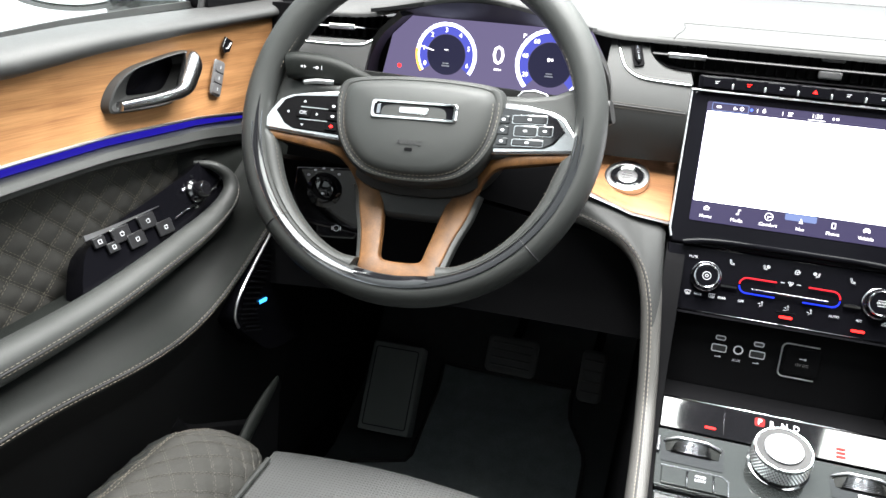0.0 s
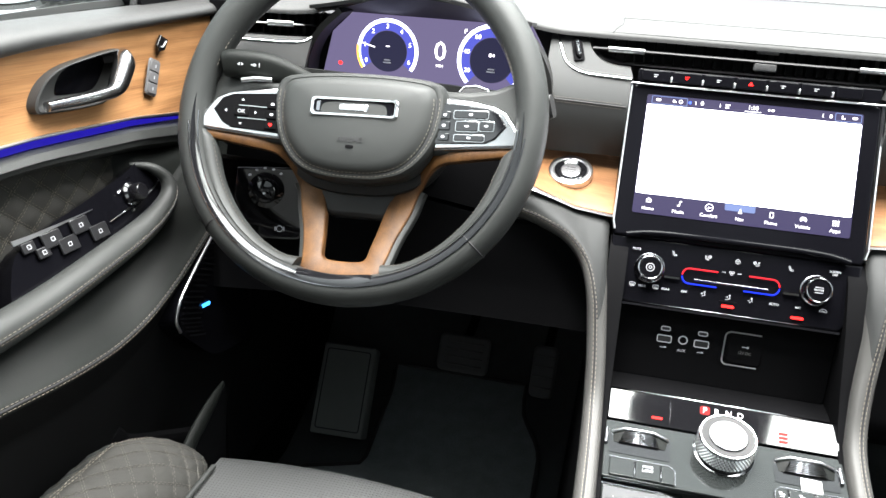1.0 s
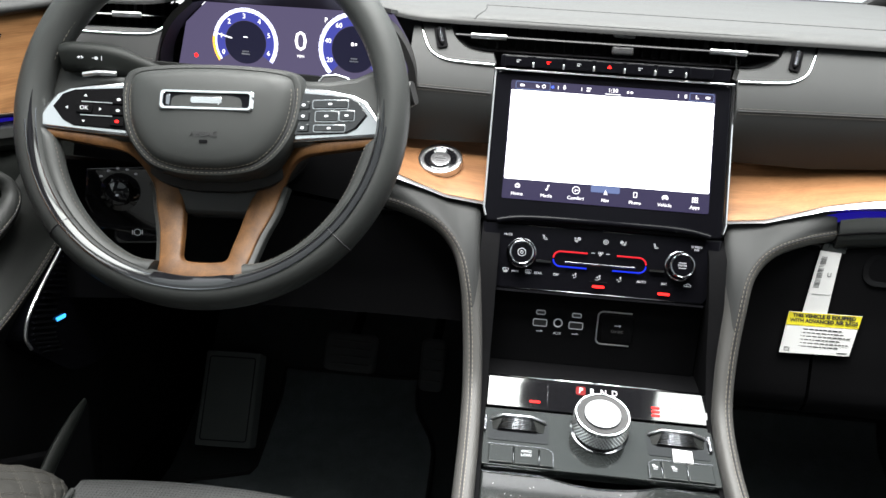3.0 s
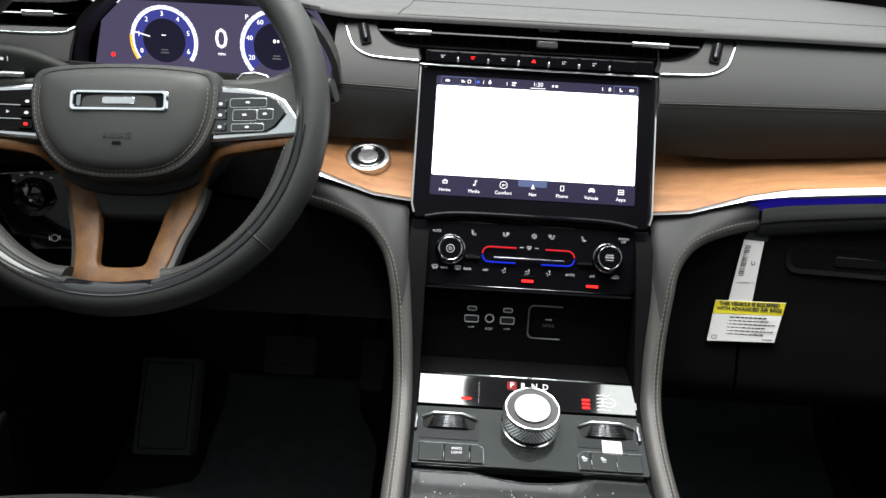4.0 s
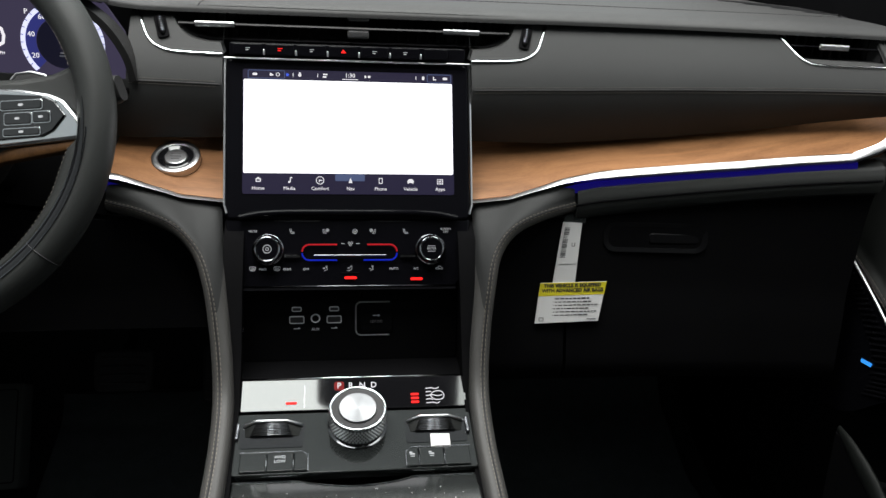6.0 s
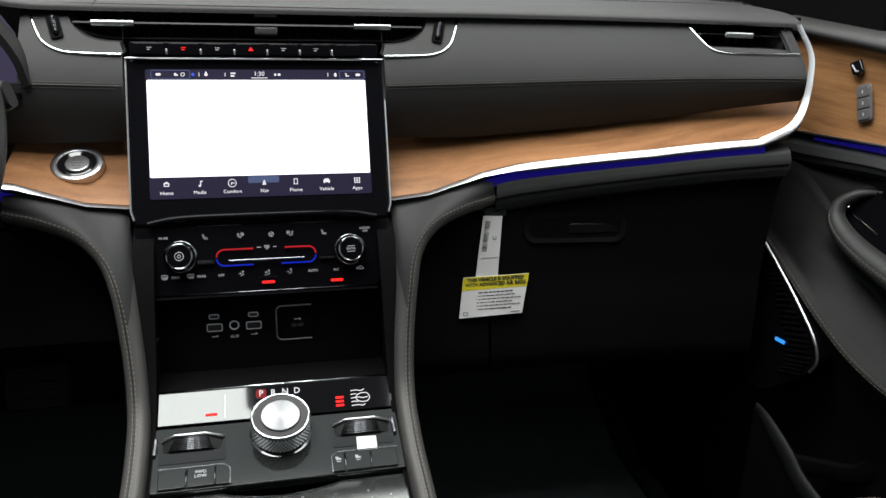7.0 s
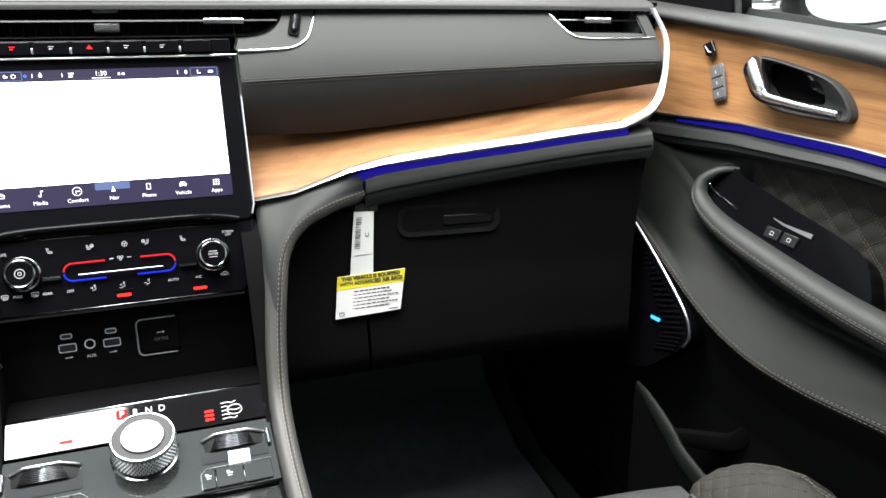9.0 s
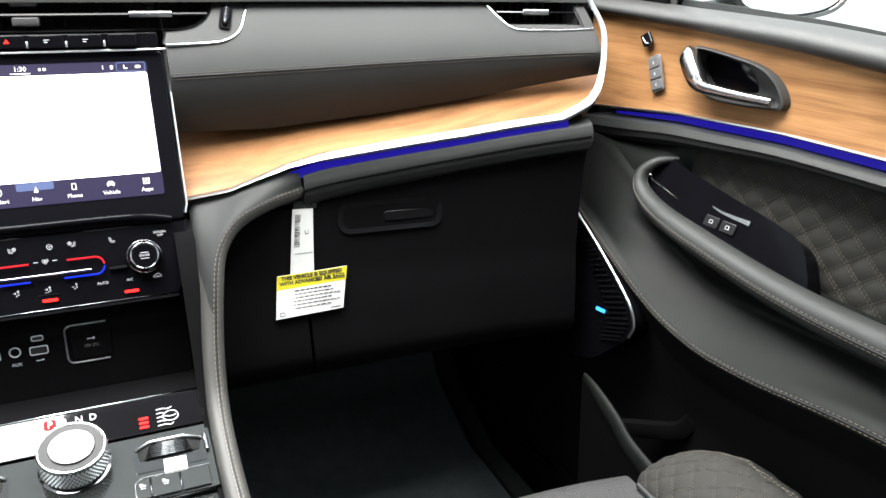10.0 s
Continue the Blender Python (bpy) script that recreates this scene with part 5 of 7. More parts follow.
for x, lines in ((-0.061, SEAT_MARK), (-0.026, FAN_SEAT), (0.005, WHEEL_MARK), (0.024, [[(-a, b) for a, b in q] for q in FAN_SEAT]), (0.059, SEAT_MARK)):
    strokes(control, on_stack(x, 0.0195, 0.0002), lines, GREYINK)
part("key_word", lettering("MUTE", 0.0035, on_stack(-0.1015, 0.0195, 0.0003)), GREYINK, control)
part("key_word", lettering("SCREEN\nOFF", 0.0032, on_stack(0.1025, 0.0205, 0.0003)), GREYINK, control)
for x, word in ((-0.091, "MAX"), (-0.066, "REAR"), (-0.0465, "OFF"), (0.046, "AUTO"), (0.070, "A/C")):
    part("key_word", lettering(word, 0.0036, on_stack(x, -0.0205, 0.0003)), GREYINK, control)
for x, lines in ((-0.1015, DEFROST), (-0.0765, REAR_MARK), (-0.026, PERSON), (0.000, PERSON + [[(-3.6, -2.4), (-2.0, -2.4)]]), (0.0225, [[(a, -b * 0.9) for a, b in PERSON[2]]] + PERSON[:2]), (0.095, CAR_MARK)):
    strokes(control, on_stack(x, -0.0200, 0.0002), lines, GREYINK)
bm = bmesh.new()
sweep(bm, [on_stack(x, -0.0205, 0.0003).translation for x in (-0.0095, 0.0095)], [(-0.00025, -0.0045), (0.00025, -0.0045), (0.00025, -0.0040), (-0.00025, -0.0040)])
part("key_edge", bm, SMOKED, control)
for x, v in ((0.0, -0.0298), (0.0703, -0.0315)):
    bm = bmesh.new()
    plate(bm, rrect(0.013, 0.0026, 0.0012, 3, x, v), STACK, 0.0006)
    part("red_indicator", bm, LED_RED, control, "lit red indicator")
bm = bmesh.new()
sweep(bm, [on_stack(x, -0.0415, 0.001).translation for x in (-0.112, 0.112)], [(-0.003, -0.0012), (0.004, -0.0012), (0.004, 0.0012), (-0.003, 0.0012)], up=STACK.to_3x3() @ Vector((0, 1, 0)))
part("lower_lip", bm, PIANO, control)
bm = bmesh.new()
sweep(bm, [on_stack(x, -0.0385, 0.0028).translation for x in (-0.110, 0.110)], ring(0.0005, 6))
part("lip_line", bm, SMOKED, control)

# ---- key row and vents over the screen ----
row = facing((0, 0.0765, 0.7475), (0, -0.985, 0.17))
bm = bmesh.new()
plate(bm, rrect(0.252, 0.014, 0.002, 2, 0, 0), row, 0.006, 0.001, -0.010)
key_row = part("key_strip", bm, SCREEN_BLACK, dash, "row of gloss black keys over the screen")
for i in range(7):
    x = -0.1065 + i * 0.0333
    wd = 0.030 if i < 6 else 0.026
    bm = bmesh.new()
    plate(bm, rrect(wd, 0.0115, 0.001, 2, x, 0), row, 0.0045, 0.001, -0.004)
    key = part("key", bm, SCREEN_BLACK, key_row)
    if i < 6:
        mat = LED_RED if i in (1, 3) else GREYINK
        glyph(key, row @ Matrix.Translation((x, 0, 0.0006)), [(-2.6 * U, -1.4 * U, 2.6 * U, -1.4 * U, 0, 2.4 * U)] if i == 3 else [(0, 1.2 * U, 5 * U, 0.6 * U), (-0.6 * U, -0.8 * U, 3 * U, 0.9 * U)], mat)
        bm = bmesh.new()
        plate(bm, rrect(0.0020, 0.0055, 0.0005, 1, x + 0.01665, -0.0028), row, 0.006, 0.0008, -0.004)
        part("divider", bm, SATIN, key_row)

vent_end = [(q.x, q.y) for q in spline([Vector((*q, 0)) for q in ((0.1885, 0.789), (0.181, 0.770), (0.168, 0.759), (0.150, 0.7545))], 5)]
vent_c = [(-x, z) for x, z in vent_end] + vent_end[::-1]


def vent_wall(name, ring_xz, yf, depth, mat, parent, label=""):
    """The walls of a sunk opening."""
    bm = bmesh.new()
    loft(bm, [[(x, yf(x), z) for x, z in ring_xz], [(x * 0.985, yf(x) + depth, z) for x, z in ring_xz], ], closed=True, caps=False)
    bm.faces.new([bm.verts.new((x, yf(x) + depth, z)) for x, z in ring_xz])
    return part(name, bm, mat, parent, label)


centre_vent = vent_wall("centre_vent", vent_c, lambda x: 0.1032, 0.046, DARK, dash, "wide dark air vent with a chrome-tipped bar")
for i in range(31):
    x = -0.165 + i * 0.011
    z0 = 0.756 + max(0, abs(x) - 0.145) * 0.6
    bm = bmesh.new()
    loft(bm, [[(x - 0.0006, y, z0), (x + 0.0006, y, z0), (x + 0.0006, y, 0.787), (x - 0.0006, y, 0.787)] for y in (0.116, 0.133)])
    part("fin", bm, GRAIN, centre_vent)
bm = bmesh.new()
sweep(bm, [(x, 0.103 - 0.002 * math.cos(x * 8), 0.7700) for x in steps(-0.180, 0.178, 12)], ring(0.0026, 8, 0.0016))
part("cross_bar", bm, DARK, centre_vent)
for z0_, z1_ in ((0.7590, 0.7680), (0.7775, 0.7850)):
    bm = bmesh.new()
    plate(bm, rrect(0.024, z1_ - z0_, 0.002, 3, 0.010, (z0_ + z1_) / 2), facing((0, 0.112, 0), (0, -1, 0)), 0.008, 0.002, -0.004)
    part("vane_carrier", bm, KEYGREY, centre_vent)
for x0, x1 in ((-0.162, -0.122), (0.103, 0.143)):
    bm = bmesh.new()
    sweep(bm, [(x, 0.0985, 0.7702) for x in steps(x0, x1, 4)], [(q[0], q[1]) for q in rrect(0.006, 0.0060, 0.002, 3)])
    part("slider_tab", bm, SATIN, centre_vent, "bright silver vent tab")
for side in (-1, 1):
    # cheek with a thumb wheel, and the chrome hook round it
    cheek_in = [(0.188, 0.787), (0.1815, 0.770), (0.1680, 0.758), (0.152, 0.7535), (0.135, 0.7525)]
    cheek_out = [(0.131, 0.7425), (0.170, 0.7430), (0.188, 0.7445), (0.204, 0.7515), (0.213, 0.765), (0.222, 0.787)]
    cheek = [(q.x, q.y) for o in (cheek_in, cheek_out) for q in spline([Vector((*q, 0)) for q in o], 4)]
    bm = bmesh.new()
    loft(bm, [[(side * x, surf_y(z) + y, z) for x, z in cheek] for y in (0.0005, 0.02)])
    ch = part("vent_cheek", bm, PAD, dash)
    # raised near-black plate in place of a shaded recess
    bm = bmesh.new()
    tw = facing((side * 0.1960, surf_y(0.7665) - 0.0005, 0.7665), (0, -1, 0.9), (side * 0.30, 0.6, 1))
    plate(bm, rrect(0.0120, 0.0300, 0.0030, 4), tw, 0.0012)
    backing_ = part("thumb_wheel_plate", bm, GRAIN, ch)
    bm = bmesh.new()
    plate(bm, ring(0.0040, 24, 0.0128), tw, 0.0046, 0.0022)
    wheel_ = part("thumb_wheel", bm, GRAIN, backing_, "ribbed black thumb wheel")
    for k in range(-3, 4):
        bm = bmesh.new()
        sweep(bm, [tw @ Vector((x, k * 0.0028, 0.0047)) for x in (-0.0024, 0.0024)], ring(0.0004, 5))
        part("rib", bm, SMOKED, wheel_)
    bm = bmesh.new()
    hook = spline([(0.133, 0.072, 0.7415), (0.170, 0.0715, 0.7425), (0.190, 0.0715, 0.7445), (0.206, 0.0725, 0.7525), (0.215, 0.0745, 0.767), (0.224, 0.078, 0.787)], 6)
    sweep(bm, [(side * q.x, surf_y(q.z) - 0.0005, q.z) for q in hook], ring(0.0015, 10), up=(0, -1, 0))
    part("chrome_hook", bm, CHROME, dash, "bright chrome hook round the vent")
    # outer vents
    vo = [(0.489, 0.783), (0.500, 0.765), (0.512, 0.7565), (0.588, 0.7575), (0.588, 0.784)]

    def vy(x):
        return 0.103 + bow(x)
    ring_v = [(side * x, z) for x, z in vo]
    ov = vent_wall("side_vent", ring_v, vy, 0.05, DARK, dash, "dark side air vent with a chrome tab")
    for j in range(10):
        x = 0.502 + j * 0.0092
        bm = bmesh.new()
        loft(bm, [[(side * (x - 0.0006), vy(x) + y, 0.758), (side * (x + 0.0006), vy(x) + y, 0.758), (side * (x + 0.0006), vy(x) + y, 0.785), (side * (x - 0.0006), vy(x) + y, 0.785)] for y in (0.018, 0.03)])
        part("fin", bm, GRAIN, ov)
    bm = bmesh.new()
    sweep(bm, [(side * x, vy(x) + 0.004, 0.7705) for x in steps(0.500, 0.590, 8)], ring(0.0028, 8, 0.0016))
    part("cross_bar", bm, PIANO, ov)
    bm = bmesh.new()
    sweep(bm, [(side * x, vy(x) + 0.000, 0.771) for x in steps(0.528, 0.556, 4)], rrect(0.007, 0.0065, 0.002, 3))
    part("slider_tab", bm, SATIN, ov)
    bm = bmesh.new()
    hook = spline([(0.484, 0.042, 0.786), (0.494, 0.0405, 0.768), (0.503, 0.039, 0.757), (0.516, 0.0355, 0.7525), (0.555, 0.0185, 0.7525), (0.592, 0.001, 0.7542)], 6)
    sweep(bm, [(side * q.x, surf_y(q.z, seam_z(q.x)) + bow(q.x) - 0.0005, q.z) for q in hook], ring(0.0015, 10), up=(0, -1, 0))
    part("chrome_hook", bm, CHROME, dash, "bright chrome hook round the vent")
    # fascia below and round the side vent
    bm = bmesh.new()
    slab(bm, lambda x, v: (side * x, surf_y(0.7525) + 0.0005 + bow(x) + 0.010 * v, 0.7525 + 0.005 * v), steps(0.506, 0.590, 12), steps(0, 1, 3), 0.004, (0, 0.3, -1))
    part("vent_sill", bm, SOFT, dash)
# driver's side fascia between the centre vent and the instruments
bm = bmesh.new()
slab(bm, lambda x, v: (x, 0.056 + 0.034 * v, 0.706 + 0.004 * v), steps(-0.50, -0.226, 12), steps(0, 1, 3), 0.006, (0, 0, -1))
part("instrument_sill", bm, GRAIN, dash)

# ---- instruments ----
FACE = facing((0, 0.088, 0.0), (0, -1, 0.0))
cluster = thing("instrument_display", (-0.357, 0.09, 0.70), "lit digital instrument display with two blue dials", "instrument display")
bm = bmesh.new()
plate(bm, [(-0.505, 0.700), (-0.225, 0.700), (-0.232, 0.760), (-0.252, 0.792), (-0.462, 0.792), (-0.490, 0.765)][::1], FACE, 0.004, 0.001, -0.004)
part("screen", bm, GAUGE_DARK, cluster, "dark violet lit screen")
for k in (-1, 1):
    bm = bmesh.new()
    sweep(bm, spline([(-0.365 + k * 0.146, 0.066, 0.715), (-0.365 + k * 0.141, 0.062, 0.740), (-0.365 + k * 0.125, 0.058, 0.768), (-0.365 + k * 0.098, 0.054, 0.792)], 5), [(-0.004, -0.022), (0.003, -0.022), (0.003, 0.012), (-0.004, 0.012)], up=(0, -1, 0))
    part("display_frame", bm, DEEP, cluster, "black leather cheek beside the display")
bm = bmesh.new()
slab(bm, lambda x, v: (x, 0.088 - 0.05 * v * 1.0, 0.7885 + 0.022 * hood(x) * v), steps(-0.50, -0.245, 16), steps(0, 1, 4), 0.004, (0, 0, 1))
part("hood_lining", bm, DARK, cluster)


def gauge_arc(m, r0, r1, a0, a1, n=40):
    bm = bmesh.new()
    rings = []
    for i in range(n + 1):
        a = radians(a0 + (a1 - a0) * i / n)
        rings.append([m @ Vector((r * math.cos(a), r * math.sin(a), h)) for r, h in ((r0, 0), (r1, 0), (r1, 0.0004), (r0, 0.0004))])
    loft(bm, rings)
    return bm


for cx_, cz_, r, a0, a1, words in ((-0.420, 0.7465, 0.038, 215, -35, [("0", 205), ("1", 168), ("2", 130), ("3", 92), ("4", 55), ("5", 18), ("6", -22)]), (-0.2935, 0.7465, 0.041, 225, -45, [("20", 205), ("40", 165), ("60", 125), ("80", 60)])):
    m = FACE @ Matrix.Translation((cx_, cz_, 0.0005))
    dial = part("dial_band", gauge_arc(m, r * 0.64, r * 0.95, a0, a1), GAUGE_BLUE, cluster, "blue dial band")
    part("dial_ring", gauge_arc(m @ Matrix.Translation((0, 0, 0.0003)), r * 0.89, r, a0, a1), GAUGE_RING, dial, "pale dial ring")
    bm = bmesh.new()
    disc(bm, m, r * 0.63, 0.0003, 0)
    part("dial_face", bm, GAUGE_FACE, dial)
    for word, a in words:
        q = m @ Matrix.Translation((r * 0.76 * math.cos(radians(a)), r * 0.76 * math.sin(radians(a)), 0.0006))
        part("numeral", lettering(word, 0.0075, q), UI_WHITE, dial)
    for i in range(25):
        a = radians(a0 + (a1 - a0) * i / 24)
        bm = bmesh.new()
        plate(bm, rrect(0.0008, r * 0.07, 0.0002, 1, 0, r * 0.965), m @ Matrix.Rotation(a - math.pi / 2, 4, "Z"), 0.0004, 0, 0.0007)
        part("tick", bm, GAUGE_BLUE, dial)
    glyph(dial, m @ Matrix.Translation((0, -0.010, 0.0006)), [(0, 0, 8 * U, 1.5 * U), (0, -3 * U, 10 * U, 1.5 * U)], GREYINK)
    glyph(dial, m @ Matrix.Translation((0, 0.006, 0.0006)), [(0, 0, 5 * U, 0.9 * U)] if r < 0.04 else [(-2 * U, 0, 3 * U, 4 * U), (2 * U, 0, 2.4 * U, 3 * U)], UI_WHITE)
m = FACE @ Matrix.Translation((-0.420, 0.7465, 0.0012))
part("amber_arc", gauge_arc(m, 0.0355, 0.0385, 215, 172, 10), WARN_AMBER, cluster)
bm = bmesh.new()
plate(bm, rrect(0.0195, 0.0012, 0.0005, 1, 0.026, 0), m @ Matrix.Rotation(radians(166), 4, "Z"), 0.0004)
part("needle", bm, UI_WHITE, cluster)
part("speed_digit", lettering("0", 0.031, FACE @ Matrix.Translation((-0.3555, 0.7510, 0.001)), 0.0003), UI_WHITE, cluster, "large white zero")
part("speed_unit", lettering("MPH", 0.0042, FACE @ Matrix.Translation((-0.3555, 0.7350, 0.001))), UI_WHITE, cluster)
part("gear_letter", lettering("P", 0.0075, FACE @ Matrix.Translation((-0.3262, 0.7768, 0.001))), UI_WHITE, cluster)
glyph(cluster, FACE @ Matrix.Translation((-0.479, 0.7285, 0.001)), [(0, 0, 4.5 * U, 4.5 * U)], LED_RED, "warning_lamp")

# ---- steering wheel ----
WA = radians(25)
WHEEL = Matrix(((1, 0, 0, -0.405), (0, math.sin(WA), -math.cos(WA), -0.064), (0, math.cos(WA), math.sin(WA), 0.692), (0, 0, 0, 1))) @ Matrix.Rotation(radians(2.6), 4, "Z") @ Matrix.Scale(1.04, 4)
WN = (WHEEL.to_3x3() @ Vector((0, 0, 1))).normalized()
wheel = thing("steering_wheel", (-0.400, -0.085, 0.70), "black leather steering wheel with walnut and chrome spokes", "steering wheel")
R0 = 0.1745


def rim_at(a, r=R0, h=0.0):
    flat = 1 - 0.008 * max(0.0, -math.sin(a)) ** 6
    return WHEEL @ Vector((r * math.cos(a), r * math.sin(a) * flat, h))


bm = bmesh.new()
N = 96
rings = []
for i in range(N):
    a = 2 * math.pi * i / N
    # thicker where the thumbs rest
    fat = 1 + 0.10 * math.exp(-((math.degrees(a) - 40) / 22) ** 2) + 0.10 * math.exp(-((math.degrees(a) - 140) / 22) ** 2)
    c, o = rim_at(a), (rim_at(a, 1.0) - rim_at(a, 0.0)).normalized()
    rings.append([c + o * 0.0160 * fat * math.cos(b) + WN * 0.0185 * fat * math.sin(b) for b in [2 * math.pi * j / 18 for j in range(18)]])
vs = [[bm.verts.new(v) for v in r] for r in rings]
for i in range(N):
    for j in range(18):
        bm.faces.new((vs[i][j], vs[i][(j + 1) % 18], vs[(i + 1) % N][(j + 1) % 18], vs[(i + 1) % N][j]))
rim = part("rim", bm, LEATHER, wheel, "smooth black leather rim")
for a in (222, 318, 60, 120):
    # seams across the rim
    bm = bmesh.new()
    t = radians(a)
    c, o = rim_at(t), (rim_at(t, 1.0) - rim_at(t, 0.0)).normalized()
    sweep(bm, [c + o * 0.0163 * math.cos(b) + WN * 0.0188 * math.sin(b) for b in [2 * math.pi * j / 20 for j in range(20)]], ring(0.0007, 5), up=o.cross(WN), closed=True)
    part("rim_seam", bm, DARK, rim)
stitching([[rim_at(radians(a), R0 - 0.0150, 0.0075) for a in range(a0, a1, 2)] for a0, a1 in ((15, 62), (118, 165), (195, 221), (319, 345))], rim, gap=0.005, length=0.003)
# gloss strip inlaid on the inner face, edged with chrome
def on_rim(a, b, lift=1.0):
    """A place on the rim's skin: a round the wheel, b round the tube (90: facing the driver, 180: towards the hub)."""
    c, o = rim_at(a), (rim_at(a, 1.0) - rim_at(a, 0.0)).normalized()
    return c + o * 0.0160 * lift * math.cos(b) + WN * 0.0185 * lift * math.sin(b)


bm = bmesh.new()
rings = []
for i in range(97):
    deg, e_ = 176 + 188 * i / 96, min(1, i / 12, (96 - i) / 12)
    lo_, hi_ = 117 - 15 * e_, 118 + 15 * e_
    rings.append([on_rim(radians(deg), radians(b), l_) for b, l_ in [(lo_, 0.96)] + [(lo_ + (hi_ - lo_) * f_, 1.035) for f_ in steps(0, 1, 5)] + [(hi_, 0.96)]])
loft(bm, rings)
part("gloss_inlay", bm, INLAY, rim, "gloss black inlay along the rim")
for b, a0, a1 in ((102, 186, 355), (134, 182, 358)):
    bm = bmesh.new()
    sweep(bm, [on_rim(radians(a), radians(b), 1.03) for a in steps(a0, a1, 60)], ring(0.0007, 6), up=WN)
    part("chrome_line", bm, SMOKED, rim, "thin smoked chrome line along the inlay")
# bright bracket under the walnut at the foot of the rim
bm = bmesh.new()
rings = []
for i in range(25):
    deg = 256.5 + 27 * i / 24
    e_ = min(1, i / 3, (24 - i) / 3)
    rings.append([rim_at(radians(deg), R0 - 0.0108 + x * (0.0036 + 0.0016 * e_), 0.0112 + h) for x, h in ((-1.0, -0.006), (-0.9, -0.0005), (-0.2, 0.0030), (0.5, 0.0058), (0.9, 0.0060), (1.0, 0.003), (0, -0.006))])
loft(bm, rings)
part("chrome_bracket", bm, PIANO, rim, "gloss black bracket at the foot of the rim")
# padded grips inside the rim below the switch pods, tapering down to the lower spoke
for k in (-1, 1):
    bm = bmesh.new()
    rings, lip_ = [], []
    for i in range(25):
        deg = 188 + (254 - 188) * i / 24
        a = radians(deg)
        if k > 0:
            a = math.pi - a
        w_ = interp(deg, [188, 191, 198, 208, 222, 236, 245, 249, 254], [0.003, 0.0110, 0.0125, 0.0110, 0.0095, 0.0080, 0.0078, 0.0090, 0.0125])
        rings.append([rim_at(a, R0 - 0.0120 - x * w_, h) for x, h in ((0, 0.0085), (0.3, 0.0088), (0.7, 0.0060), (0.95, 0.0005), (1, -0.005), (0.9, -0.010), (0.4, -0.013), (0, -0.013))])
        lip_.append(rim_at(a, R0 - 0.0120 - 0.90 * w_, 0.0030))
    loft(bm, rings)
    grip_ = part("thumb_grip", bm, LEATHER, wheel, "padded leather grip inside the rim")
    stitching([lip_], grip_, DULL_THREAD, "brown thread", gap=0.0046, length=0.0026, r=0.0004)

# airbag cover: a dome with a sunk lower face
hub = [(-0.0905, 0.014), (-0.0885, 0.031), (-0.078, 0.0410), (-0.042, 0.0455), (0, 0.0468), (0.042, 0.0455), (0.078, 0.0410), (0.0885, 0.031), (0.0905, 0.014), (0.0865, -0.012), (0.075, -0.036), (0.055, -0.055), (0.028, -0.0630), (0, -0.0645), (-0.028, -0.0630), (-0.055, -0.055), (-0.075, -0.036), (-0.0865, -0.012)]
hub = [(q.x, q.y) for q in spline([Vector((*q, 0)) for q in hub + hub[:1]], 4)][:-1]


def hub_ring(k, h, dv=0.0):
    return [WHEEL @ Vector((x * k, -0.008 + (y + 0.008) * k + dv, h)) for x, y in hub]


bm = bmesh.new()
loft(bm, [hub_ring(k, h) for k, h in ((0.97, -0.050), (1.0, -0.014), (0.996, -0.006), (0.98, -0.001), (0.95, 0.0020), (0.90, 0.0026), (0.888, 0.0020), (0.876, 0.0030), (0.84, 0.0062), (0.78, 0.0090), (0.70, 0.0105), (0.5, 0.0125), (0.25, 0.0133), (0.06, 0.0135))])
collar_bm = bmesh.new()
loft(collar_bm, [hub_ring(k, h, -0.004) for k, h in ((0.9, -0.060), (1.06, -0.052), (1.085, -0.040), (1.06, -0.028), (0.9, -0.024))])
part("cover_collar", collar_bm, DEEP, wheel, "dark brown-black collar round the airbag cover")
cover = part("airbag_cover", bm, LEATHER, wheel, "domed black leather airbag cover")
low = [i for i, q in enumerate(hub) if q[1] < 0.030]
order = sorted(low, key=lambda i: math.atan2(hub[i][0], -hub[i][1] + 0.02))
stitching([[hub_ring(k, h)[i] for i in order] for k, h in ((0.918, 0.0030), (0.858, 0.0050))], cover, gap=0.0045, length=0.003)
bm = bmesh.new()
sweep(bm, [hub_ring(0.888, 0.0024)[i] for i in order], ring(0.0009, 6), up=WN)
part("cover_seam", bm, DARK, cover)
BADGE = WHEEL @ Matrix.Translation((0, 0.0065, 0.0115))
bm = bmesh.new()
o_, i_ = rrect(0.090, 0.0195, 0.004, 4), rrect(0.081, 0.0125, 0.003, 4)
loft(bm, [[BADGE @ Vector((*q, h)) for q in o] for o, h in ((o_, -0.003), (o_, 0.002), (rrect(0.087, 0.0175, 0.0035, 4), 0.0035), (rrect(0.083, 0.0140, 0.003, 4), 0.0035), (i_, 0.0018), (i_, -0.003))])
badge = part("badge_frame", bm, CHROME, cover, "chrome badge frame")
bm = bmesh.new()
plate(bm, i_, BADGE, 0.0014, 0)
part("badge_field", bm, SCREEN_BLACK, badge)
bm = bmesh.new()
plate(bm, rrect(0.030, 0.0066, 0.002, 3), BADGE, 0.0012, 0.0005, 0.0014)
part("badge_emblem", bm, POD_CHROME, badge, "plain silver emblem bar")
bm = bmesh.new()
plate(bm, rrect(0.004, 0.010, 0.001, 2, -0.0365, 0), BADGE, 0.0008, 0.0003, 0.0014)
part("badge_bar", bm, SMOKED, badge)
part("cover_word", lettering("AIRBAG", 0.0076, WHEEL @ Matrix.Translation((0.0, -0.0255, 0.0136))), DARK, cover)
bm = bmesh.new()
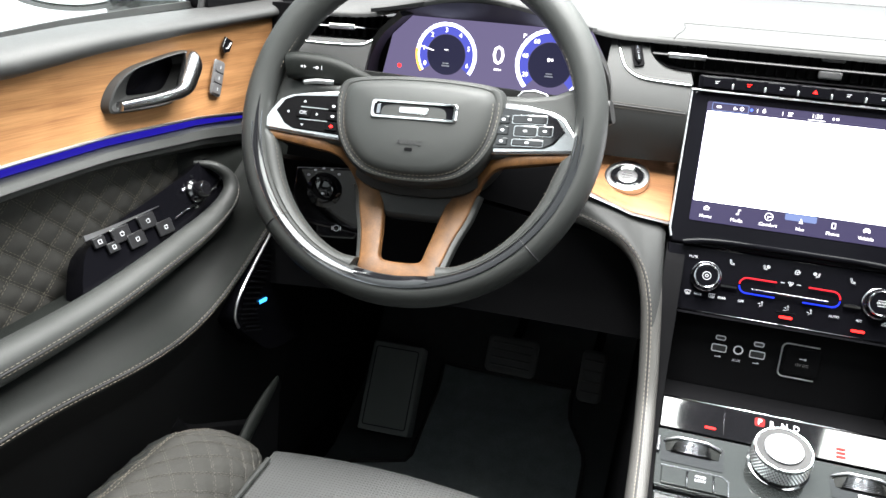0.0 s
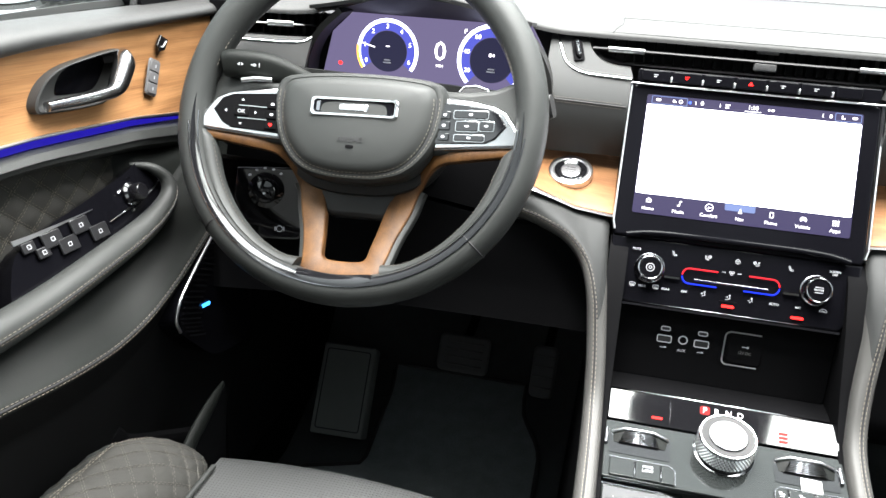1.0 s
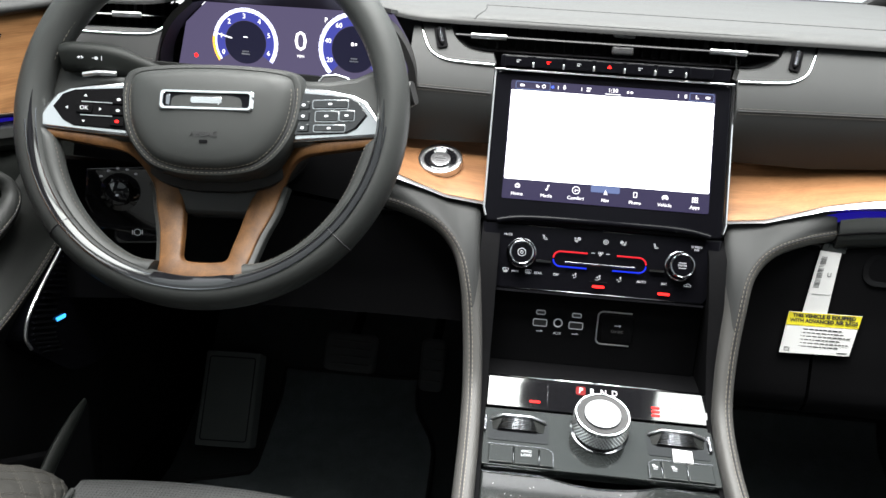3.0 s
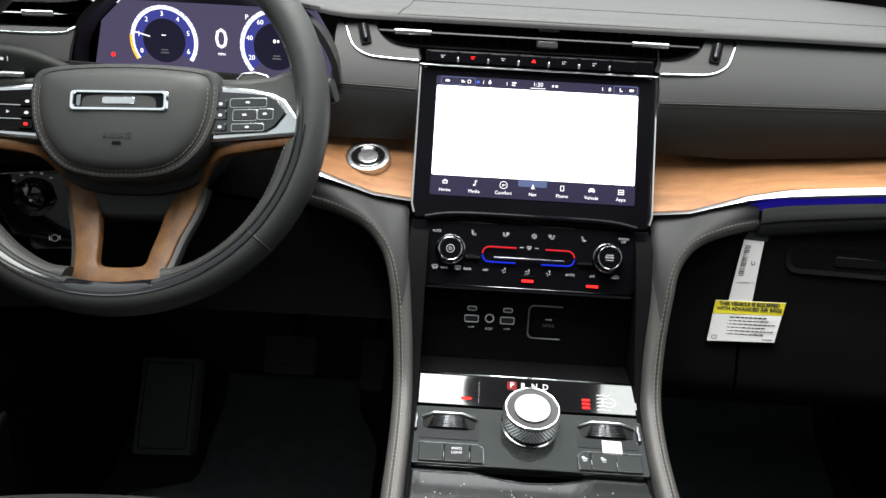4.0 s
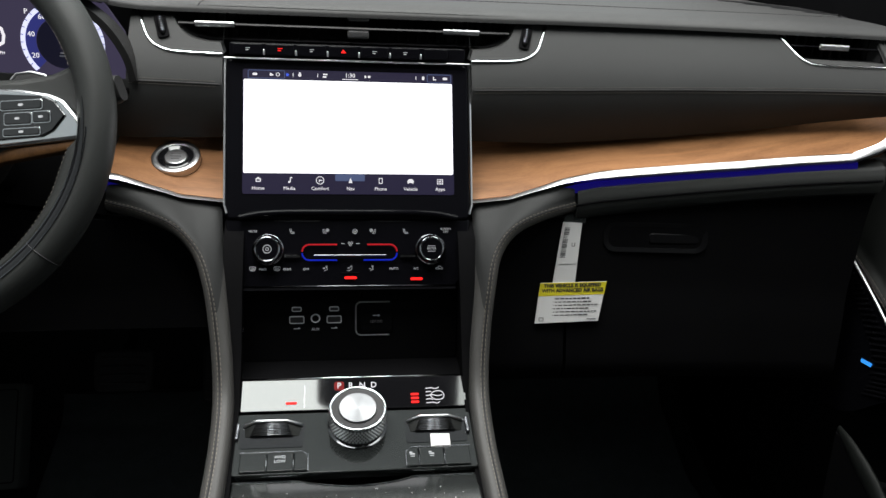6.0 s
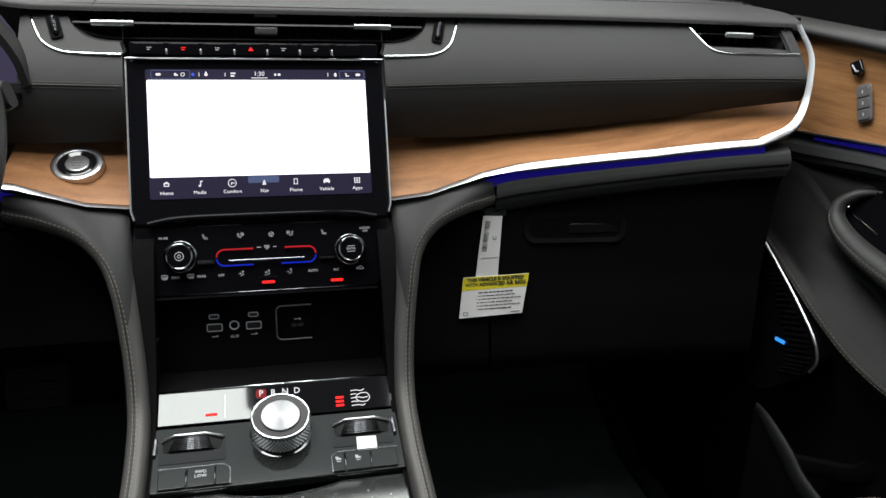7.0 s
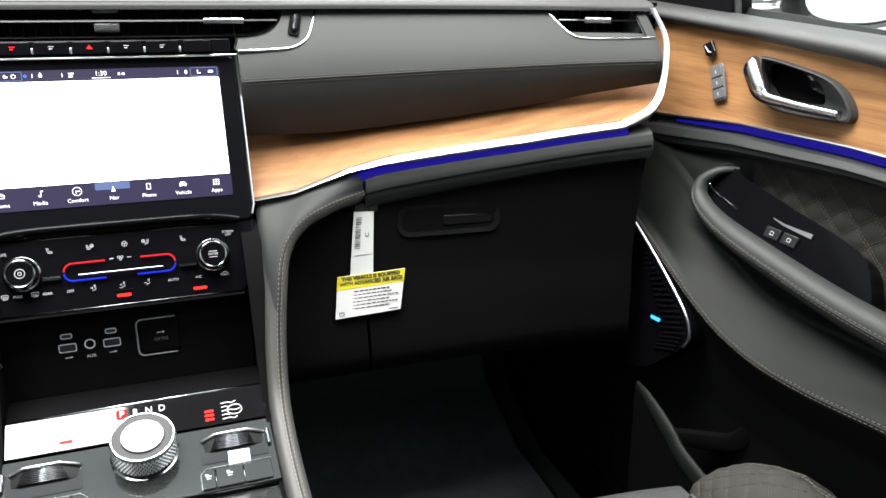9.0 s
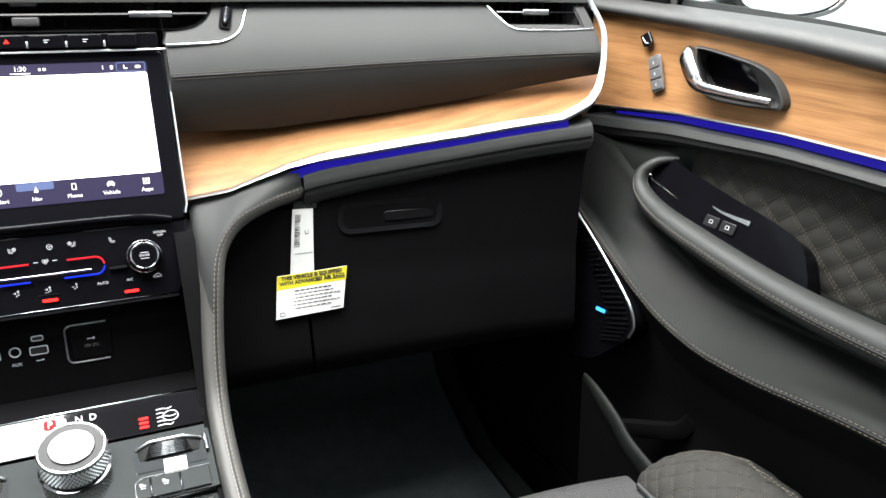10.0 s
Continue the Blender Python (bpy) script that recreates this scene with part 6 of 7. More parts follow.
plate(bm, rrect(0.008, 0.003, 0.001, 2, 0, -0.0325), WHEEL, 0.0008, 0, 0.0126)
part("cover_mark", bm, GRAIN, cover)

for k in (-1, 1):
    def f(pts):
        return [(k * x, y) for x, y in pts][::k]
    # leather shoulder between cover and rim
    bm = bmesh.new()
    plate(bm, f([(0.078, -0.030), (0.165, -0.028), (0.172, -0.004), (0.166, 0.064), (0.152, 0.047), (0.135, 0.039), (0.110, 0.035), (0.078, 0.035)]), WHEEL, 0.016, 0.006, -0.022)
    part("spoke_shoulder", bm, LEATHER, wheel)
    # chrome pod, rising towards the rim
    POD = WHEEL @ Matrix.Translation((k * 0.08, 0, -0.003)) @ Matrix.Rotation(radians(-k * 7), 4, "Y") @ Matrix.Translation((-k * 0.08, 0, 0))
    pod = f([(0.079, -0.0265), (0.120, -0.0245), (0.166, -0.0215), (0.1685, -0.0175), (0.160, -0.001), (0.150, 0.0125), (0.138, 0.0185), (0.115, 0.0235), (0.081, 0.0275)])
    bm = bmesh.new()
    plate(bm, pod, POD, 0.012, 0.003, -0.012)
    pod_ob = part("switch_pod", bm, POD_CHROME, wheel, "bright chrome switch pod")
    bm = bmesh.new()
    inner = f([(0.081, -0.0205), (0.132, -0.0185), (0.141, -0.0140), (0.1510, -0.0015), (0.1430, 0.0110), (0.132, 0.0160), (0.083, 0.0205)])
    plate(bm, inner, POD, 0.003, 0.0006, -0.0005)
    keys = part("key_field", bm, GRAIN if k < 0 else PIANO, pod_ob, "gloss black key field")
    rows = ((0.083, 0.0078, 0.0120, 0.0085), (0.083, -0.0028, 0.0120, 0.0085), (0.083, -0.0134, 0.0120, 0.0085)) if k < 0 else ((0.083, 0.0078, 0.0110, 0.0075), (0.083, -0.0028, 0.0110, 0.0085), (0.083, -0.0140, 0.0110, 0.0070))
    for n_, (x, y, w_, h_) in enumerate(rows):
        bm = bmesh.new()
        plate(bm, rrect(w_, h_, 0.001, 2, k * (x + 0.007), y), POD, 0.0016, 0.0005, 0.0025)
        key = part("wheel_key", bm, GRAIN if k < 0 else PIANO, keys)
        glyph(key, POD @ Matrix.Translation((k * (x + 0.007), y, 0.0042)), [(0, 0, 3.6 * U, 2.6 * U)], LED_RED if (k < 0 and n_ == 2) else GREYINK)
    if k < 0:
        for dx, dy, sh in ((0, 0.0125, [(-1.6 * U, -1 * U, 1.6 * U, -1 * U, 0, 1.4 * U)]), (0, -0.0125, [(-1.6 * U, 1 * U, 0, -1.4 * U, 1.6 * U, 1 * U)]), (-0.0165, 0, [(1 * U, -1.6 * U, 1 * U, 1.6 * U, -1.4 * U, 0)]), (0.0145, 0, [(-1 * U, -1.6 * U, 1.4 * U, 0, -1 * U, 1.6 * U)])):
            glyph(keys, POD @ Matrix.Translation((-0.1215 + dx, -0.002 + dy, 0.0027)), sh, GREYINK)
        bm = bmesh.new()
        plate(bm, rrect(0.015, 0.009, 0.002, 3, -0.1215, -0.002), POD, 0.002, 0.0006, 0.0022)
        key = part("wheel_key", bm, GRAIN, keys)
        part("key_word", lettering("OK", 0.0055, POD @ Matrix.Translation((-0.1215, -0.002, 0.0044))), GREYINK, key)
        for y in (0.0045, -0.0085):
            bm = bmesh.new()
            plate(bm, rrect(0.030, 0.0006, 0.0002, 1, -0.110, y), POD, 0.0008, 0, 0.0024)
            part("key_line", bm, SATIN, keys)
    else:
        for x, y, w_, h_, mat in ((0.116, 0.0085, 0.034, 0.0075, PIANO), (0.113, -0.003, 0.022, 0.0095, PIANO), (0.1325, -0.0025, 0.014, 0.009, PIANO), (0.116, -0.0145, 0.030, 0.006, PIANO)):
            bm = bmesh.new()
            plate(bm, rrect(w_, h_, 0.0015, 2, x, y), POD, 0.002, 0.0006, 0.0022)
            key = part("wheel_key", bm, mat, keys)
            bm = bmesh.new()
            plate(bm, rrect(w_ + 0.0016, h_ + 0.0016, 0.0018, 2, x, y), POD, 0.0011, 0.0002, 0.0022)
            part("key_edge", bm, POD_CHROME, key, "bright edge round the key")
            glyph(key, POD @ Matrix.Translation((x, y, 0.0043)), [(0, 0, 4 * U, 2 * U)], GREYINK)
    # walnut trim: under the pod, round the cover and down the lower spoke in one piece
    outer_ = [(0.1680, -0.0280, 0.004), (0.142, -0.0315, 0.0), (0.112, -0.0355, -0.004), (0.088, -0.0385, -0.012), (0.0740, -0.0490, -0.022), (0.0640, -0.0680, -0.032), (0.0580, -0.0900, -0.029), (0.0490, -0.1150, -0.020), (0.0430, -0.1400, -0.010), (0.0385, -0.1565, -0.002), (0.0190, -0.1595, -0.001), (0.0, -0.1600, -0.001)]
    inner_ = [(0.1680, -0.0215, 0.005), (0.142, -0.0235, 0.001), (0.112, -0.0255, -0.003), (0.086, -0.0265, -0.011), (0.066, -0.0300, -0.022), (0.0430, -0.0560, -0.035), (0.0325, -0.0840, -0.032), (0.0275, -0.1100, -0.024), (0.0245, -0.1270, -0.016), (0.0215, -0.1400, -0.011), (0.0110, -0.1430, -0.010), (0.0, -0.1434, -0.010)]
    lo, hi = spline(outer_, 5), spline(inner_, 5)
    bm = bmesh.new()
    rings = []
    for a, b in zip(lo, hi):
        row_ = []
        for f_, h in ((0, -0.009), (0.0, -0.0016), (0.03, -0.0005), (0.10, 0.0001), (0.5, 0.0004), (0.90, 0.0001), (0.97, -0.0005), (1.0, -0.0016), (1.0, -0.009)):
            q = a.lerp(b, f_)
            row_.append(WHEEL @ Vector((k * q.x, q.y, q.z + h)))
        rings.append(row_)
    loft(bm, rings)
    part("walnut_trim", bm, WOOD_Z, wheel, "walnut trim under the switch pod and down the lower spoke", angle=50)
    # leather edge outside the walnut leg
    bm = bmesh.new()
    rings = []
    for q in lo[24:47]:
        rings.append([WHEEL @ Vector((k * (q.x + o), q.y - 0.2 * o, q.z + h)) for o, h in ((-0.006, -0.004), (0.0012, -0.0030), (0.0045, -0.0045), (0.0060, -0.009), (0.0050, -0.016), (-0.006, -0.018))])
    loft(bm, rings)
    part("spoke_edge", bm, LEATHER, wheel, "leather edge beside the walnut")
web = [(-0.046, -0.050), (-0.042, -0.075), (-0.034, -0.0925), (-0.026, -0.0950), (0.026, -0.0950), (0.034, -0.0925), (0.042, -0.075), (0.046, -0.050)]
bm = bmesh.new()
plate(bm, web, WHEEL, 0.016, 0.005, -0.050)
part("spoke_web", bm, DEEP, wheel, "grey web between the walnut legs")
bm = bmesh.new()
lathe(bm, WHEEL @ Matrix.Translation((0, -0.01, -0.15)), [(0.055, 0), (0.062, 0.06), (0.060, 0.10), (0.05, 0.115), (0.001, 0.115)], 28)
part("column_boss", bm, DARK, wheel)
for k in (-1, 1):
    blade = [(k * x, y) for x, y in ((0.094, 0.026), (0.129, 0.028), (0.130, 0.037), (0.124, 0.0445), (0.112, 0.0475), (0.100, 0.0460), (0.094, 0.040))][::k]
    bm = bmesh.new()
    plate(bm, blade, WHEEL, 0.004, 0.0015, -0.030)
    paddle = part("shift_paddle", bm, DARK, wheel, "black shift paddle with a silver edge behind the spoke")
    bm = bmesh.new()
    sweep(bm, [WHEEL @ Vector((k * x, y, -0.0262)) for x, y in ((0.129, 0.030), (0.1295, 0.037), (0.1235, 0.0440), (0.112, 0.0470), (0.100, 0.0455), (0.0955, 0.040))], ring(0.0012, 8), up=WN)
    part("paddle_edge", bm, SATIN, paddle)

# column shroud and stalks
column = thing("steering_column", (-0.40, 0.0, 0.66), "black plastic steering column shroud with two stalks", "steering column")
bm = bmesh.new()
SH = WHEEL @ Matrix.Translation((0, -0.005, 0))
loft(bm, [[SH @ Vector((x, y, h)) for x, y in rrect(w_, 0.085, 0.025, 5)] for w_, h in ((0.12, -0.055), (0.135, -0.065), (0.14, -0.16))])
part("shroud", bm, GRAIN, column)
bm = bmesh.new()
path = spline([(-0.455, -0.015, 0.710), (-0.485, -0.028, 0.721), (-0.515, -0.038, 0.731), (-0.545, -0.046, 0.7335), (-0.560, -0.049, 0.732)], 5)
sweep(bm, path, rrect(0.023, 0.029, 0.009, 4), scale=lambda t: 0.55 + 0.45 * min(1, t * 2.2) - 0.25 * max(0, t - 0.9) * 10 * 0.3)
stalk = part("turn_stalk", bm, DOOR_SKIN, column, "black turn signal stalk with pale marks")
m = facing((-0.535, -0.0600, 0.7345), (0.28, -0.95, 0.12))
glyph(stalk, m, [(-2.4 * U, -1.4 * U, -2.4 * U, 1.8 * U, -5 * U, 0.2 * U), (-1 * U, -1.4 * U, 1.6 * U, 0.2 * U, -1 * U, 1.8 * U), (13 * U, 0, 3.4 * U, 3 * U), (10 * U, 0, 2 * U, 0.7 * U), (18 * U, 0, 0.7 * U, 4.5 * U)], GREYINK)
bm = bmesh.new()
sweep(bm, [(-0.505, -0.052, 0.720), (-0.522, -0.057, 0.7205), (-0.536, -0.058, 0.718)], rrect(0.006, 0.005, 0.002, 3))
part("stalk_switch", bm, SATIN, stalk)
bm = bmesh.new()
sweep(bm, spline([(-0.345, -0.010, 0.698), (-0.29, -0.022, 0.702), (-0.240, -0.034, 0.711), (-0.207, -0.0395, 0.7205)], 5), rrect(0.019, 0.026, 0.007, 5), scale=lambda t: 0.7 + 0.3 * min(1.0, t * 1.6) - 0.14 * max(0.0, (t - 0.93) / 0.07) ** 2)
part("wiper_stalk", bm, DEEP, column)

# lamp switch panel on the knee bolster
lp = facing((-0.520, lower_y(0.58) + bow(0.52) - 0.006, 0.580), (0.326, -1, 0.2))
bm = bmesh.new()
plate(bm, [(-0.042, 0.034), (-0.046, 0.0), (-0.034, -0.032), (0.040, -0.046), (0.046, -0.03), (0.046, 0.036)], lp, 0.012, 0.003, -0.008)
lamps = part("lamp_switch_panel", bm, PIANO, dash, "black light switch panel")
bm = bmesh.new()
lathe(bm, lp @ Matrix.Translation((-0.008, 0.008, 0.004)), [(0.0205, 0), (0.0205, 0.003), (0.0175, 0.0045), (0.0150, 0.0055), (0.0140, 0.015), (0.0120, 0.0195), (0.0070, 0.0215), (0.0005, 0.0220)], 36)
kn = part("lamp_knob", bm, PIANO, lamps, "round black headlamp knob")
bm = bmesh.new()
sweep(bm, [lp @ Vector((x, y, 0.0045)) for x, y in ((-0.040, -0.014), (-0.030, -0.026), (0.0, -0.031), (0.042, -0.036))], ring(0.0006, 6), up=lp.to_3x3() @ Vector((0, 0, 1)))
part("panel_edge", bm, SMOKED, lamps)
glyph(kn, lp @ Matrix.Translation((-0.008, 0.006, 0.0262)), [(0, 0, 3 * U, 2.4 * U)], GREYINK)
for i in range(5):
    a = radians(50 + i * 22)
    glyph(lamps, lp @ Matrix.Translation((-0.008 + 0.0255 * math.cos(a), 0.008 + 0.0255 * math.sin(a), 0.0042)), [(0, 0, 3.4 * U, 2.2 * U)], GREYINK)
bm = bmesh.new()
plate(bm, rrect(0.010, 0.026, 0.003, 3, 0.034, 0.006), lp, 0.004, 0.001, 0.004)
dim = part("dimmer", bm, SMOKED, lamps)
pb = facing((-0.512, lower_y(0.545) + bow(0.51) - 0.004, 0.543), (0.31, -1, 0.2))
bm = bmesh.new()
plate(bm, rrect(0.050, 0.026, 0.006, 4), pb, 0.008, 0.003)
brake_key = part("parking_brake_key", bm, PIANO, dash, "black parking brake key")
glyph(brake_key, pb @ Matrix.Translation((0, 0, 0.0082)), [(0, 0, 0.0035), (-5 * U, 0, 1 * U, 5 * U), (5 * U, 0, 1 * U, 5 * U)], GREYINK)

# start button in the wood
sb = facing((-0.1865, 0.0705, 0.6325), (-0.02, -0.47, 0.88))
bm = bmesh.new()
lathe(bm, sb, [(0.0255, -0.008), (0.0255, 0.0002), (0.0245, 0.0010), (0.0200, 0.0012), (0.0190, 0.0006), (0.0184, -0.004)], 48)
start = part("start_button_ring", bm, SATIN, dash, "satin silver ring of the start button")
bm = bmesh.new()
lathe(bm, sb, [(0.0185, -0.004), (0.0185, 0.0002), (0.0172, 0.0006), (0.0130, -0.0014), (0.0122, -0.004)], 48)
cap_ = part("button_dish", bm, PIANO, start, "gloss black dished ring")
bm = bmesh.new()
disc(bm, sb, 0.0122, 0.0045, 0.0012, 40, -0.004)
cap_ = part("start_button", bm, SATIN, start, "silver-grey start button")
glyph(cap_, sb @ Matrix.Translation((0, 0, 0.0006)), [(0, 0.004, 0.010, 0.0009), (0, 0, 0.012, 0.0009), (0, -0.004, 0.009, 0.0009)], KEYGREY, "button_mark")

# ---- centre console ----
console = thing("centre_console", (0, -0.25, 0.0), "black centre console with gloss shifter panel and leather rails coloured as lit", "centre console")
RAILS = [(0.2465, 0.037, 0.593), (0.21, 0.022, 0.588), (0.174, 0.006, 0.576), (0.1505, -0.010, 0.553), (0.1390, -0.030, 0.52), (0.1310, -0.055, 0.467), (0.1270, -0.085, 0.424), (0.1255, -0.130, 0.400), (0.1255, -0.19, 0.383), (0.126, -0.30, 0.363), (0.127, -0.50, 0.35), (0.127, -0.70, 0.35)]
RAIL_PROF = [(-0.0085, -0.008), (-0.0080, 0.0050), (-0.0050, 0.0108), (0.0, 0.0122), (0.0050, 0.0118), (0.0092, 0.0092), (0.0118, 0.0040), (0.0125, -0.004), (0.0120, -0.012)]
RAIL_IN = ([0.1390, 0.1505, 0.174, 0.21, 0.2465], [0.1345, 0.163, 0.188, 0.215, 0.2465])


def rail_line(i, pts):
    """The leather's cross-section at one place: from under the walnut over the ridge to the outer flank."""
    q = pts[i]
    t = (pts[min(len(pts) - 1, i + 1)] - pts[max(0, i - 1)]).normalized()
    inner = t.cross(Vector((0, -1, 0.35))).normalized()
    front = inner.cross(t)
    sec = [q - inner * o + front * h for o, h in RAIL_PROF]
    w = interp(q.z, [0.462, 0.528], [0, 1])
    if w > 0:
        xi = interp(q.x, *RAIL_IN)
        top = Vector((xi, 0.033, wood_low(xi) - 0.004))
        for k, f in ((0, 0.0), (1, 0.36), (2, 0.70)):
            sec[k] = sec[k].lerp(top.lerp(sec[3], f) + Vector((0, -0.004 * math.sin(math.pi * f), 0)), w)
    return spline(sec, 3)


for side in (-1, 1):
    pts = spline(RAILS, 7)
    bm = bmesh.new()

    def mirrored(v):
        """The console stands a touch towards the passenger."""
        return Vector((v.x * side + interp(v.z, [0.52, 0.57], [0.0025, 0]), v.y, v.z))
    lines_ = [[mirrored(v) for v in rail_line(i, pts)] for i in range(len(pts))]
    loft(bm, [q[11:] for q in lines_], closed=False)
    rail = part("leather_rail", bm, RAIL, console, "stitched leather rail beside the console, lit grey by its colour", angle=60)
    knee = min(i for i, q in enumerate(pts) if q.z < 0.505)
    # same leather, darker above the knee and lit grey below by colour alone
    for nm, run, mat, lb in (("rail_shoulder", lines_[:knee + 1], PAD, "black leather shoulder between the rail and the walnut"), ("rail_flank", lines_[knee:], RAIL, "inner flank of the leather rail")):
        bm = bmesh.new()
        loft(bm, [q[:12] for q in run], closed=False)
        part(nm, bm, mat, rail, lb, angle=60)
    runs = [[rail_line(i, pts)[k] + (rail_line(i, pts)[k] - pts[i]).normalized() * 0.0004 for i in range(len(pts) - 8)] for k in (10, 11, 12)]
    runs = [[mirrored(v) for v in r] for r in runs]
    stitching([runs[0], runs[2]], rail, gap=0.0050, length=0.0036, r=0.00045)
    bm = bmesh.new()
    sweep(bm, runs[1], ring(0.0008, 6))
    part("rail_seam", bm, DARK, rail)
    # dark plate set behind the rail's end for the gap's shade
    bm = bmesh.new()
    plate(bm, rrect(0.012, 0.05, 0.002, 2, side * 0.2475, 0.60), facing((0, 0.046, 0), (0, -1, 0)), 0.003)
    part("gap_backing", bm, GRAIN, console)
    zt = lambda y: interp(-y, [-0.02, 0.0, 0.03, 0.055, 0.085, 0.13, 0.19, 0.30, 0.70], [0.575, 0.56, 0.515, 0.465, 0.42, 0.396, 0.38, 0.36, 0.346])
    bm = bmesh.new()
    slab(bm, lambda y, v: (side * (0.133 + 0.020 * v) + 0.0025, y, zt(y) + (0.0 - zt(y)) * v), [0.30, 0.10, 0.02, 0.0, -0.03, -0.055, -0.085, -0.13, -0.19, -0.30, -0.70], steps(0, 1, 6), 0.02, (-side, 0, 0))
    part("side_panel", bm, GRAIN, console, "black console side panel")


def tilted(y, z, deg):
    """A plane over the console that rises towards the dashboard."""
    a = radians(deg)
    return Matrix(((1, 0, 0, 0), (0, math.cos(a), -math.sin(a), y), (0, math.sin(a), math.cos(a), z), (0, 0, 0, 1)))


STRIP = tilted(-0.0815, 0.4235, 36)
PANEL = tilted(-0.132, 0.401, 18)
SMOKE = material("gloss_dark_grey_panel", (0.016, 0.018, 0.0176), 0.07, mottling=0.12, spec=0.6)
bm = bmesh.new()
plate(bm, rrect(0.228, 0.0345, 0.001, 2, 0.004, 0.0), STRIP, 0.012, 0.001, -0.012)
strip = part("display_strip", bm, PIANO, console, "gloss black strip with lit gear letters")
bm = bmesh.new()
sweep(bm, [STRIP @ Vector((x, 0.0178, 0.0)) for x in (-0.110, 0.118)], ring(0.0009, 6))
part("chrome_edge", bm, CHROME, strip)
for x, ch in ((-0.0124, "P"), (-0.0005, "R"), (0.0112, "N"), (0.0228, "D")):
    part("gear_letter", lettering(ch, 0.0088, STRIP @ Matrix.Translation((x, 0.0085, 0.0004)), 0.0003), UI_WHITE, strip, "lit gear letter")
# glow round the lit P, drawn as an emitting red plate
bm = bmesh.new()
plate(bm, rrect(0.010, 0.0095, 0.002, 2, -0.0124, 0.0085), STRIP, 0.0002)
part("gear_halo", bm, lit("dim_red", (0.5, 0.01, 0.01), 0.8), strip)
for k in range(3):
    glyph(strip, STRIP @ Matrix.Translation((0.0645, -0.0030 - 0.0042 * k, 0.0004)), [(0, 0, 0.0085, 0.0024)], LED_RED, "height_bar")
glyph(strip, STRIP @ Matrix.Translation((-0.060, -0.009, 0.0004)), [(0, 0, 0.011, 0.0024)], LED_RED, "height_bar")
glyph(strip, STRIP @ Matrix.Translation((-0.047, -0.002, 0.0003)), [(0, 0, 0.0003, 0.024)], SMOKED, "panel_line")
VM = STRIP @ Matrix.Translation((0.086, -0.0045, 0.0005))
for pts in ([(-0.003, 0.003), (0.001, 0.0045), (0.006, 0.004), (0.0085, 0.001), (0.0085, -0.002), (0.006, -0.0045), (0.001, -0.005), (-0.003, -0.0035), (-0.005, 0.0), (-0.003, 0.003)],
            [(-0.010, 0.0075), (-0.004, 0.0080), (0.0, 0.0070), (0.004, 0.0085)], [(-0.010, 0.0035), (-0.006, 0.0040), (-0.004, 0.0035)],
            [(-0.010, -0.0005), (-0.003, 0.0002), (0.002, -0.0008), (0.007, 0.0)], [(-0.010, -0.0045), (-0.006, -0.0040), (-0.003, -0.0050)], [(-0.010, -0.0085), (-0.003, -0.0080), (0.001, -0.0090), (0.004, -0.0075)]):
    bm = bmesh.new()
    sweep(bm, spline([VM @ Vector((*q, 0)) for q in pts], 4), ring(0.00045, 5), up=STRIP.to_3x3() @ Vector((0, 0, 1)))
    part("vehicle_mark", bm, UI_WHITE, strip, "lit vehicle height mark")
bm = bmesh.new()
plate(bm, rrect(0.230, 0.072, 0.002, 2, 0.004, 0.0005), PANEL, 0.010, 0.001, -0.010)
panel = part("shifter_panel", bm, SMOKE, console, "gloss dark grey shifter panel")

# rotary shifter
RM = PANEL @ Matrix.Translation((0.0055, 0.0195, -0.0035)) @ Matrix.Scale(0.96, 4)
bm = bmesh.new()
lathe(bm, RM, [(0.0318, -0.001), (0.0318, 0.002), (0.0305, 0.004), (0.0275, 0.005), (0.0275, 0.0065)], 48)
sh = part("shifter_collar", bm, BRACKET, console, "black chrome collar of the gear selector")
bm = bmesh.new()
rings = []
n_k = 88
levels = [(0.0065, 0.0272, 0), (0.0080, 0.0290, 0)] + [(0.0092, 0.0284, 0), (0.0250, 0.0284, 0)] + [(0.0258, 0.0284, 0), (0.0266, 0.0287, 0), (0.0276, 0.0284, 0), (0.0288, 0.0272, 0), (0.0292, 0.0262, 0), (0.0286, 0.0257, 0), (0.0250, 0.0255, 0)]
for h, base_r, kn_ in levels:
    row_ = []
    for i in range(n_k):
        r = base_r + (0.0011 if kn_ and (i + (kn_ > 0)) % 2 else -0.0014 * abs(kn_))
        row_.append(RM @ Vector((r * math.cos(2 * math.pi * i / n_k), r * math.sin(2 * math.pi * i / n_k), h)))
    rings.append(row_)
loft(bm, rings)
grip = part("shifter_grip", bm, POD_CHROME, sh, "knurled silver grip")
bm = bmesh.new()
n_k = 50
for k in range(6):
    for i in range(n_k):
        a = 2 * math.pi * (i + 0.5 * (k % 2)) / n_k
        h, da, dh = 0.0102 + 0.0027 * k, 0.80 * math.pi / n_k, 0.0012

        def on_grip(r, ang, z):
            return bm.verts.new(RM @ Vector((r * math.cos(ang), r * math.sin(ang), z)))
        tip = on_grip(0.0298, a, h)
        base = [on_grip(0.0283, a - da, h - dh), on_grip(0.0283, a + da, h - dh), on_grip(0.0283, a + da, h + dh), on_grip(0.0283, a - da, h + dh)]
        for j in range(4):
            bm.faces.new((base[j], base[(j + 1) % 4], tip))
tagged(part("knurling", bm, KNURL, grip, "bright pointed knurling", angle=5), kind="stuff")
bm = bmesh.new()
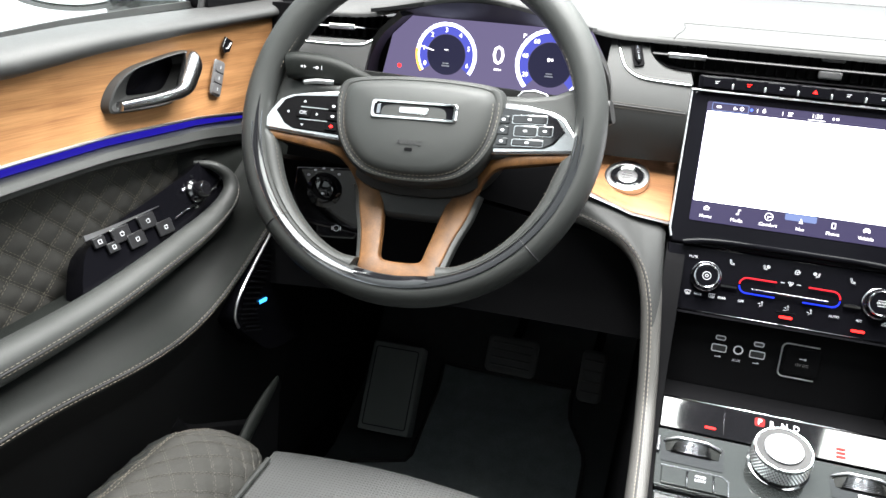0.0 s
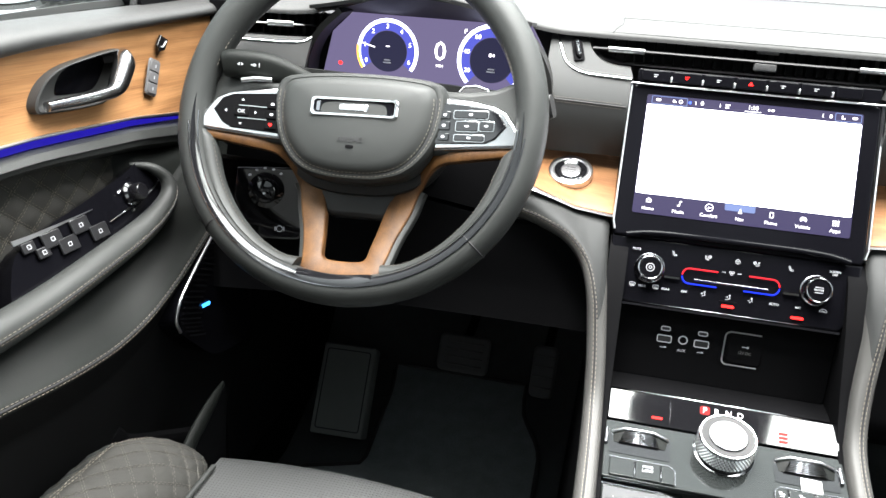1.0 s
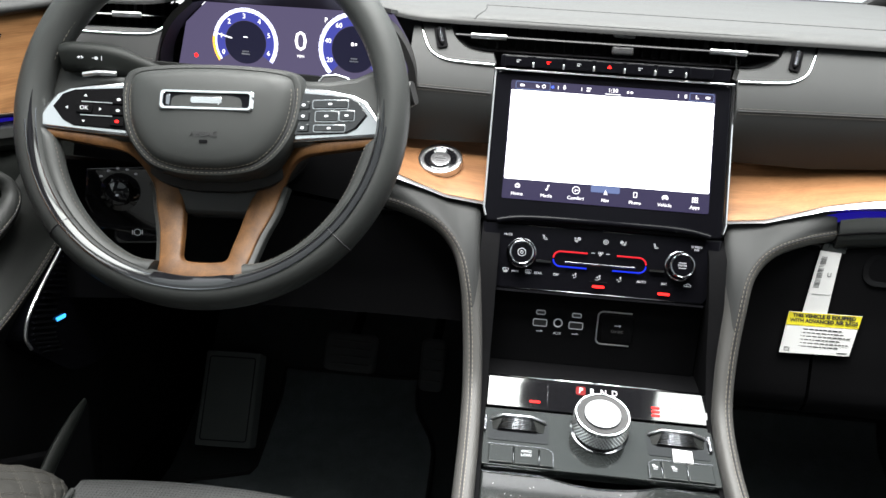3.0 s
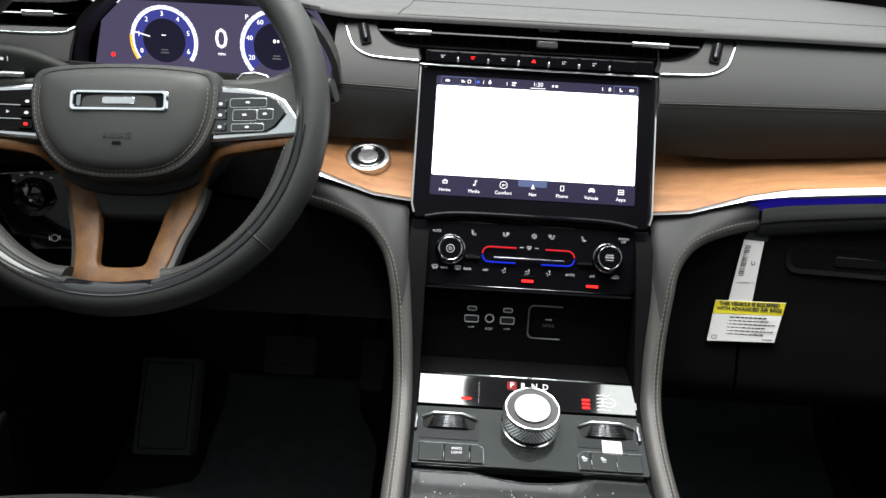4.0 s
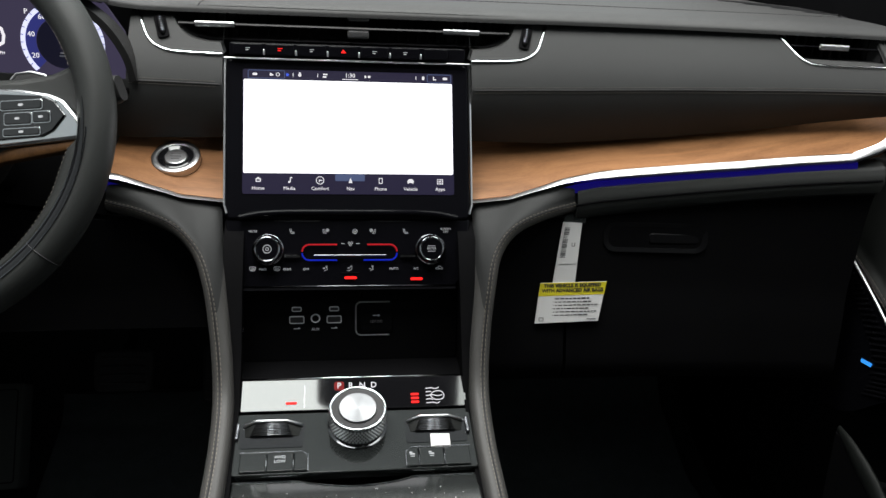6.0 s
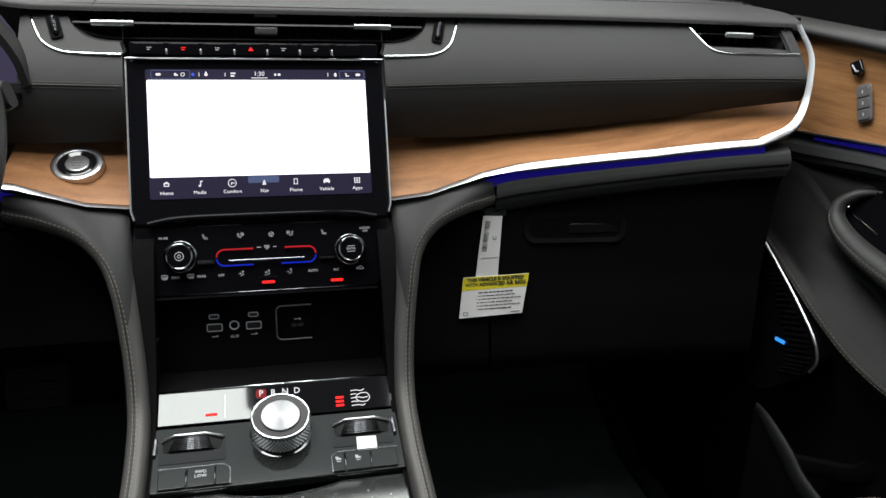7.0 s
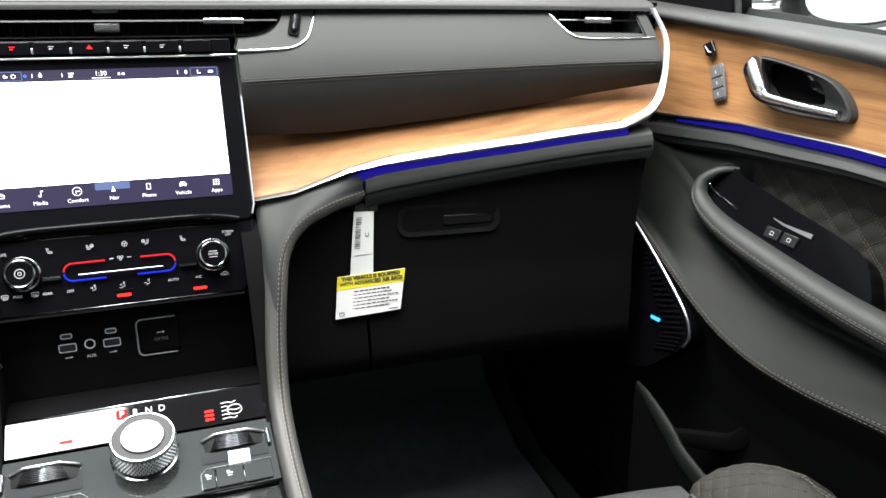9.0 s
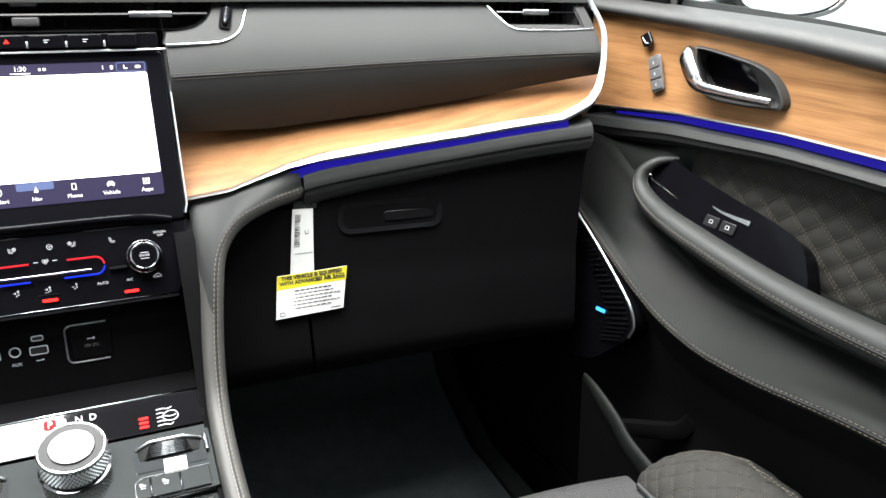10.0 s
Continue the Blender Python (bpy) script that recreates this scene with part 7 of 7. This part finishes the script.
lathe(bm, RM, [(0.0262, 0.0285), (0.0260, 0.0292), (0.0195, 0.0284), (0.0190, 0.0270)], 48)
part("shifter_glass_ring", bm, DARK, sh, "dark recessed ring round the cap")
bm = bmesh.new()
sweep(bm, [RM @ Vector((0.0276 * math.cos(a), 0.0276 * math.sin(a), 0.0284)) for a in [2 * math.pi * i / 64 for i in range(64)]], ring(0.0014, 10), up=RM.to_3x3() @ Vector((0, 0, 1)), closed=True)
part("chrome_ring", bm, CHROME, sh, "polished ring round the top of the grip")
bm = bmesh.new()
disc(bm, RM, 0.0192, 0.004, 0.0008, 64, 0.0265)
BRUSH = bpy.data.materials.new("spun_aluminium")
BRUSH.use_nodes = True
b_ = BRUSH.node_tree.nodes["Principled BSDF"]
b_.inputs["Base Color"].default_value = (0.25, 0.25, 0.26, 1)
b_.inputs["Metallic"].default_value, b_.inputs["Roughness"].default_value = 1.0, 0.30
b_.inputs["Anisotropic"].default_value = 0.85
tg = BRUSH.node_tree.nodes.new("ShaderNodeTangent")
tg.direction_type, tg.axis = "RADIAL", "Z"
BRUSH.node_tree.links.new(tg.outputs[0], b_.inputs["Tangent"])
cap_ob = part("shifter_cap", bm, BRUSH, sh, "spun aluminium cap")
# the cap turns about its own axis
cap_ob.data.transform(RM.inverted())
cap_ob.matrix_basis = RM

# toggles
for x0, k in ((-0.076, -1), (0.0825, 1)):
    m = PANEL @ Matrix.Translation((x0, 0.0135, 0))
    # flat black plate: the toggle's shadow drawn as a dark surface
    bm = bmesh.new()
    plate(bm, rrect(0.060, 0.028, 0.002, 2, 0, -0.005), m, 0.0006)
    shade_plate = part("toggle_shade", bm, PIANO, panel)
    bm = bmesh.new()
    sec = [(-0.027, 0.0), (-0.016, 0.010), (0.013, 0.010), (0.027, 0.0)]
    loft(bm, [[m @ Vector((x * s_, y, z * q + 0.0005)) for x, z in sec] for y, s_, q in ((-0.0060, 0.96, 0.20), (0.001, 1.0, 0.62), (0.006, 1.0, 0.72), (0.010, 0.9, 0.55))])
    tog = part("toggle", bm, DOOR_SKIN, shade_plate, "ribbed toggle with a silver edge")
    bm = bmesh.new()
    sweep(bm, [m @ Vector((x, 0.0065, z + 0.001)) for x, z in ((-0.0275, 0.0), (-0.0265, 0.0015), (-0.0165, 0.0072), (-0.0155, 0.0076), (0.0125, 0.0076), (0.0135, 0.0072), (0.0265, 0.0015), (0.0275, 0.0))], ring(0.0017, 10), up=PANEL.to_3x3() @ Vector((0, 1, 0)))
    part("toggle_edge", bm, SATIN, tog)
    for j in range(8):
        y = -0.0055 + j * 0.0014
        hgt = interp(y, [-0.0060, 0.001, 0.006], [0.0026, 0.0068, 0.0078])
        bm = bmesh.new()
        sweep(bm, [m @ Vector((x * interp(y, [-0.0085, 0.006], [1.5, 1.0]), y, hgt)) for x in (-0.015, 0.0135)], ring(0.00045, 5))
        part("rib", bm, SMOKED, tog)
    # edge fillets at the panel's flank
    bm = bmesh.new()
    plate(bm, rrect(0.004, 0.02, 0.0015, 2, -0.0335 if k < 0 else 0.0315, 0.0), m, 0.004, 0.0015)
    part("flank_trim", bm, SMOKED, panel)
# key groups
for xs, words in (((-0.105, -0.080, -0.055, -0.0415), {1: "4WD\nLOW"}), ((0.0505, 0.0630, 0.0875, 0.113), {})):
    for i in range(3):
        x0, x1 = xs[i], xs[i + 1]
        bm = bmesh.new()
        plate(bm, rrect(x1 - x0 - 0.0012, 0.0205, 0.0015, 2, (x0 + x1) / 2, -0.0232), PANEL, 0.0022, 0.0008)
        key = part("console_key", bm, SMOKE, panel)
        if i in words:
            part("key_word", lettering(words[i], 0.0046, PANEL @ Matrix.Translation(((x0 + x1) / 2, -0.0205, 0.0024))), GREYINK, key)
        elif xs[0] > 0 and i < 2:
            glyph(key, PANEL @ Matrix.Translation(((x0 + x1) / 2, -0.0205, 0.0023)), [(0, 0, 5 * U, 1.4 * U), (-1.4 * U, 2 * U, 3 * U, 1.2 * U), (0, -2.6 * U, 4 * U, 0.7 * U)], GREYINK)
    bm = bmesh.new()
    edge = [(xs[0], -0.0120), (xs[-1] - 0.006, -0.0120), (xs[-1], -0.017), (xs[-1], -0.034)] if xs[0] < 0 else [(xs[-1], -0.0120), (xs[0] + 0.006, -0.0120), (xs[0], -0.017), (xs[0], -0.034)]
    sweep(bm, [PANEL @ Vector((x, y, 0.0022)) for x, y in edge], ring(0.0005, 6), up=PANEL.to_3x3() @ Vector((0, 0, 1)))
    part("key_edge", bm, SMOKED, panel)
    for x in xs[1:3]:
        bm = bmesh.new()
        sweep(bm, [PANEL @ Vector((x, y, 0.0022)) for y in (-0.0125, -0.035)], ring(0.0004, 6), up=PANEL.to_3x3() @ Vector((0, 0, 1)))
        part("key_edge", bm, SMOKED, panel)
bm = bmesh.new()
plate(bm, rrect(0.019, 0.0165, 0.0005, 1, 0.0855, -0.0015), PANEL @ Matrix.Rotation(radians(-2), 4, "Z"), 0.0003, 0, 0.001)
tagged(part("sticker", bm, CARD, None), "small square white paper sticker on the shifter panel", "sticker")

# storage lid with a curved front edge
bm = bmesh.new()
LID = tilted(-0.172, 0.3835, 8)
front = [(x, 0.004 - 0.010 * max(0, 1 - (abs(x - 0.004) / 0.055) ** 2)) for x in steps(-0.110, 0.118, 30)]
plate(bm, [(x, y) for x, y in front][::-1] + [(-0.110, -0.19), (0.118, -0.19)], LID, 0.010, 0.002, -0.010)
lid = part("storage_lid", bm, SMOKE, console, "gloss dark storage lid with dust specks")
bm = bmesh.new()
sweep(bm, [LID @ Vector((x, y + 0.001, -0.001)) for x, y in front], ring(0.0008, 6))
part("chrome_edge", bm, CHROME, lid)
bm = bmesh.new()
rs = random.Random(5)
for i in range(90):
    x, y, r = rs.uniform(-0.10, 0.11), -rs.uniform(0.004, 0.05), rs.uniform(0.0002, 0.0005)
    disc(bm, LID @ Matrix.Translation((x, y - 0.006, 0)), r, 0.0002, 0, 6)
tagged(part("dust", bm, CARD, lid, "pale dust specks"), kind="stuff")
bm = bmesh.new()
plate(bm, rrect(0.25, 0.34, 0.02, 3, 0, -0.54), Matrix.Identity(4), 0.05, 0.02, 0.30)
part("armrest_lid", bm, LEATHER, console, "black leather armrest lid")
bm = bmesh.new()
plate(bm, rrect(0.26, 0.62, 0.01, 2, 0, -0.36), Matrix.Identity(4), 0.33, 0.0, 0.0)
part("console_core", bm, DARK, console)
bm = bmesh.new()
plate(bm, rrect(0.24, 0.09, 0.004, 2, 0.0, 0.004), tilted(-0.020, 0.4235, 3), 0.004, 0.001, -0.004)
part("tray", bm, GRAIN, console, "black rubber tray under the screen")
for side in (-1, 1):
    bm = bmesh.new()
    loft(bm, [[(side * x, y, z) for y, z in ((0.03, 0.42), (-0.066, 0.42), (-0.066, 0.437), (-0.050, 0.455), (-0.024, 0.480), (0.03, 0.50))] for x in (0.119, 0.128)])
    part("tray_wall", bm, GRAIN, console)

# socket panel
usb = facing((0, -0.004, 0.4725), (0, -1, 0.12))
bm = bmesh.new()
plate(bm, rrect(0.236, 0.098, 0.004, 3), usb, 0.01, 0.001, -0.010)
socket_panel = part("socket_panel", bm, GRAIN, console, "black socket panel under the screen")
for x0 in (-0.0575, -0.0175):
    for dy, w_, h_ in ((0.0105, 0.0105, 0.0052), (-0.0015, 0.0160, 0.0085)):
        bm = bmesh.new()
        o_, i_ = rrect(w_, h_, 0.0018, 3, x0, dy), rrect(w_ - 0.0018, h_ - 0.0018, 0.0012, 3, x0, dy)
        loft(bm, [[usb @ Vector((*q, h)) for q in o] for o, h in ((o_, 0), (o_, 0.0007), (i_, 0.0007), (i_, -0.004))])
        port = part("usb_port", bm, GREYINK, socket_panel, "pale-rimmed usb socket")
        bm = bmesh.new()
        plate(bm, i_, usb, 0.0005)
        part("port_well", bm, DARK, port)
    glyph(socket_panel, usb @ Matrix.Translation((x0, -0.0115, 0.0001)), [(0, 0, 7 * U, 0.7 * U), (2 * U, 0.8 * U, 2 * U, 0.7 * U)], GREYINK)
bm = bmesh.new()
sweep(bm, [usb @ Vector((-0.0375 + 0.0045 * math.cos(a), 0.0 + 0.0045 * math.sin(a), 0.0006)) for a in [2 * math.pi * i / 20 for i in range(20)]], ring(0.0007, 6), up=(0, -1, 0), closed=True)
part("audio_jack", bm, GREYINK, socket_panel, "round audio socket")
part("key_word", lettering("AUX", 0.0042, usb @ Matrix.Translation((-0.0375, -0.0125, 0.0002))), GREYINK, socket_panel)
bm = bmesh.new()
o_ = rrect(0.042, 0.038, 0.006, 5, 0.027, -0.001)
half_ = [q for q in o_ if q[0] < 0.032]
half_ = sorted([q for q in half_ if q[1] > 0], key=lambda q: -q[0]) + sorted([q for q in half_ if q[1] <= 0], key=lambda q: q[0])
half_ = [(0.043, 0.018)] + half_ + [(0.043, -0.020)]
sweep(bm, [usb @ Vector((*q, 0.0006)) for q in half_], ring(0.0009, 6), up=(0, -1, 0))
part("socket_frame", bm, SATIN, socket_panel, "silver bracket round the power socket")
bm = bmesh.new()
plate(bm, rrect(0.036, 0.032, 0.004, 4, 0.028, -0.001), usb, 0.002, 0.0008)
flap = part("power_socket_cover", bm, GRAIN, socket_panel)
glyph(flap, usb @ Matrix.Translation((0.028, 0.003, 0.0021)), [(0, 0, 7 * U, 0.8 * U), (2.6 * U, 0, 2 * U, 2.4 * U)], GREYINK)
part("key_word", lettering("12V DC", 0.0042, usb @ Matrix.Translation((0.028, -0.004, 0.0022))), KEYGREY, flap)
bm = bmesh.new()
lathe(bm, facing((-0.117, -0.022, 0.470), (0.5, -0.8, 0.3)), [(0.006, 0), (0.006, 0.003), (0.004, 0.005), (0.0005, 0.005)], 16)
part("trim_screw", bm, SMOKED, console)

# ---- airbag notice that hangs from the glovebox seam ----
tag = thing("airbag_notice", (0.25, 0.01, 0.46), "yellow and white airbag notice tag hanging on the glovebox", "tag")


def on_box(x, z, h=0.0):
    return Vector((x, lower_y(z) + lower_bow(x, z) - 0.003 - h, z))


def sheet(name, corners, mat, parent, h0, h1, label=""):
    """A thin card: corners (x, z) that lie on the glovebox face."""
    bm = bmesh.new()
    (x0, z0), (x1, z1), (x2, z2), (x3, z3) = corners
    rows_ = []
    for v in steps(0, 1, 6):
        a = (x0 + (x3 - x0) * v, z0 + (z3 - z0) * v)
        b = (x1 + (x2 - x1) * v, z1 + (z2 - z1) * v)
        rows_.append((on_box(*a, h0), on_box(*b, h0), on_box(*b, h1), on_box(*a, h1)))
    loft(bm, rows_)
    return part(name, bm, mat, parent, label)


strap = sheet("strap", [(0.2385, 0.5735), (0.2605, 0.5725), (0.2555, 0.5020), (0.2295, 0.5025)], CARD, tag, 0.0, 0.0008, "white paper strap with a barcode")
card = sheet("card", [(0.2150, 0.5040), (0.2925, 0.5060), (0.2830, 0.4625), (0.2085, 0.4600)], CARD, tag, 0.0012, 0.0020, "white printed card")
sheet("yellow_band", [(0.2150, 0.5040), (0.2925, 0.5060), (0.2898, 0.4920), (0.2129, 0.4898)], YELLOW, card, 0.0020, 0.0023, "yellow warning band")
TX = Vector((0.0775, 0, 0.0021)).normalized()


def tag_plane(u, v, h=0.0032):
    """A place on the card: u across, v down, both 0 to 1."""
    x = 0.2150 + 0.0775 * u - (0.0065 + 0.003 * u) * v
    z = 0.5040 + 0.002 * u - 0.044 * v
    n = Vector((-0.036, -1, 0.27))
    return facing(on_box(x, z, h), n, Vector((0, 0, 1)) + TX * 0.0) @ Matrix.Rotation(radians(1.8), 4, "Z")


part("notice_words", lettering("THIS VEHICLE IS EQUIPPED\nWITH ADVANCED AIR BAGS", 0.0056, tag_plane(0.5, 0.135), 0.0001, bold=0.00022), INK, card, "black notice lettering")
for r_ in range(6):
    rs = random.Random(r_)
    v = 0.405 + r_ * 0.082
    x, words_ = (-0.019 if r_ == 0 else -0.0345), []
    while x < (0.020 if r_ == 0 else 0.033 - 0.012 * (r_ % 2)):
        w_ = rs.uniform(0.0022, 0.0062)
        words_.append((x + w_ / 2, 0, w_, 0.0015 if r_ == 0 else 0.0011))
        x += w_ + 0.0009
    glyph(card, tag_plane(0.5, v, 0.0022), words_, INK, "text_bar")
glyph(card, tag_plane(0.09, 0.90, 0.0022), [(0, 0.0018, 0.005, 0.0005), (0, -0.0018, 0.005, 0.0005), (0.0025, 0, 0.0005, 0.004), (-0.0025, 0, 0.0005, 0.004)], INK, "text_bar")
glyph(card, tag_plane(0.88, 0.93, 0.0022), [(0, 0, 0.011, 0.0008)], INK, "text_bar")
bm = bmesh.new()
rs = random.Random(9)
z = 0.567
while z > 0.532:
    h_ = rs.choice((0.0004, 0.0007, 0.0011))
    k_ = (0.5735 - z) / 0.07
    a = on_box(0.2415 - 0.009 * k_, z, 0.0009)
    bm2 = [a, a + Vector((0.0062, 0, 0)), a + Vector((0.0062, 0, -h_)), a + Vector((0, 0, -h_))]
    loft(bm, [bm2, [q + Vector((0, -0.0002, 0)) for q in bm2]])
    z -= h_ + rs.choice((0.0004, 0.0008))
tagged(part("barcode", bm, INK, strap, "black barcode"), kind="stuff")
glyph(strap, facing(on_box(0.2515, 0.5480, 0.0009), (0, -1, 0.2)), [(0, -0.002, 0.0035, 0.0007), (-0.0016, 0, 0.0006, 0.004), (0.0016, 0, 0.0006, 0.004)], INK, "text_bar")
glyph(strap, facing(on_box(0.246, 0.5255, 0.0009), (0, -1, 0.2)), [(0, 0, 0.020, 0.0003), (0.006, 0.022, 0.0008, 0.014)], INK, "text_bar")
bm = bmesh.new()
loft(bm, [[on_box(0.2415, 0.5815, h) + Vector((0, 0.002, 0)), on_box(0.2665, 0.5825, h) + Vector((0, 0.002, 0)), on_box(0.2640, 0.5725, h), on_box(0.2390, 0.5735, h)] for h in (0.0, 0.001)])
part("clear_tape", bm, SMOKE, tag)

# ---- footwell ----
def floor_z(y):
    return interp(y, FLOOR_Y, FLOOR_Z)


def floor_mat(left, right, y_near, y_far, label):
    """A carpet mat that climbs the toe board: left and right edge, each as a function of y, and a bound rim."""
    ys_ = steps(y_near, y_far, 34)
    bm = bmesh.new()
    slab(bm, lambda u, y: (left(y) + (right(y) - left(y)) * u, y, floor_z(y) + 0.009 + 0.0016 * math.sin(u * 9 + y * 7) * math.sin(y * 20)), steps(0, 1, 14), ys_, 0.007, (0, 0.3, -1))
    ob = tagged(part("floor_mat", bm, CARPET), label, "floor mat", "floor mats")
    bm = bmesh.new()
    far = [(left(y_far) + (right(y_far) - left(y_far)) * u, y_far) for u in steps(0, 1, 10)[1:-1]]
    rim_ = [(left(y), y) for y in ys_] + far + [(right(y), y) for y in ys_[::-1]]
    sweep(bm, [(x, y, floor_z(y) + 0.009) for x, y in rim_], ring(0.0042, 8))
    part("edge_binding", bm, RUBBER, ob)


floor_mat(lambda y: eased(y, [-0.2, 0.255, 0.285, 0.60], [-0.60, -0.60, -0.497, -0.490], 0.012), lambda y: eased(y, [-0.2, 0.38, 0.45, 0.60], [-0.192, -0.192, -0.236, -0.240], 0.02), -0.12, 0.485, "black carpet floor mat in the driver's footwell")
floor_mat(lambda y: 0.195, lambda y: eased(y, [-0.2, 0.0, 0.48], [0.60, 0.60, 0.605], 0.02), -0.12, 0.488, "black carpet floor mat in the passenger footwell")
fr = facing((-0.545, 0.315, 0.135), (0.05, -0.85, 0.55))
bm = bmesh.new()
plate(bm, rrect(0.094, 0.160, 0.004, 3), fr, 0.045, 0.003, -0.045)
rest = tagged(part("foot_rest", bm, FOOTGREY), "grey-black rubber driver's foot rest", "foot rest")
bm = bmesh.new()
loop = [fr @ Vector((*q, 0.0005)) for q in rrect(0.078, 0.140, 0.004, 3)]
sweep(bm, loop, ring(0.0010, 6), up=fr.to_3x3() @ Vector((0, 0, 1)), closed=True)
part("rest_rib", bm, RUBBER, rest)


def pedal(name, at, w_, h_, label):
    p = thing(name, at, label, "pedal", "pedals")
    m = facing(at, (0, -0.88, 0.47))
    bm = bmesh.new()
    plate(bm, rrect(w_, h_, 0.01, 4), m, 0.014, 0.005, -0.014)
    pad = part("pad", bm, PEDAL, p)
    for k in range(4):
        bm = bmesh.new()
        sweep(bm, [m @ Vector((x, -h_ * 0.3 + k * h_ * 0.2, 0.0005)) for x in (-w_ * 0.38, w_ * 0.38)], ring(0.0014, 6))
        part("tread", bm, PEDAL, pad)
    bm = bmesh.new()
    sweep(bm, spline([m @ Vector((0, h_ * 0.3, -0.01)), m @ Vector((0.005, h_ * 0.5 + 0.05, -0.05)), (at[0], at[1] + 0.10, 0.45)], 5), ring(0.008, 8))
    part("lever", bm, GRAIN, p)
    return p


pedal("brake_pedal", (-0.333, 0.30, 0.252), 0.085, 0.062, "black rubber brake pedal")
pedal("accelerator_pedal", (-0.200, 0.31, 0.238), 0.040, 0.085, "slim black accelerator pedal")
